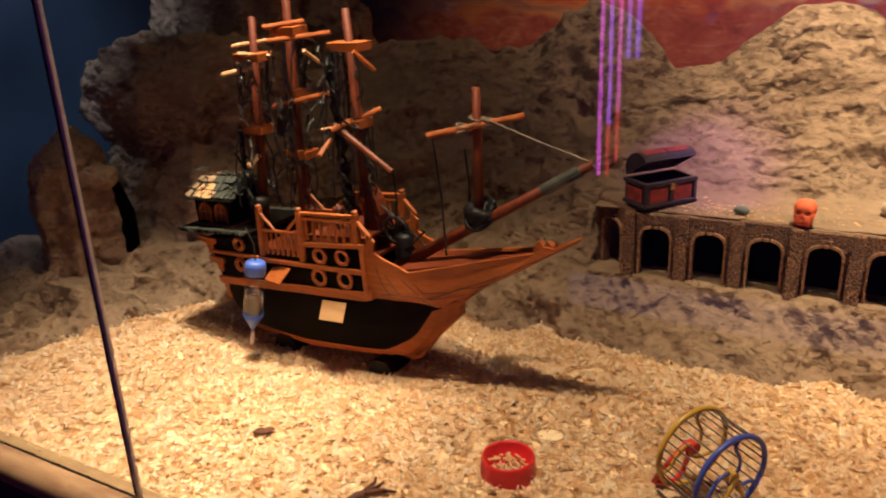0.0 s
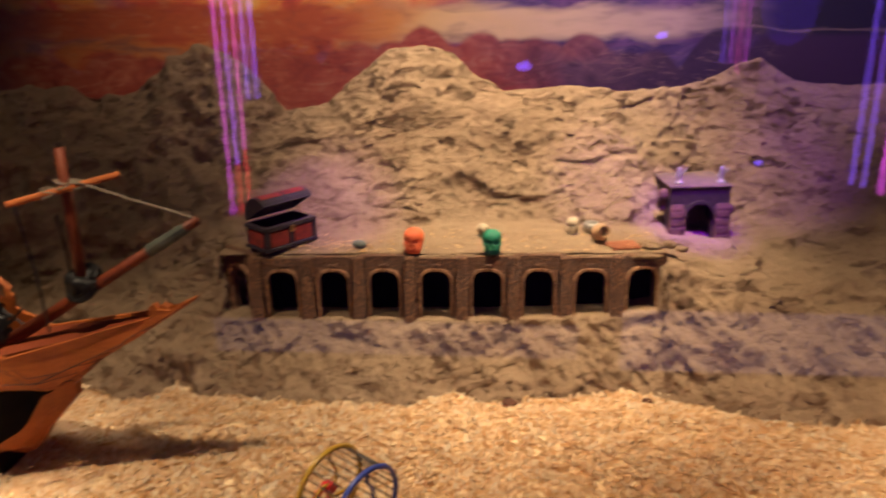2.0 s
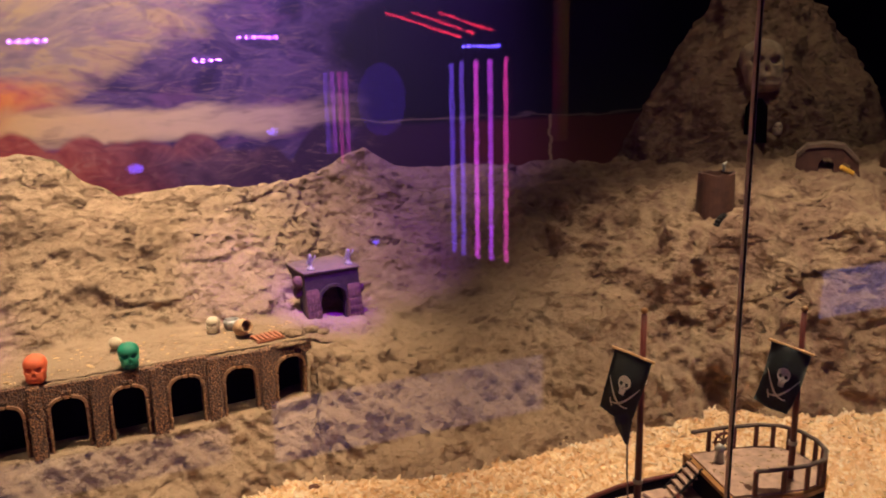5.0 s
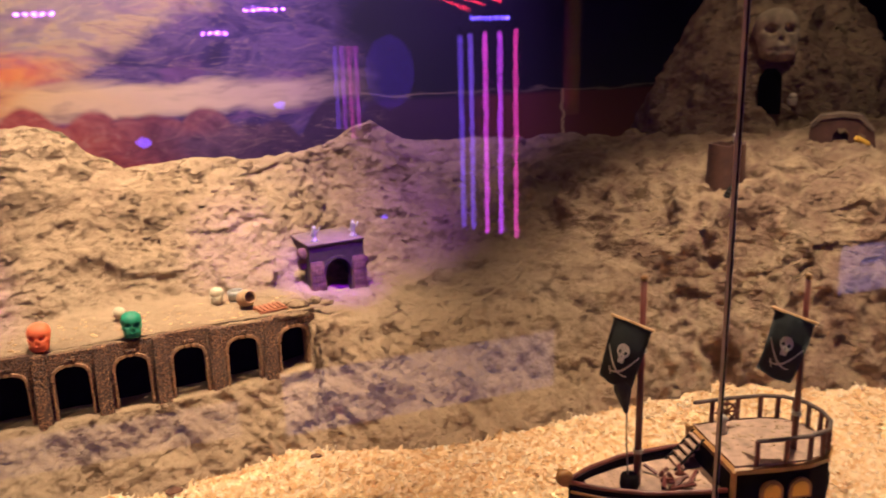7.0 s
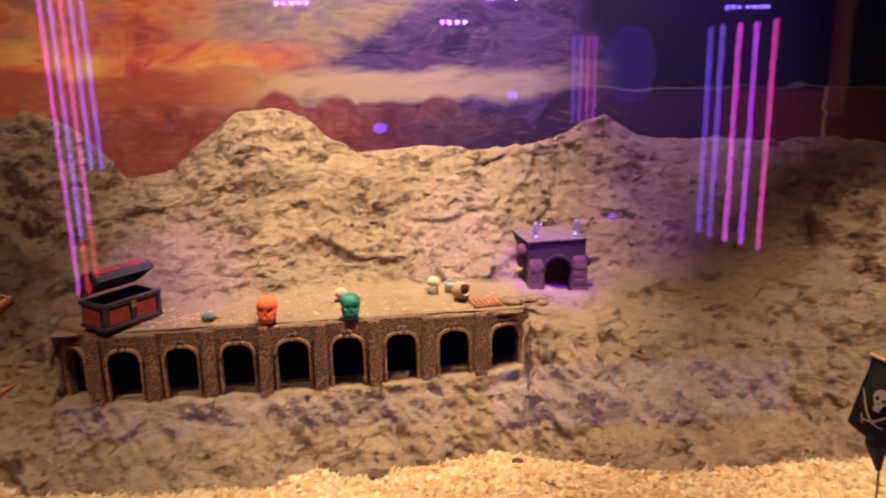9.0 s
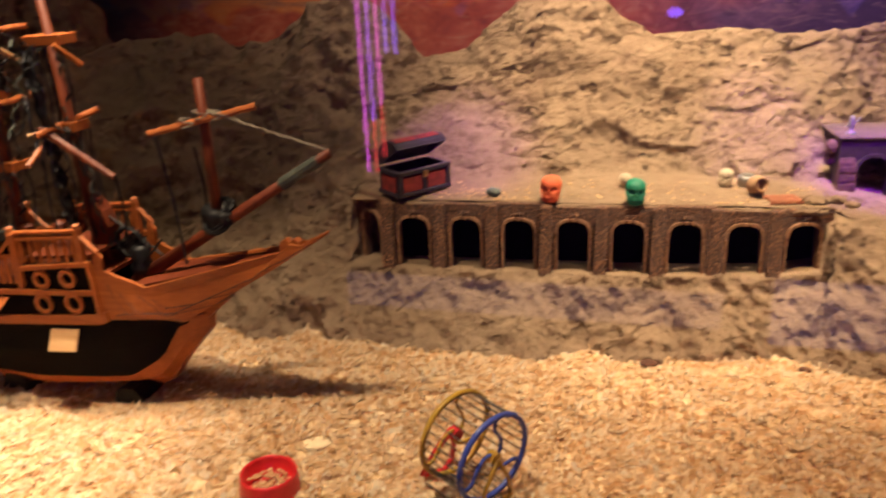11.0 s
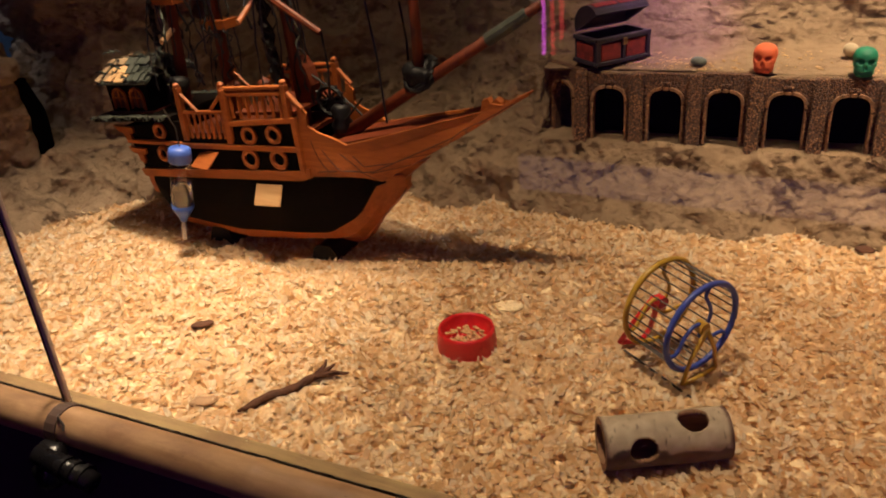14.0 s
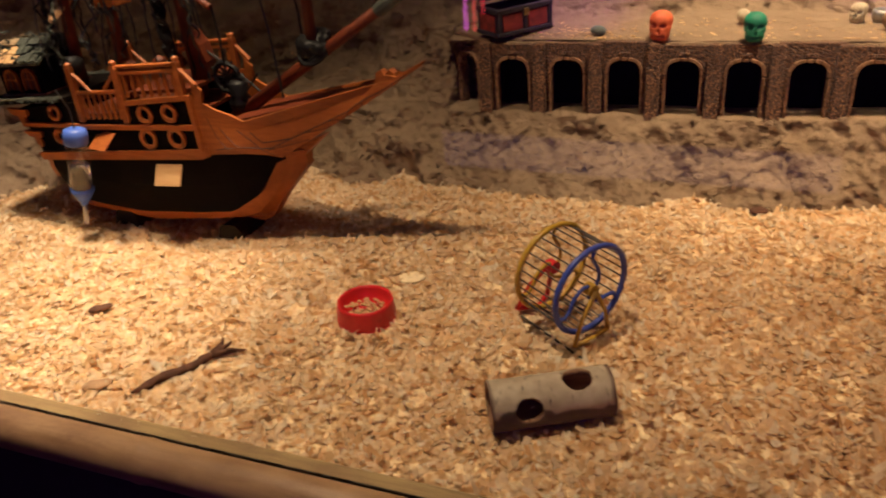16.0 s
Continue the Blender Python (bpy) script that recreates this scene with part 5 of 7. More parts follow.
            for i in range(len(rows) - 1):
                for j in range(12):
                    bm.faces.new((rows[i][j], rows[i + 1][j], rows[i + 1][j + 1], rows[i][j + 1]))
        a, c = sheets
        for j in (0, 12):
            for i in range(len(a) - 1):
                bm.faces.new((a[i][j], a[i + 1][j], c[i + 1][j], c[i][j]))
    both("beak_side", beak, ORANGE, "planked orange bow side")

    def seams(bm, sgn):
        lines = [((1.5, 0.08), (8.6, crease(8.6)))]
        for u in (4.2, 5.0, 5.45, 5.8, 6.3, 7.1):
            lines.append(((u, crease(u)), (u + 0.55, 0.03)))
        for u in (2.4, 3.6, 4.6):
            lines.append(((u, crease(u) + 0.42), (u + 0.7, crease(u + 0.7))))
        lines.append(((1.4, 0.62), (2.3, 0.10)))
        for (u0, f0), (u1, f1) in lines:
            tube(bm, [on_beak(u0 + (u1 - u0) * q / 12, f0 + (f1 - f0) * q / 12, sgn, -0.0001) for q in range(13)], 0.0008, 4)
    both("plank_seam", seams, SEAM, "thin dark plank seams")

    bm = bmesh.new()
    slab(bm, [(0.500, 0.020), (0.520, 0.030), (0.602, 0.146), (0.640, 0.178), (0.580, 0.152), (0.562, 0.120), (0.545, 0.096), (0.470, 0.040), (0.470, 0.022)], -0.010, 0.010)
    part("stem", bm, ORANGE, SHIP)
    bm = bmesh.new()
    loft(bm, [[(s, -w, z), (s, w, z), (s, w, z - 0.006), (s, -w, z - 0.006)] for s, w, z in ((0.50, 0.050, 0.200), (0.60, 0.036, 0.223), (0.735, 0.010, 0.254))])
    part("fore_deck", bm, ORANGE_DARK, SHIP)
    bm = bmesh.new()
    slab(bm, [(0.728, 0.252), (0.732, 0.272), (0.740, 0.276), (0.745, 0.270), (0.753, 0.277), (0.760, 0.272), (0.762, 0.262)], -0.006, 0.006)
    part("bow_crest", bm, ORANGE, SHIP, "notched orange bow crest")
    for s in (0.235, 0.455):
        bm = bmesh.new()
        slab(bm, [(s - 0.035, -0.03), (s - 0.02, 0.016), (s - 0.008, 0.022), (s + 0.012, 0.022), (s + 0.022, 0.012), (s + 0.030, -0.03)], -0.045, 0.045)
        part("cradle", bm, BLACK, SHIP, "black cradle block under the keel")


build_hull()


def build_rails():
    for s, z0, z1 in ((0.228, 0.185, 0.272), (0.322, 0.19, 0.280), (0.443, 0.235, 0.292)):
        def post(bm, sgn):
            box(bm, (s, sgn * SIDE, (z0 + z1) / 2), (0.010, 0.010, z1 - z0), bevel=0.001)
            ball(bm, (s, sgn * SIDE, z1 + 0.003), (0.006, 0.006, 0.005), 1)
        both("rail_post", post, ORANGE, "squared orange rail post")

    def handrail(bm, sgn):
        for a, b in (((0.228, 0.232), (0.322, 0.240)), ((0.322, 0.277), (0.443, 0.288)), ((0.322, 0.268), (0.443, 0.279))):
            rod(bm, (a[0], sgn * SIDE, a[1]), (b[0], sgn * SIDE, b[1]), 0.0035, seg=6)
        rod(bm, (0.232, sgn * SIDE, 0.262), (0.262, sgn * SIDE, 0.236), 0.003, seg=6)
        rod(bm, (0.292, sgn * SIDE, 0.242), (0.318, sgn * SIDE, 0.268), 0.003, seg=6)
        rod(bm, (0.447, sgn * SIDE, 0.280), (0.470, sgn * SIDE, 0.258), 0.004, seg=6)
    both("handrail", handrail, ORANGE)
    for sgn in (-1, 1):
        for k in range(7):
            for s0, s1, z0, z1, dz in ((0.240, 0.312, 0.190, 0.233, 0.006), (0.336, 0.432, 0.232, 0.272, 0.009)):
                s = s0 + (s1 - s0) * k / 6
                lift = dz * k / 6
                bm = bmesh.new()
                lathe(bm, [(0.0032, 0.0), (0.0022, 0.008), (0.0036, 0.018), (0.0018, 0.030), (0.003, z1 - z0)], 6, pose(s, sgn * SIDE, z0 + lift))
                part("baluster", bm, ORANGE, SHIP)


build_rails()


def build_cabin():
    cab = part("stern_cabin", box(bmesh.new(), (0.090, 0, 0.237), (0.098, 0.090, 0.062), (0, -5, 0), bevel=0.001), BLACK_WOOD, SHIP, "dark wooden stern cabin")
    for sgn in (-1, 1):
        bm = bmesh.new()
        loft(bm, [[(x, sgn * 0.056, z), (x, sgn * 0.004, z + 0.030), (x, sgn * 0.004, z + 0.026), (x, sgn * 0.054, z - 0.004)] for x, z in ((0.032, 0.262), (0.150, 0.272))])
        part("roof_slope", bm, MOSS, cab, "mossy grey-green roof slope")
        for r in range(3):
            for k in range(8):
                f = (r + 0.4) / 3.0
                bm = bmesh.new()
                jit = random.Random(100 * r + 7 * k + (0 if sgn > 0 else 50))
                box(bm, (0.038 + 0.0148 * k + 0.004 * (r % 2), sgn * (0.058 - 0.050 * f + jit.uniform(-0.004, 0.004)), 0.2660 + 0.00125 * k + 0.029 * f + jit.uniform(0, 0.002)), (jit.uniform(0.010, 0.0145), jit.uniform(0.014, 0.021), 0.0024), (sgn * -29 + jit.uniform(-9, 9), -5 + jit.uniform(-7, 7), jit.uniform(-9, 9)), bevel=0.0004)
                pale = k < 5 - r
                part("shingle", bm, jit.choice((PALE_WOOD, PALE_GREY_WOOD)) if pale else MOSS, cab, "pale wooden shingle" if pale else "")
        bm = bmesh.new()
        jit = random.Random(31)
        for _ in range(46):
            f = jit.random()
            p = Vector((jit.uniform(0.085, 0.158) if jit.random() < 0.75 else jit.uniform(0.03, 0.09), sgn * (0.058 - 0.054 * f), 0.274 + 0.027 * f))
            pts = [p]
            for _ in range(4):
                pts.append(pts[-1] + Vector((jit.uniform(-0.008, 0.008), jit.uniform(-0.005, 0.005), jit.uniform(-0.003, 0.0035))))
            tube(bm, pts, 0.0012, 4)
        part("roof_moss", bm, MOSS, cab, "ragged grey-green moss on the roof")
        for s in (0.070, 0.112):
            zc = 0.240 + 0.0875 * (s - 0.074)
            bm = bmesh.new()
            o = [(s - 0.016, zc - 0.022), *[(s - px, zc + pz) for px, pz in arc(0, 0, 0.016, 0, 180, 8)], (s + 0.016, zc - 0.022)]
            i = [(s - 0.012, zc - 0.018), *[(s - px, zc + pz) for px, pz in arc(0, 0, 0.012, 0, 180, 8)], (s + 0.012, zc - 0.018)]
            slab(bm, o + i[::-1], sgn * 0.0455, sgn * 0.0495)
            win = part("cabin_window", bm, ORANGE, cab, "arched orange window frame")
            bm = bmesh.new()
            box(bm, (s, sgn * 0.0462, zc - 0.004), (0.024, 0.002, 0.030))
            part("window_glazing", bm, DARK_RED, cab)
            bm = bmesh.new()
            box(bm, (s, sgn * 0.0478, zc - 0.004), (0.002, 0.002, 0.030))
            box(bm, (s, sgn * 0.0478, zc - 0.002), (0.024, 0.002, 0.002))
            part("glazing_bars", bm, ORANGE, cab)
    bm = bmesh.new()
    box(bm, (0.090, 0, 0.212), (0.108, 0.100, 0.008), (0, -5, 0), bevel=0.002)
    part("cabin_plinth", bm, DARK_RED, cab)


build_cabin()


def build_masts():
    def mast(a, b, r0, r1, name="mast"):
        bm = bmesh.new()
        rod(bm, (a[0], 0, a[1]), (b[0], 0, b[1]), r0, r1, 12)
        return part(name, bm, ORANGE_DARK, SHIP, "red-brown round mast", True)
    m1 = mast((0.172, 0.20), (0.200, 0.586), 0.0105, 0.006)
    m2 = mast((0.276, 0.19), (0.282, 0.680), 0.0105, 0.006)
    m3 = mast((0.424, 0.20), (0.403, 0.602), 0.0100, 0.006)
    m4 = mast((0.635, 0.284), (0.634, 0.494), 0.0085, 0.006, "foremast")
    sprit = bmesh.new()
    rod(sprit, (0.475, 0, 0.187), (0.816, 0, 0.399), 0.0105, 0.0065, 12)
    sp = part("bowsprit", sprit, ORANGE_DARK, SHIP, "long slanting red-brown bowsprit", True)
    bm = bmesh.new()
    rod(bm, (0.742, 0, 0.353), (0.800, 0, 0.389), 0.0092, 0.0082, 10)
    part("sprit_wrap", bm, MOSS, sp, "grey-green cord wrapping")
    bm = bmesh.new()
    ball(bm, (0.637, 0, 0.302), (0.023, 0.019, 0.016), 3, 0.013, 70.0)
    for k in range(5):
        a = 0.7 * k
        tube(bm, [(0.637 + 0.024 * math.cos(t), 0.022 * math.sin(t) * math.cos(a), 0.302 + 0.02 * math.sin(t + a)) for t in (0.5 * j for j in range(13))], 0.0028, 5)
    part("mast_lashing", bm, BLACK, m4, "black bundled lashing", True)

    def block(parent, s, z, L, W, H, yaw=0.0, tilt=0.0):
        bm = bmesh.new()
        box(bm, (s, 0, z), (L, W, H), (0, tilt, yaw), bevel=0.001)
        part("crosstree", bm, ORANGE, parent, "flat orange crosstree block")
    # crosstrees and yards, mast by mast
    for m, s, z, L in ((m1, 0.192, 0.520, 0.060), (m1, 0.182, 0.395, 0.056), (m2, 0.280, 0.566, 0.052), (m2, 0.283, 0.464, 0.026), (m2, 0.282, 0.360, 0.050), (m3, 0.405, 0.545, 0.064), (m3, 0.412, 0.424, 0.034)):
        block(m, s, z, L, 0.036, 0.014, 0, -2)
    for m, a, b, r, mat in ((m1, (0.149, -0.034, 0.492), (0.205, 0.012, 0.506), 0.0046, PALE_WOOD), (m1, (0.178, -0.034, 0.541), (0.200, 0.03, 0.545), 0.003, PALE_WOOD), (m1, (0.188, -0.03, 0.529), (0.226, 0.01, 0.521), 0.0032, PALE_WOOD),
                            (m1, (0.187, -0.036, 0.334), (0.183, 0.02, 0.360), 0.0048, PALE_WOOD), (m2, (0.257, -0.034, 0.573), (0.305, 0.012, 0.580), 0.0044, ORANGE), (m2, (0.266, -0.034, 0.552), (0.352, 0.02, 0.562), 0.0042, ORANGE),
                            (m2, (0.262, -0.034, 0.446), (0.355, 0.01, 0.468), 0.0044, ORANGE), (m2, (0.352, -0.034, 0.370), (0.346, 0.01, 0.392), 0.0044, ORANGE), (m2, (0.340, -0.034, 0.540), (0.336, 0.01, 0.514), 0.0030, PALE_WOOD),
                            (m3, (0.437, -0.030, 0.541), (0.452, 0.0, 0.510), 0.0036, ORANGE), (m3, (0.358, -0.030, 0.414), (0.372, -0.01, 0.416), 0.0024, PALE_WOOD), (m3, (0.395, -0.05, 0.420), (0.428, 0.04, 0.440), 0.0048, ORANGE)):
        bm = bmesh.new()
        rod(bm, a, b, r, seg=8)
        part("yard", bm, mat, m, "pale round yard" if mat is PALE_WOOD else "orange round yard")
    bm = bmesh.new()
    rod(bm, (0.385, -0.03, 0.424), (0.500, -0.035, 0.361), 0.0065, 0.0045, 8)
    part("gaff", bm, ORANGE_DARK, m3, "slanting red-brown gaff")
    bm = bmesh.new()
    rod(bm, (0.573, -0.042, 0.426), (0.697, 0.03, 0.452), 0.0048, seg=8)
    part("yard", bm, ORANGE, m4, "orange-brown crossed foreyard")
    bm = bmesh.new()
    tube(bm, [(0.640, 0, 0.452), (0.68, 0, 0.440), (0.73, 0, 0.425), (0.78, 0, 0.412), (0.815, 0, 0.402)], 0.0012, 5)
    part("forestay", bm, CORD, m4, "thin pale cord to the bowsprit")
    for s, y, z in ((0.618, -0.016, 0.436), (0.650, 0.006, 0.443), (0.634, -0.006, 0.446)):
        bm = bmesh.new()
        tube(bm, [(s + 0.009 * math.cos(t), y + 0.008 * math.sin(t), z + 0.006 * math.sin(t * 0.5)) for t in (0.5 * k for k in range(26))], 0.0013, 5)
        part("yard_lashing", bm, CORD, m4, "wound cord lashing")
    rng = random.Random(11)

    def chain(parent, s, y, z, drop, sag, mat=CHAIN, r=0.0013):
        bm = bmesh.new()
        n = 12
        dx, dy = rng.uniform(-0.012, 0.012), rng.uniform(-0.01, 0.01)
        tube(bm, [(s + dx * (k / n) + 0.0012 * math.sin(k * 2.1), y + dy * (k / n) + sag * math.sin(math.pi * k / n), z - drop * (k / n)) for k in range(n + 1)], r, 5)
        part("chain", bm, mat, parent, "dark hanging rigging chain")
    for m, s0, s1, z, n, d in ((m1, 0.155, 0.215, 0.515, 9, 0.12), (m1, 0.150, 0.205, 0.390, 7, 0.14), (m2, 0.255, 0.310, 0.550, 8, 0.15), (m2, 0.258, 0.300, 0.455, 6, 0.13), (m2, 0.260, 0.300, 0.350, 5, 0.10), (m3, 0.375, 0.400, 0.540, 8, 0.16), (m3, 0.385, 0.425, 0.420, 6, 0.16)):
        for k in range(n):
            chain(m, s0 + (s1 - s0) * (k + 0.5) / n, rng.choice((-1, 1)) * rng.uniform(0.015, 0.035), z, d * rng.uniform(0.5, 1.1), rng.uniform(-0.012, 0.012))
    # thick dark hanging net bundles by the third mast, and stays
    for m, pts, r in ((m3, [(0.378, -0.02, 0.53), (0.384, -0.024, 0.45), (0.390, -0.022, 0.36), (0.400, -0.02, 0.27)], 0.008),
                      (m3, [(0.392, -0.028, 0.42), (0.396, -0.03, 0.34), (0.402, -0.028, 0.26)], 0.007),
                      (m1, [(0.160, -0.02, 0.40), (0.158, -0.022, 0.33), (0.164, -0.02, 0.26)], 0.005)):
        bm = bmesh.new()
        fine = [Vector(pts[0]).lerp(Vector(pts[-1]), k / 20) + Vector((0.003 * math.sin(k * 1.9), 0.003 * math.cos(k * 2.3), 0)) for k in range(21)]
        tube(bm, fine, [r * (0.7 + 0.4 * abs(math.sin(k * 1.3))) for k in range(21)], 6)
        part("net_bundle", bm, BLACK, m, "black bundled rigging net")
    for a, b, mat in (((0.500, -0.033, 0.361), (0.498, -0.03, 0.262), BLACK), ((0.575, -0.03, 0.420), (0.585, -0.02, 0.232), CHAIN), ((0.612, 0.0, 0.40), (0.612, 0.01, 0.29), BLACK), ((0.445, 0, 0.29), (0.54, 0, 0.225), BLACK), ((0.54, -0.01, 0.262), (0.50, -0.01, 0.222), BLACK)):
        bm = bmesh.new()
        tube(bm, [a, tuple((p + q) / 2 + 0.002 for p, q in zip(a, b)), b], 0.0018, 5)
        part("stay", bm, mat, SHIP, "dark standing stay")
    # tangles of black rigging net about the masts
    rng = random.Random(17)
    for m, s, z0, z1, n in ((m1, 0.175, 0.26, 0.40, 5), (m1, 0.186, 0.40, 0.53, 6), (m2, 0.280, 0.26, 0.36, 4), (m2, 0.282, 0.36, 0.47, 5), (m2, 0.282, 0.47, 0.57, 5), (m3, 0.408, 0.28, 0.43, 6), (m3, 0.400, 0.43, 0.55, 6)):
        for _ in range(n):
            bm = bmesh.new()
            p = Vector((s + rng.uniform(-0.028, 0.028), rng.uniform(-0.036, 0.02), z1 - 0.02 * rng.random()))
            pts = [p.copy()]
            steps = rng.randint(10, 18)
            for _ in range(steps):
                p += Vector((rng.uniform(-0.009, 0.009), rng.uniform(-0.008, 0.008), -(z1 - z0) / steps * rng.uniform(0.3, 1.6)))
                pts.append(p.copy())
            tube(bm, pts, [rng.uniform(0.0010, 0.0026) for _ in pts], 5)
            part("rigging_tangle", bm, rng.choice((BLACK, BLACK, CHAIN, MOSS)), m, "dark tangled rigging net")
    # deck gear
    bm = bmesh.new()
    lathe(bm, [(0.016, 0.0), (0.018, 0.01), (0.012, 0.02), (0.016, 0.036), (0.010, 0.042)], 14, pose(0.492, 0, 0.205))
    part("capstan", bm, BLACK, SHIP, "dark capstan", True)
    bm = bmesh.new()
    slab(bm, [(0.425, 0.240), (0.445, 0.246), (0.452, 0.275), (0.445, 0.300), (0.432, 0.318), (0.424, 0.300), (0.430, 0.280)], -0.012, 0.012)
    part("fore_bulkhead", bm, ORANGE_DARK, SHIP)
    bm = bmesh.new()
    tube(bm, [(0.475 + 0.022 * math.cos(t), 0.0, 0.250 + 0.022 * math.sin(t)) for t in (2 * math.pi * k / 16 for k in range(16))], 0.004, 6, True)
    for k in range(6):
        a = math.pi * k / 6
        rod(bm, (0.475 - 0.028 * math.cos(a), 0.0, 0.250 - 0.028 * math.sin(a)), (0.475 + 0.028 * math.cos(a), 0.0, 0.250 + 0.028 * math.sin(a)), 0.002, seg=5)
    part("ship_wheel", bm, BLACK, SHIP, "black spoked ship wheel")
    bm = bmesh.new()
    for s, z in ((0.30, 0.262), (0.36, 0.27), (0.40, 0.275)):
        ball(bm, (s, -0.01, z), (0.012, 0.012, 0.013), 1, 0.004, 70.0)
    part("deck_clutter", bm, ORANGE_DARK, SHIP)
    bm = bmesh.new()
    ball(bm, (0.188, -0.02, 0.262), (0.020, 0.018, 0.016), 2, 0.006, 60.0, 3.0)
    part("mast_coil", bm, BLACK, m1, "black coil at the mast foot", True)


build_masts()


# ---- the water bottle hanging by the ship ----
def build_bottle():
    top, tip = Vector((-0.945, 0.978, 0.183)), Vector((-0.966, 0.964, 0.022))
    b = thing("water_bottle", (0, 0, 0), "small clear water bottle with blue caps hanging by the ship", "water bottle")
    axis = (tip - top)
    L = axis.length
    b.matrix_basis = Matrix.Translation(top) @ axis.to_track_quat("Z", "Y").to_matrix().to_4x4()
    part("cap", lathe(bmesh.new(), [(0.011, 0.0), (0.017, 0.003), (0.0188, 0.011), (0.0188, 0.023), (0.0175, 0.026)], 24), BOTTLE_BLUE, b, "blue upper cap", True)
    part("clear_tube", lathe(bmesh.new(), [(0.0165, 0.026), (0.0176, 0.030), (0.0176, 0.098), (0.0165, 0.101)], 24), BOTTLE_GLASS, b, "clear plastic tube", True)
    part("water", lathe(bmesh.new(), [(0.0158, 0.060), (0.0158, 0.100)], 24), WATER, b, "water in the lower half", True)
    part("nozzle_cap", lathe(bmesh.new(), [(0.0182, 0.101), (0.0176, 0.107), (0.012, 0.117), (0.007, 0.125), (0.0055, 0.130)], 24), BOTTLE_BLUE, b, "blue cone cap", True)
    part("spout", lathe(bmesh.new(), [(0.0038, 0.128), (0.0038, L)], 12), STEEL, b, "steel spout", True)
    bm = bmesh.new()
    tube(bm, [(0, 0, 0.004), (0, 0.004, -0.03), (0.0, 0.02, -0.06)], 0.0012, 5)
    part("hanger_wire", bm, WIRE, b)


build_bottle()


# ---- things on the shavings ----
def build_wheel():
    w = thing("exercise_wheel", (-0.141, 0.890, 0.004), "small mouse exercise wheel with a yellow and a blue rim", "exercise wheel")
    ax = Vector((0.052, -0.034, -0.004)).normalized()
    c = Vector((0, 0, 0.071))
    q = ax.to_track_quat("Z", "X").to_matrix()
    U, V = q @ Vector((1, 0, 0)), q @ Vector((0, 1, 0))
    R, halfw = 0.0560, 0.0325

    def ring(o, r, t, n=36):
        return [c + ax * o + r * (math.cos(a) * U + math.sin(a) * V) for a in (2 * math.pi * k / n for k in range(n))]
    for o, mat, name in ((-halfw, YELLOW_PLASTIC, "yellow_rim"), (halfw, BLUE_PLASTIC, "blue_rim")):
        bm = bmesh.new()
        tube(bm, ring(o, R, 0), 0.0037, 8, True)
        rim = part(name, bm, mat, w, name.replace("_", " ") + " of plastic", True)
        for k in range(3):
            a = 2 * math.pi * k / 3 + 0.6
            bm = bmesh.new()
            pts = []
            for j in range(13):
                f = j / 12
                r, t = 0.006 + (R - 0.007) * f, a + 1.5 * math.sin(f * 2.0)
                pts.append(c + ax * o + r * (math.cos(t) * U + math.sin(t) * V))
            tube(bm, pts, 0.0024, 6)
            part("spoke", bm, mat, rim, "", True)
        bm = bmesh.new()
        rod(bm, c + ax * (o - 0.006), c + ax * (o + 0.006), 0.008, seg=12)
        part("hub", bm, RED_PLASTIC if mat == YELLOW_PLASTIC else YELLOW_PLASTIC, rim, "round plastic hub")
    for k in range(30):
        a = 2 * math.pi * k / 30
        d = (R - 0.001) * (math.cos(a) * U + math.sin(a) * V)
        bm = bmesh.new()
        rod(bm, c + d - ax * halfw, c + d + ax * halfw, 0.0010, seg=6)
        part("rung", bm, WIRE, w)
    for o, mat, lab, splay, wide, r in ((-halfw - 0.009, RED_PLASTIC, "red plastic stand", -0.030, 0.026, 0.0036), (halfw + 0.008, YELLOW_PLASTIC, "yellow plastic stand", -0.006, 0.028, 0.0026)):
        bm = bmesh.new()
        top = c + ax * o
        side = Vector((ax.y, -ax.x, 0)).normalized()
        f1, f2 = (Vector((top.x, top.y, 0.002)) + side * q * wide + ax * splay for q in (-1, 1))
        for foot, q in ((f1, -1), (f2, 1)):
            tube(bm, [top, top.lerp(foot, 0.5) + side * q * 0.005, foot], [r * 1.3, r, r], 8)
        tube(bm, [f1, (f1 + f2) / 2 - ax * splay * 0.4, f2], r, 8)
        part("stand", bm, mat, w, lab, True)
    bm = bmesh.new()
    for s in (-1, 1):
        side = Vector((ax.y, -ax.x, 0)).normalized() * s * 0.034
        rod(bm, Vector((0, 0, 0.001)) + side - ax * 0.055, Vector((0, 0, 0.001)) + side + ax * 0.055, 0.0016, seg=6)
    part("base_wire", bm, WIRE, w)


build_wheel()


def build_bowl():
    b = thing("food_bowl", (-0.398, 0.843, -0.002), "round red plastic food bowl on the shavings", "food bowl")
    bm = bmesh.new()
    lathe(bm, [(0.039, 0.0), (0.040, 0.003), (0.0365, 0.032), (0.0355, 0.036), (0.0335, 0.036), (0.0325, 0.032), (0.031, 0.014), (0.020, 0.011)], 40)
    part("dish", bm, RED_PLASTIC, b, "", True)
    bm = bmesh.new()
    rng = random.Random(3)
    for _ in range(60):
        r, a = 0.028 * rng.random() ** 0.5, rng.uniform(0, 6.28)
        ball(bm, (r * math.cos(a), r * math.sin(a), 0.017 + 0.004 * rng.random()), (0.0035, 0.0025, 0.002), 1)
    part("grain", bm, PALE_WOOD, b, "pale grain in the bowl")


build_bowl()


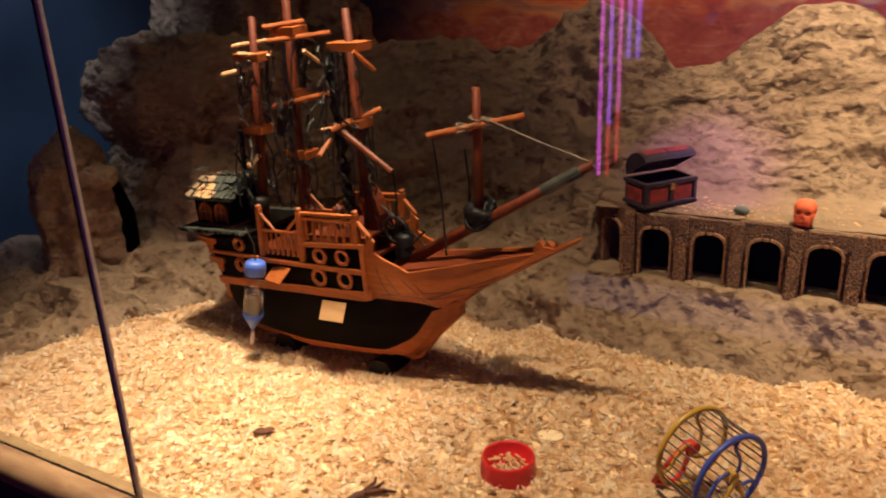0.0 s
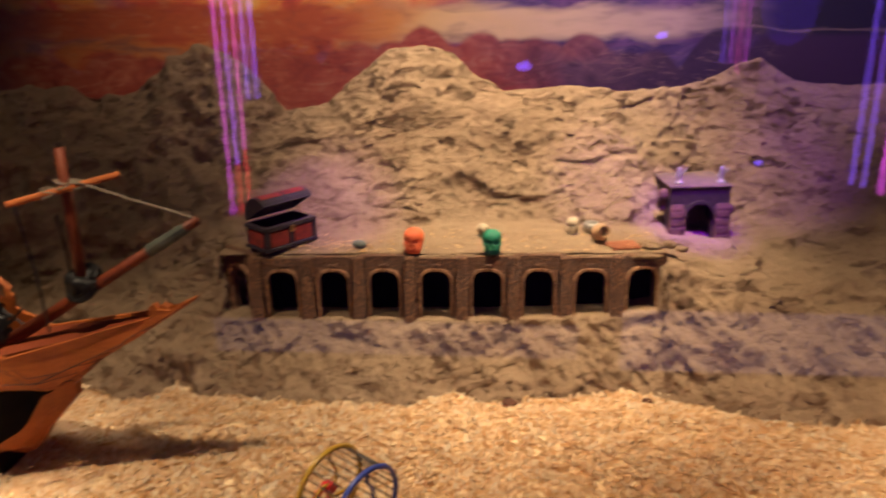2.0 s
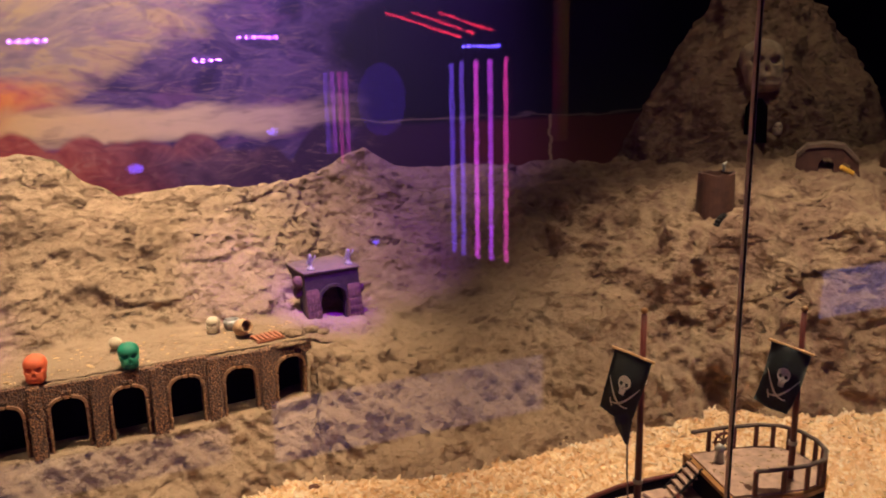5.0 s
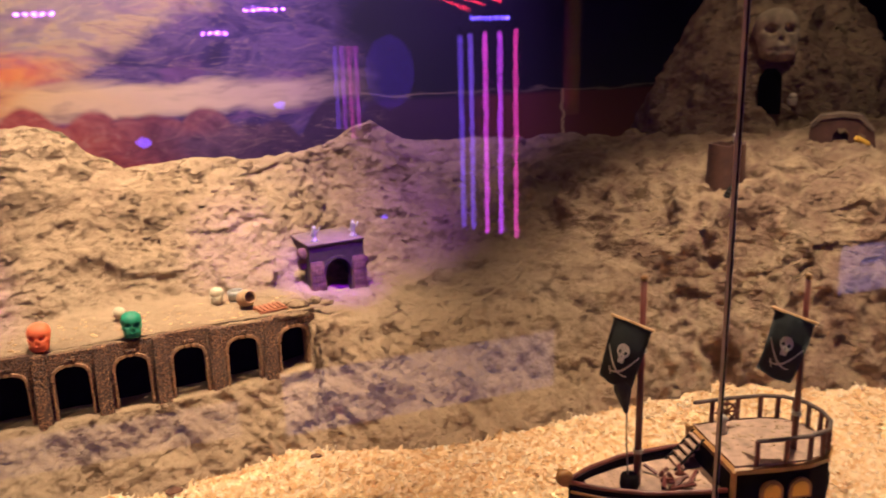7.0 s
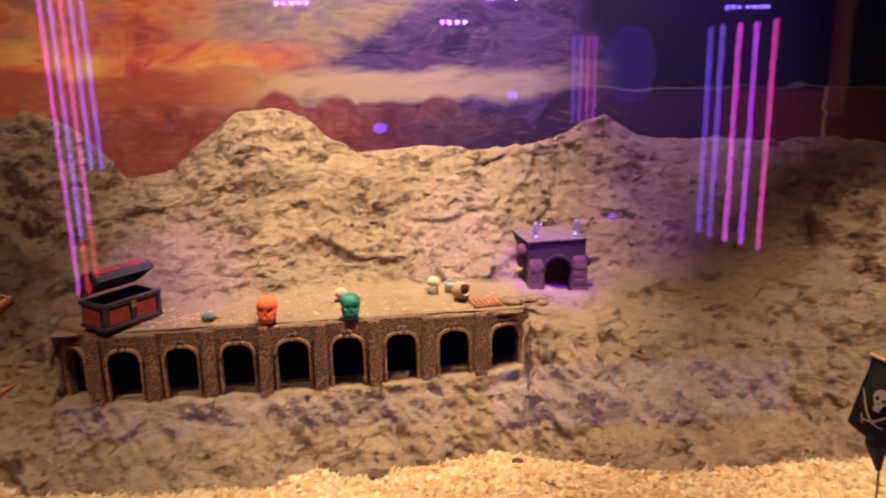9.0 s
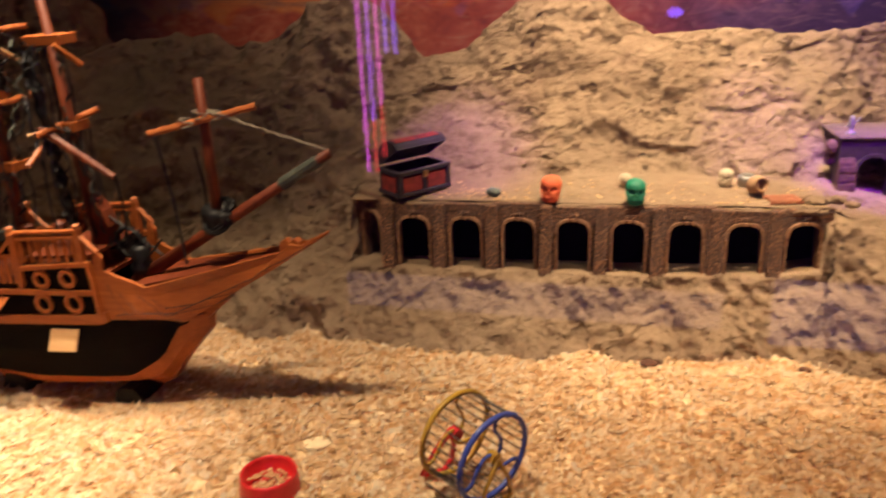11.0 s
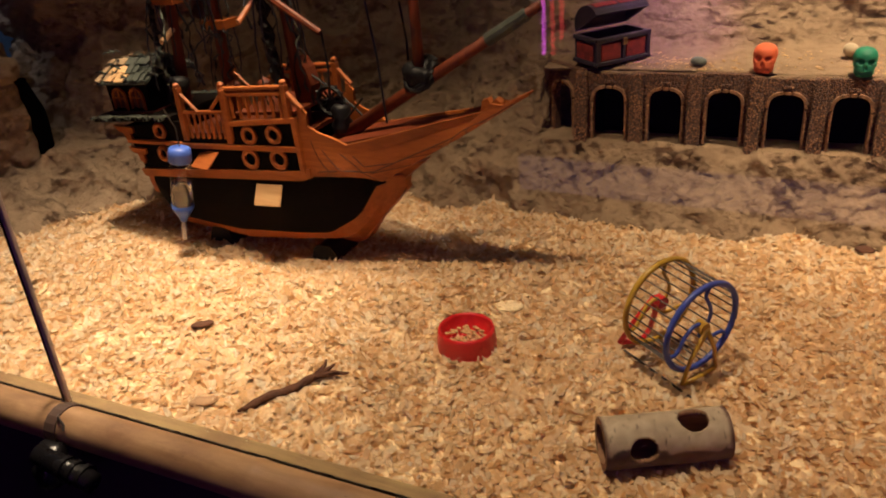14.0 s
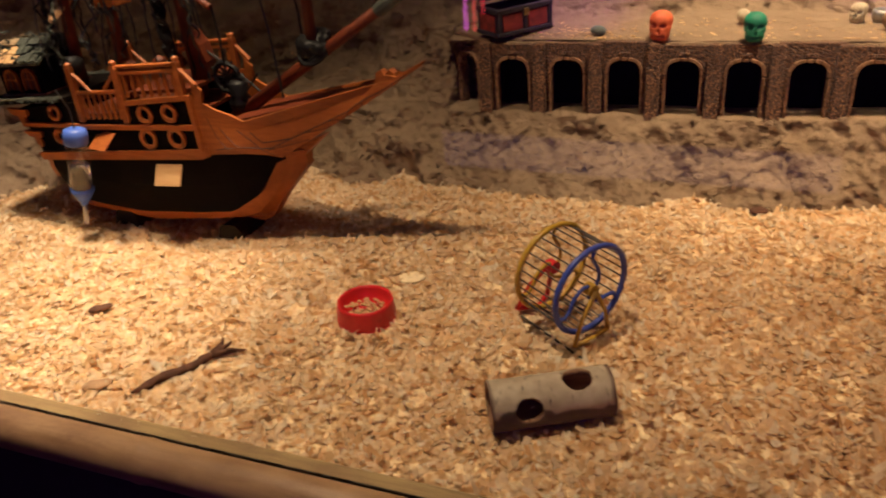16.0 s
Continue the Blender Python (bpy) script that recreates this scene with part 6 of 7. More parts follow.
def build_log():
    a, e = Vector((-0.181, 0.692, 0.028)), Vector((-0.070, 0.750, 0.028))
    d = (e - a).normalized()
    L = (e - a).length + 0.004
    lg = thing("birch_log", tuple((a + e) / 2), "hollow birch log with round holes on the shavings", "log", math.degrees(math.atan2(d.y, d.x)))
    bm = bmesh.new()
    n, seg, R = 96, 112, 0.0272
    holes = ((-0.026, 164, 0.0145), (0.028, 100, 0.0155))
    outer, inner = [], []
    for i in range(n + 1):
        x = -L / 2 + L * i / n
        ro, ri = [], []
        for k in range(seg):
            t = 2 * math.pi * k / seg
            r = R * (1 + 0.03 * noise.noise(Vector((x * 30, math.cos(t) * 1.5, math.sin(t) * 1.5))))
            ro.append(bm.verts.new((x, r * math.cos(t), r * math.sin(t))))
            ri.append(bm.verts.new((x, 0.76 * r * math.cos(t), 0.76 * r * math.sin(t))))
        outer.append(ro)
        inner.append(ri)

    def open_at(i, k):
        x = -L / 2 + L * (i + 0.5) / n
        t = math.degrees(2 * math.pi * (k + 0.5) / seg)
        for hx, ha, hr in holes:
            around = radians((t - ha + 180) % 360 - 180) * R
            if math.hypot(x - hx, around) < hr:
                return True
        return False
    for i in range(n):
        for k in range(seg):
            k2 = (k + 1) % seg
            if open_at(i, k):
                continue
            bm.faces.new((outer[i][k], outer[i + 1][k], outer[i + 1][k2], outer[i][k2]))
            bm.faces.new((inner[i][k], inner[i][k2], inner[i + 1][k2], inner[i + 1][k]))
            for (ni, nk, va, vb) in ((i, (k - 1) % seg, (i, k), (i + 1, k)), (i, k2, (i, k2), (i + 1, k2)), (i - 1, k, (i, k), (i, k2)), (i + 1, k, (i + 1, k), (i + 1, k2))):
                if 0 <= ni < n and open_at(ni, nk):
                    bm.faces.new((outer[va[0]][va[1]], outer[vb[0]][vb[1]], inner[vb[0]][vb[1]], inner[va[0]][va[1]]))
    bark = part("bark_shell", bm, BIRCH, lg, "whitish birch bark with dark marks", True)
    bark.data.materials.append(LOG_INSIDE)
    for f in bark.data.polygons:
        cc = f.center
        if math.hypot(cc.y, cc.z) < R * 0.93:
            f.material_index = 1
    for i in (0, n):
        bm = bmesh.new()
        x = -L / 2 if i == 0 else L / 2
        ring_o = [(x, R * 1.01 * math.cos(t), R * 1.01 * math.sin(t)) for t in (2 * math.pi * k / seg for k in range(seg))]
        ring_i = [(x, R * 0.76 * math.cos(t), R * 0.76 * math.sin(t)) for t in (2 * math.pi * k / seg for k in range(seg))]
        loft(bm, [ring_o, ring_i], True, False)
        loft(bm, [ring_i, [(x * 0.96, y, z) for _, y, z in ring_i]], True, False)
        part("cut_end", bm, LOG_INSIDE, lg, "brown sawn log end")


build_log()


def build_stick():
    bm = bmesh.new()
    a, e = Vector((-0.603, 0.626, 0.006)), Vector((-0.540, 0.722, 0.012))
    pts = [a.lerp(e, k / 10) + Vector((0.003 * math.sin(k * 1.3), 0.002 * math.cos(k), 0.002 * math.sin(k * 0.7))) for k in range(11)]
    tube(bm, pts, [0.002, 0.0042, 0.0062, 0.0050, 0.0066, 0.0054, 0.0064, 0.0050, 0.0062, 0.0046, 0.003], 7)
    for dx, dy, dz in ((0.010, 0.012, 0.008), (0.020, 0.004, 0.004), (-0.004, 0.014, 0.010), (0.030, 0.010, 0.0)):
        tube(bm, [pts[9], pts[10] + Vector((dx, dy, dz)) * 0.6, pts[10] + Vector((dx, dy, dz))], [0.004, 0.0025, 0.0012], 6)
    tagged(part("stick", bm, BARK, smooth=True), "short broken brown stick lying on the shavings", "stick")


build_stick()
for x, y, rz, sx, lab in ((-0.774, 0.772, 40, 0.9, "small piece of brown bark"), (0.066, 1.258, 10, 1.0, "small piece of brown bark by the rock"), (-0.655, 0.630, 30, 1.0, "flat pale brown bark chip near the sill"), (0.30, 1.275, 5, 0.8, "small piece of brown bark by the rock")):
    bm = bmesh.new()
    ball(bm, (0, 0, 0.003), (0.015 * sx, 0.010 * sx, 0.004), 3, 0.006, 90.0, x)
    solid("bark_piece", bm, BARK if y > 0.7 else POT_CLAY, (x, y, 0.004), lab, "bark", rz, smooth=True)
bm = bmesh.new()
ball(bm, (0, 0, 0.004), (0.022, 0.016, 0.003), 2, 0.003, 40.0)
solid("wood_chip", bm, SHAVING_BED, (-0.380, 0.947, 0.004), "large flat pale wood chip", "wood chip", 20, smooth=True)


# ---- clamp on the rail ----
def build_clamp():
    c = thing("rail_clamp", (-0.728, 0.502, -0.006), "black clamp with a ribbed barrel strapped to the bamboo rail", "clamp")
    bm = bmesh.new()
    secs = []
    for j in range(9):
        a = radians(38 + 20 * j)
        y, z = 0.036 + math.cos(a) * 0.0245, 0.011 + math.sin(a) * 0.0245
        ny, nz = math.cos(a) * 0.002, math.sin(a) * 0.002
        secs.append([(-0.066, y, z), (-0.049, y, z), (-0.049, y + ny, z + nz), (-0.066, y + ny, z + nz)])
    loft(bm, secs)
    part("strap", bm, STRAP, c, "wide dark brown strap over the rail")
    bm = bmesh.new()
    box(bm, (-0.050, 0.000, -0.012), (0.034, 0.026, 0.050), (0, 6, 12), bevel=0.006)
    ball(bm, (-0.058, -0.006, -0.030), (0.022, 0.014, 0.020), 2, 0.003, 60.0)
    part("jaw", bm, RUBBER, c, "", True)
    bm = bmesh.new()
    rod(bm, (-0.058, -0.008, 0.004), (0.026, -0.012, -0.010), 0.0125, seg=20)
    part("barrel", bm, RUBBER, c, "black barrel", True)
    for k in range(3):
        bm = bmesh.new()
        rod(bm, (-0.018 + 0.014 * k, -0.010, -0.002 - 0.0022 * k), (-0.012 + 0.014 * k, -0.0102, -0.003 - 0.0022 * k), 0.0145, seg=20)
        part("ring", bm, RUBBER, c)
    bm = bmesh.new()
    tube(bm, [(-0.052, 0.026, 0.034), (-0.044, 0.020, 0.038), (-0.036, 0.018, 0.030), (-0.034, 0.014, 0.026)], 0.0016, 6)
    part("wire_end", bm, WIRE, c)


build_clamp()


# ---- the small pirate ship ----
def build_pirate():
    """A painted resin pirate ship: low waist with the prow to -x, a high stern deck to +x."""
    ang = -12.0
    sh = thing("pirate_ship", (0.60, 0.935, 0.0), "small dark painted resin pirate ship with two flag masts", "model ship", ang)
    L = 0.38

    def hb(s):
        return float(np.interp(s, (0.0, 0.04, 0.10, 0.18, 0.30, 0.36, 0.38), (0.004, 0.030, 0.054, 0.066, 0.069, 0.056, 0.046)))
    bm = bmesh.new()
    secs = []
    for i in range(25):
        s = L * i / 24
        b, top = hb(s), 0.072
        ring = [(0.5 * b, -0.02), (0.86 * b, 0.02), (b, 0.05), (b, top)]
        secs.append([(s, -y, z) for y, z in ring] + [(s, -b * 0.9, 0.058)] + [(s, b * 0.9, 0.058)] + [(s, y, z) for y, z in ring[::-1]])
    loft(bm, secs)
    hull = part("hull", bm, BLACK_WOOD, sh, "dark painted hull")
    for sgn in (-1, 1):
        bm = bmesh.new()
        tube(bm, [(L * i / 20, sgn * hb(L * i / 20), 0.074) for i in range(12)], 0.0035, 6)
        part("gunwale", bm, DARK_RED, sh, "dark red gunwale", True)
        bm = bmesh.new()
        tube(bm, [(0.0 + L * i / 20, sgn * (hb(L * i / 20) + 0.002), 0.060) for i in range(12)], 0.0025, 6)
        part("moulding", bm, GOLD, sh, "old gold moulding", True)
    bm = bmesh.new()
    lathe(bm, [(0.004, -0.006), (0.011, -0.006), (0.013, 0.0), (0.011, 0.006), (0.004, 0.006)], 16, pose(-0.008, 0, 0.080, 90, 0, 0))
    part("prow_scroll", bm, GOLD, sh, "gilt scroll at the prow", True)
    bm = bmesh.new()
    secs = []
    for i in range(13):
        s = 0.03 + 0.19 * i / 12
        b = hb(s) * 0.88
        secs.append([(s, -b, 0.056), (s, b, 0.056), (s, b, 0.060), (s, -b, 0.060)])
    loft(bm, secs)
    part("waist_deck", bm, DECK, sh, "dusty brown lower deck")
    # stern castle: a rounded tall block
    plan = [(0.215, -0.068), (0.28, -0.072), (0.332, -0.070), (0.366, -0.059), (0.387, -0.033), (0.393, 0.0), (0.387, 0.033), (0.366, 0.059), (0.332, 0.070), (0.28, 0.072), (0.215, 0.068)]
    bm = bmesh.new()
    loft(bm, [[(x, y, z) for x, y in plan] for z in (-0.02, 0.100)])
    cast = part("stern_castle", bm, BLACK_WOOD, sh, "dark stern castle")
    bm = bmesh.new()
    loft(bm, [[(0.30 + (x - 0.30) * k, y * k, z) for x, y in plan] for k, z in ((1.02, 0.097), (1.03, 0.104), (0.96, 0.106))])
    part("deck_edge", bm, GOLD, cast, "brown-gold deck edge")
    bm = bmesh.new()
    loft(bm, [[(0.30 + (x - 0.30) * 0.955, y * 0.955, z) for x, y in plan] for z in (0.103, 0.109)])
    part("stern_deck", bm, DECK, cast, "dusty pinkish stern deck")
    bm = bmesh.new()
    for y in (-0.072, 0.072):
        box(bm, (0.214, y, 0.05), (0.006, 0.008, 0.11), bevel=0.001)
    part("corner_post", bm, GOLD, cast)
    for x, y, a in ((0.272, -0.073, 0), (0.316, -0.072, 0), (0.255, 0.072, 180), (0.31, 0.072, 180)):
        bm = bmesh.new()
        o = [(-0.017, -0.014), (-0.017, 0.0), *[(-px, pz) for px, pz in arc(0, 0.0, 0.017, 0, 180, 8)], (0.017, -0.014)]
        slab(bm, o, -0.003, 0.003)
        w = part("arched_window", bm, GOLD, cast, "gold arched stern window")
        w.matrix_basis = pose(x, y, 0.068, 0, 0, a)
        bm = bmesh.new()
        slab(bm, [(px * 0.72, pz * 0.72) for px, pz in o], -0.0045, 0.001)
        part("shutter", bm, YELLOW, w, "yellow painted shutter")
    # railing round the stern deck
    line = []
    for (x0, y0), (x1, y1) in zip(plan, plan[1:]):
        for f in (0.0, 0.25, 0.5, 0.75):
            line.append(((x0 + (x1 - x0) * f - 0.30) * 0.96 + 0.30, (y0 + (y1 - y0) * f) * 0.96))
    line.append(((plan[-1][0] - 0.30) * 0.96 + 0.30, plan[-1][1] * 0.96))
    line = line[2:]
    bm = bmesh.new()
    tube(bm, [(x, y, 0.145) for x, y in line], 0.0032, 6)
    part("stern_rail", bm, DUSTY, sh, "dusty dark curved stern rail", True)
    for x, y in line[::3]:
        bm = bmesh.new()
        box(bm, (x, y, 0.126), (0.006, 0.006, 0.038), bevel=0.001)
        part("rail_post", bm, DARK_RED, sh)
    for k in range(5):
        bm = bmesh.new()
        box(bm, (0.212 - 0.008 * k, 0.038, 0.100 - 0.009 * k), (0.010, 0.036, 0.004), bevel=0.0006)
        part("ladder_step", bm, DECK, sh)
    bm = bmesh.new()
    for y in (0.021, 0.055):
        rod(bm, (0.216, y, 0.106), (0.170, y, 0.058), 0.0022, seg=6)
    part("ladder_side", bm, BLACK, sh)
    # masts, yards and flags
    for k, (s, y, zb, zt, r, zf) in enumerate(((0.100, -0.006, 0.055, 0.372, 0.0055, 0.315), (0.326, -0.034, 0.105, 0.366, 0.0050, 0.317))):
        bm = bmesh.new()
        rod(bm, (s, y, zb), (s, y, zt), r, r * 0.75, 10)
        m = part("mast", bm, DARK_RED, sh, "dark red-brown mast", True)
        bm = bmesh.new()
        ball(bm, (s, y, zt + 0.003), (0.005, 0.005, 0.005), 2)
        part("mast_cap", bm, GOLD, m, "gilt mast cap", True)
        for zc in (zb + 0.060, zf - 0.045):
            bm = bmesh.new()
            rod(bm, (s, y, zc - 0.003), (s, y, zc + 0.003), r + 0.0016, seg=10)
            part("mast_band", bm, SILVER, m)
        d = Vector((0.80, -0.60, 0)).normalized()
        e = Vector((s - 0.018 - 0.003 * k, y - 0.008, zf))
        bm = bmesh.new()
        rod(bm, e - d * 0.030 + Vector((0, 0, 0.008)), e + d * 0.030 - Vector((0, 0, 0.008)), 0.0022, seg=8)
        part("yard", bm, PALE_WOOD, m, "pale thin yard")
        nrm = Vector((-0.60, -0.80, 0))
        bm = bmesh.new()
        rows = []
        for j in range(13):
            f = j / 12
            row = []
            for i in range(9):
                g = i / 8 - 0.5
                p = e + d * (0.052 * g * (1 - 0.12 * f)) + Vector((-0.012 * f * f, 0, -0.092 * f - 0.016 * g)) + nrm * (0.016 * math.sin(math.pi * f) + 0.004 * math.cos(6 * g)) - d * 0.012 * f
                row.append(bm.verts.new(p))
            rows.append(row)
        for j in range(12):
            for i in range(8):
                bm.faces.new((rows[j][i], rows[j][i + 1], rows[j + 1][i + 1], rows[j + 1][i]))
        bmesh.ops.solidify(bm, geom=bm.faces[:], thickness=0.0012)
        fl = part("flag", bm, CLOTH, m, "black bellied pirate flag", True)

        def on_flag(g, f, lift):
            return e + d * (0.052 * g * (1 - 0.12 * f)) + Vector((-0.012 * f * f, 0, -0.092 * f - 0.016 * g)) + nrm * (0.016 * math.sin(math.pi * f) + 0.004 * math.cos(6 * g) + lift) - d * 0.012 * f

        def patch(bm, pts, lift):
            vs = [bm.verts.new(on_flag(g, f, lift)) for g, f in pts]
            bm.faces.new(vs)
        bm = bmesh.new()
        cx, cy = 0.0, 0.38
        patch(bm, [(cx + 0.17 * math.cos(a), cy + 0.105 * math.sin(a)) for a in (2 * math.pi * q / 16 for q in range(16))], 0.0020)
        patch(bm, [(cx - 0.09, cy + 0.08), (cx + 0.09, cy + 0.08), (cx + 0.07, cy + 0.18), (cx - 0.07, cy + 0.18)], 0.0021)
        for sg in (-1, 1):
            blade = []
            for q in (j / 12 for j in range(13)):
                g = cx - sg * (0.43 - 0.70 * q)
                f = cy + 0.02 + 0.36 * q + 0.10 * math.sin(math.pi * q)
                blade.append((g, f, 0.006 + 0.020 * math.sin(math.pi * min(1, q + 0.1))))
            for (g0, f0, w0), (g1, f1, w1) in zip(blade, blade[1:]):
                patch(bm, [(g0, f0 - w0), (g1, f1 - w1), (g1, f1 + w1), (g0, f0 + w0)], 0.0026)
            g, f, _ = blade[-2]
            patch(bm, [(g - 0.07, f + 0.035 * sg - 0.02), (g - 0.04, f + 0.03 * sg - 0.04), (g + 0.07, f - 0.035 * sg + 0.02), (g + 0.04, f - 0.03 * sg + 0.04)], 0.0028)
        part("emblem", bm, WHITE_INK, fl, "white skull and crossed swords print")
        bm = bmesh.new()
        for sg in (-1, 1):
            patch(bm, [(cx + sg * 0.075 + 0.045 * math.cos(a), cy + 0.015 + 0.030 * math.sin(a)) for a in (2 * math.pi * q / 10 for q in range(10))], 0.0030)
        patch(bm, [(cx, cy + 0.05), (cx + 0.02, cy + 0.085), (cx - 0.02, cy + 0.085)], 0.0030)
        part("emblem_hollow", bm, CLOTH, fl)
    bm = bmesh.new()
    tube(bm, [(0.075, -0.006, 0.262), (0.072, -0.010, 0.215), (0.078, -0.012, 0.18)], [0.010, 0.013, 0.003], 8)
    part("furled_cloth", bm, CLOTH, sh, "black furled rag")
    bm = bmesh.new()
    tube(bm, [(0.078, -0.012, 0.20), (0.080, -0.012, 0.13), (0.084, -0.012, 0.072)], 0.0013, 5)
    part("rope", bm, CORD, sh, "pale thin rope")
    bm = bmesh.new()
    lathe(bm, [(0.012, 0.0), (0.014, 0.008), (0.013, 0.022), (0.010, 0.024)], 16, pose(0.086, -0.012, 0.058))
    part("barrel", bm, BLACK_WOOD, sh, "dark small barrel", True)
    bm = bmesh.new()
    rng = random.Random(21)
    for _ in range(16):
        s = rng.uniform(0.13, 0.185)
        y = rng.uniform(-0.035, 0.02)
        rod(bm, (s, y, 0.064), (s + rng.uniform(-0.02, 0.02), y + rng.uniform(-0.02, 0.02), 0.072), 0.003, seg=6)
    part("deck_timbers", bm, DARK_RED, sh, "heap of dark red timbers")
    bm = bmesh.new()
    for _ in range(90):
        s, y = rng.uniform(0.225, 0.37), rng.uniform(-0.05, 0.05)
        ball(bm, (s, y, 0.1095), (rng.uniform(0.001, 0.004), rng.uniform(0.001, 0.003), 0.001), 1)
    for _ in range(70):
        s = rng.uniform(0.05, 0.20)
        ball(bm, (s, rng.uniform(-0.7, 0.7) * hb(s), 0.0605), (rng.uniform(0.001, 0.004), rng.uniform(0.001, 0.003), 0.001), 1)
    part("deck_crumbs", bm, PALE_GREY_WOOD, sh, "crumbs and dirt strewn on the decks")
    bm = bmesh.new()
    lathe(bm, [(0.008, 0.0), (0.007, 0.012), (0.005, 0.020), (0.009, 0.026), (0.003, 0.032)], 10, pose(0.248, 0.03, 0.107))
    part("binnacle", bm, SILVER, sh, "grey binnacle", True)
    bm = bmesh.new()
    tube(bm, [(0.262 + 0.014 * math.cos(t), 0.045, 0.135 + 0.014 * math.sin(t)) for t in (2 * math.pi * k / 14 for k in range(14))], 0.0024, 6, True)
    for k in range(4):
        a = math.pi * k / 4
        rod(bm, (0.262 - 0.019 * math.cos(a), 0.045, 0.135 - 0.019 * math.sin(a)), (0.262 + 0.019 * math.cos(a), 0.045, 0.135 + 0.019 * math.sin(a)), 0.0017, seg=5)
    part("ship_wheel", bm, DARK_RED, sh, "dark red ship wheel")


build_pirate()


# ---- lit tubes and fittings across the hall, seen mirrored in the panes ----
def tube_lights():
    rows = ((-0.97, ((0.915, 0.175, 0.700, (0.26, 0.10, 1.0)), (0.945, 0.165, 0.705, (0.32, 0.12, 1.0)), (0.988, 0.149, 0.707, (1.0, 0.08, 0.85)), (1.032, 0.139, 0.709, (0.75, 0.08, 1.0)), (1.080, 0.124, 0.714, (1.0, 0.06, 0.48)))),
            (-1.37, ((-0.842, -0.05, 0.95, (1.0, 0.12, 0.80)), (-0.813, 0.12, 0.95, (0.60, 0.14, 1.0)), (-0.784, 0.17, 0.95, (1.0, 0.12, 0.60)), (-0.757, 0.33, 0.95, (0.40, 0.16, 1.0)), (-0.728, 0.33, 0.95, (0.34, 0.14, 1.0)), (0.665, 0.43, 0.68, (0.30, 0.10, 1.0)), (0.687, 0.43, 0.68, (0.7, 0.10, 1.0)), (0.709, 0.40, 0.68, (1.0, 0.08, 0.55)), (0.730, 0.43, 0.68, (0.8, 0.08, 0.8)))))
    for y, tubes in rows:
        for x, low, z1, col in tubes:
            t = thing("light_tube", (x, y, 0), "thin upright glowing magenta and violet light tube", "light tube", group="light tubes across the hall")
            bm = bmesh.new()
            rod(bm, (0, 0, low), (0, 0, z1), 0.0062, seg=10)
            part("lit_tube", bm, m_emit("tube_glow", col, (4.0 if x < 0.95 else 5.6) if y > -1 else 5.0 if x < 0 else 2.2), t)
            if x in (-0.813, -0.784):
                bm = bmesh.new()
                rod(bm, (0, 0, low - 0.17), (0, 0, low), 0.0062, seg=10)
                part("lit_tube_end", bm, m_emit("tube_glow_red", (1.0, 0.05, 0.06), 4.0), t, "glowing red lower end")
            bm = bmesh.new()
            rod(bm, (0, 0, z1), (0, 0, z1 + 0.03), 0.008, seg=10)
            rod(bm, (0, 0, z1 + 0.03), (0, 0, 2.0), 0.0015, seg=6)
            part("hanger", bm, RUBBER, t)


tube_lights()
LED_VIOLET = m_emit("led_violet", (0.55, 0.10, 1.0), 110.0)
LED_BLUE = m_emit("led_blue", (0.16, 0.08, 1.0), 60.0)
LED_RED = m_emit("led_red", (1.0, 0.03, 0.06), 11.0)
for x, z, n, led, hue in ((-0.11, 0.772, 5, LED_VIOLET, "violet"), (0.275, 0.722, 4, LED_VIOLET, "violet"), (0.40, 0.775, 6, LED_VIOLET, "violet"), (1.005, 0.745, 7, LED_BLUE, "blue")):
    bar = thing("led_bar", (x, -0.97, z), "row of small %s led lamps on a bar" % hue, "led bar", group="led bars")
    bm = bmesh.new()
    box(bm, (0, -0.012, 0), (0.021 * n, 0.016, 0.020), bevel=0.002)
    rod(bm, (0, -0.012, 0), (0, -0.012, 2.0 - z), 0.003, seg=6)
    part("housing", bm, RUBBER, bar)
    for k in range(n):
        bm = bmesh.new()
        ball(bm, ((k - (n - 1) / 2) * 0.018, -0.002, 0), (0.0055, 0.004, 0.005), 1)
        part("lamp", bm, led, bar, hue + " led")
for x, z, r in ((0.087, 0.472, 0.012), (0.681, 0.229, 0.007), (0.419, 0.544, 0.009)):
    dot = thing("blue_lamp", (x, -0.97, z), "small round blue lamp hanging across the hall", "lamp", group="blue lamps")
    bm = bmesh.new()
    ball(bm, (0, 0.003, 0), (1.6 * r, 0.004, r), 2)
    part("bulb", bm, m_emit("blue_bulb", (0.20, 0.10, 1.0), 9.0), dot, "glowing blue bulb", True)
    bm = bmesh.new()
    lathe(bm, [(0.6 * r, 0.0), (1.2 * r, 0.004), (1.2 * r, 0.010), (0.5 * r, 0.014)], 14, pose(0, -0.001, 0, 90, 0, 0))
    rod(bm, (0, -0.008, 0), (0, -0.008, 2.0 - z), 0.002, seg=6)
    part("holder", bm, RUBBER, dot)
# Post placed and cut to fit the mirrored stripe in the camera's view.
bm = bmesh.new()
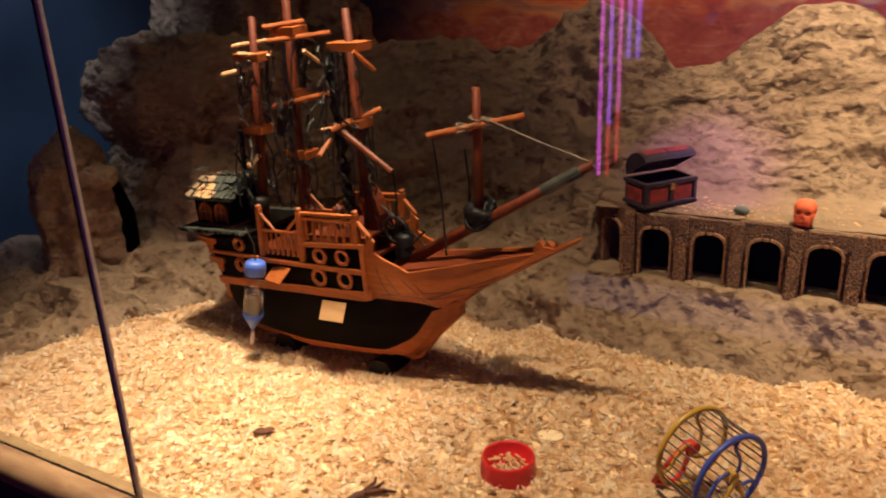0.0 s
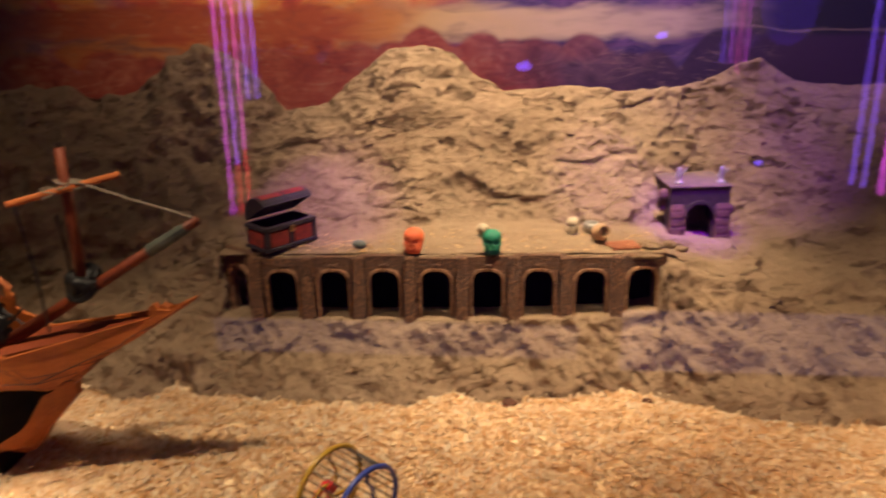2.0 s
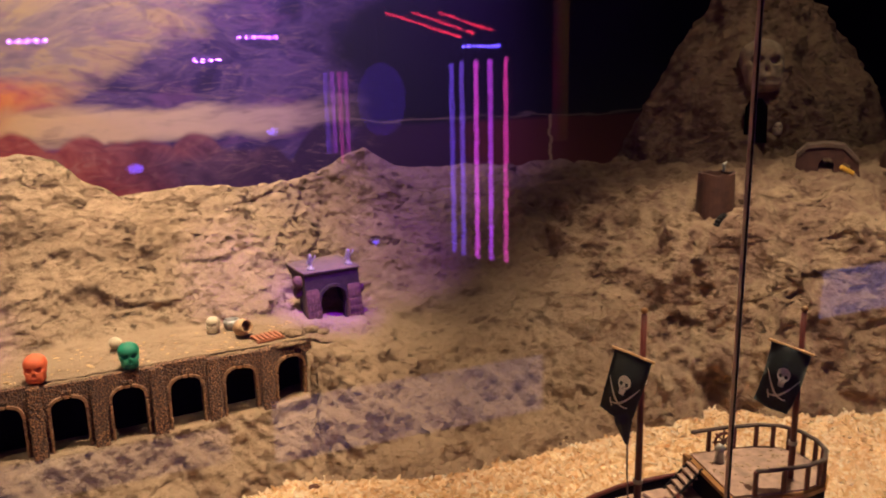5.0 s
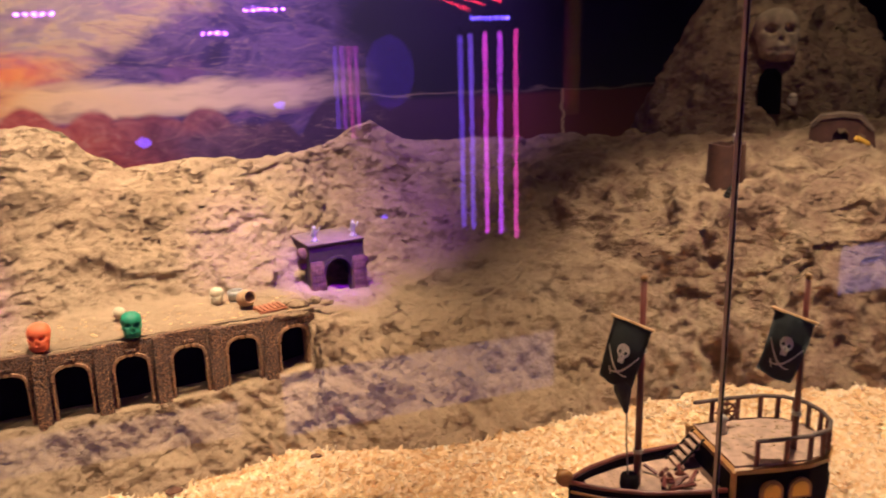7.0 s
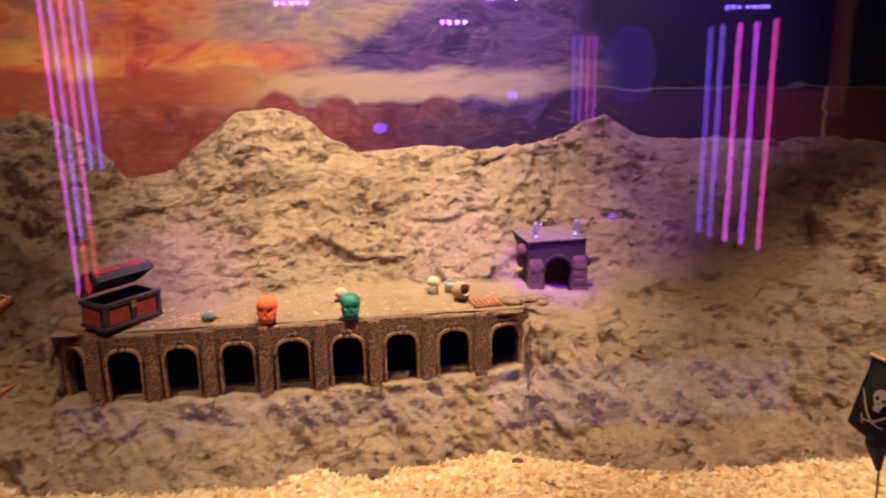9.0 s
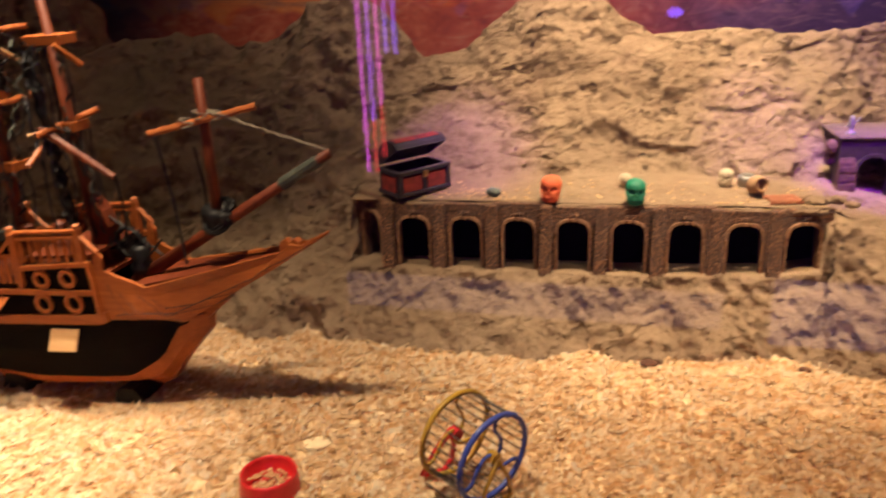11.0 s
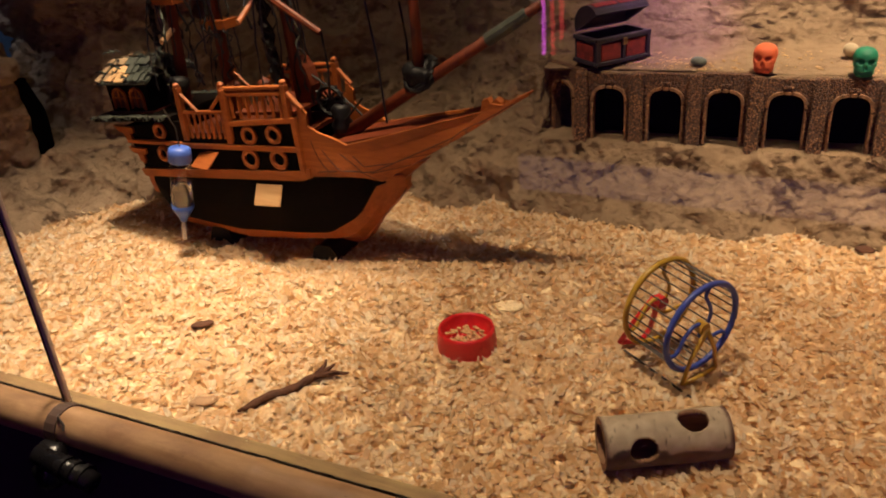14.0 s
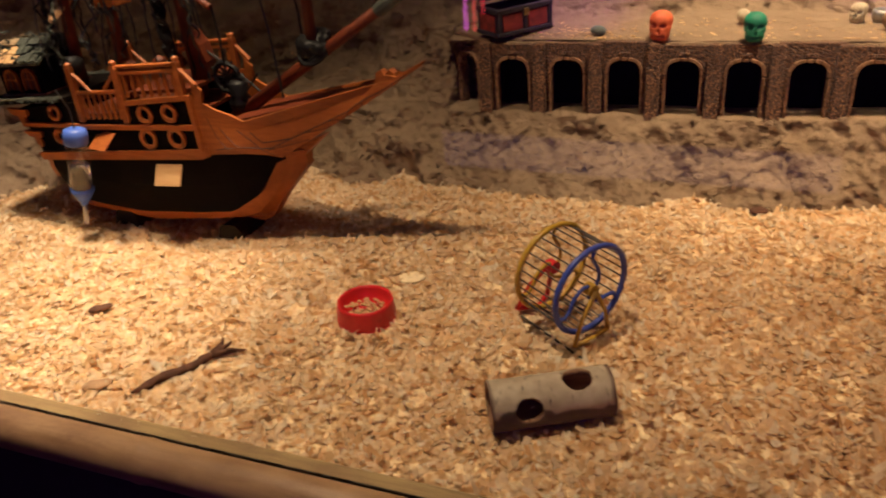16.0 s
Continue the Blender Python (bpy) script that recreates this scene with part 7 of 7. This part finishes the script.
box(bm, (0, 0, 0.765), (0.036, 0.036, 1.53), bevel=0.003)
solid("hall_post", bm, PALE_WOOD, (1.270, -0.995, 0.470), "pale wooden post placed to mirror as a brown stripe in the glass", "post")
# Added glowing disc, stretched upright to fit the mirrored patch in the camera's view.
disc = thing("glow_disc", (0.716, -0.975, 0.612), "dim glowing violet disc added for a patch mirrored in the glass", "lamp")
bm = bmesh.new()
lathe(bm, [(0.055, -0.004), (0.066, -0.003), (0.067, 0.0), (0.066, 0.003), (0.03, 0.008)], 32, pose(0, 0, 0, -90, 0, 0) @ Matrix.Diagonal((1.0, 1.42, 1.0, 1)))
part("lens", bm, m_emit("round_violet_glow", (0.22, 0.06, 1.0), 0.7), disc, "dim glowing violet face", True)
bm = bmesh.new()
rod(bm, (0, -0.012, 0.05), (0, -0.012, 1.388), 0.004, seg=6)
part("hanger", bm, RUBBER, disc)
for a, e in (((0.770, 0.822), (0.946, 0.768)), ((0.845, 0.822), (0.985, 0.779)), ((0.922, 0.822), (1.037, 0.786))):
    strip = thing("led_strip", (a[0], -0.97, a[1]), "thin slanting red led strip across the hall", "led strip", group="red led strips")
    bm = bmesh.new()
    rod(bm, (-0.04, 0, 0.012), (e[0] - a[0], 0, e[1] - a[1]), 0.0026, seg=8)
    part("lit_strip", bm, LED_RED, strip)
    bm = bmesh.new()
    rod(bm, (-0.04, -0.006, 0.014), (e[0] - a[0], -0.006, e[1] - a[1] + 0.002), 0.005, seg=8)
    rod(bm, (-0.02, -0.006, 0.008), (-0.02, -0.006, 2.0 - a[1]), 0.003, seg=6)
    part("channel", bm, RUBBER, strip, "dark mounting channel")
# Unseen glowing sheets added to give the bluish bands mirrored in the pane.
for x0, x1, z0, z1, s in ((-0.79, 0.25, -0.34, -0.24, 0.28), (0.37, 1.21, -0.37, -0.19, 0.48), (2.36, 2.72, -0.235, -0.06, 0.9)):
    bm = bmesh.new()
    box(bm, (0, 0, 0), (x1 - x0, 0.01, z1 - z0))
    solid("glow_panel", bm, m_emit("panel_glow", (0.42, 0.40, 1.0), s), ((x0 + x1) / 2, -0.98, (z0 + z1) / 2), "faintly glowing bluish sheet added for a band mirrored in the glass", "light panel", group="backlit panels")

build_shavings(225000)
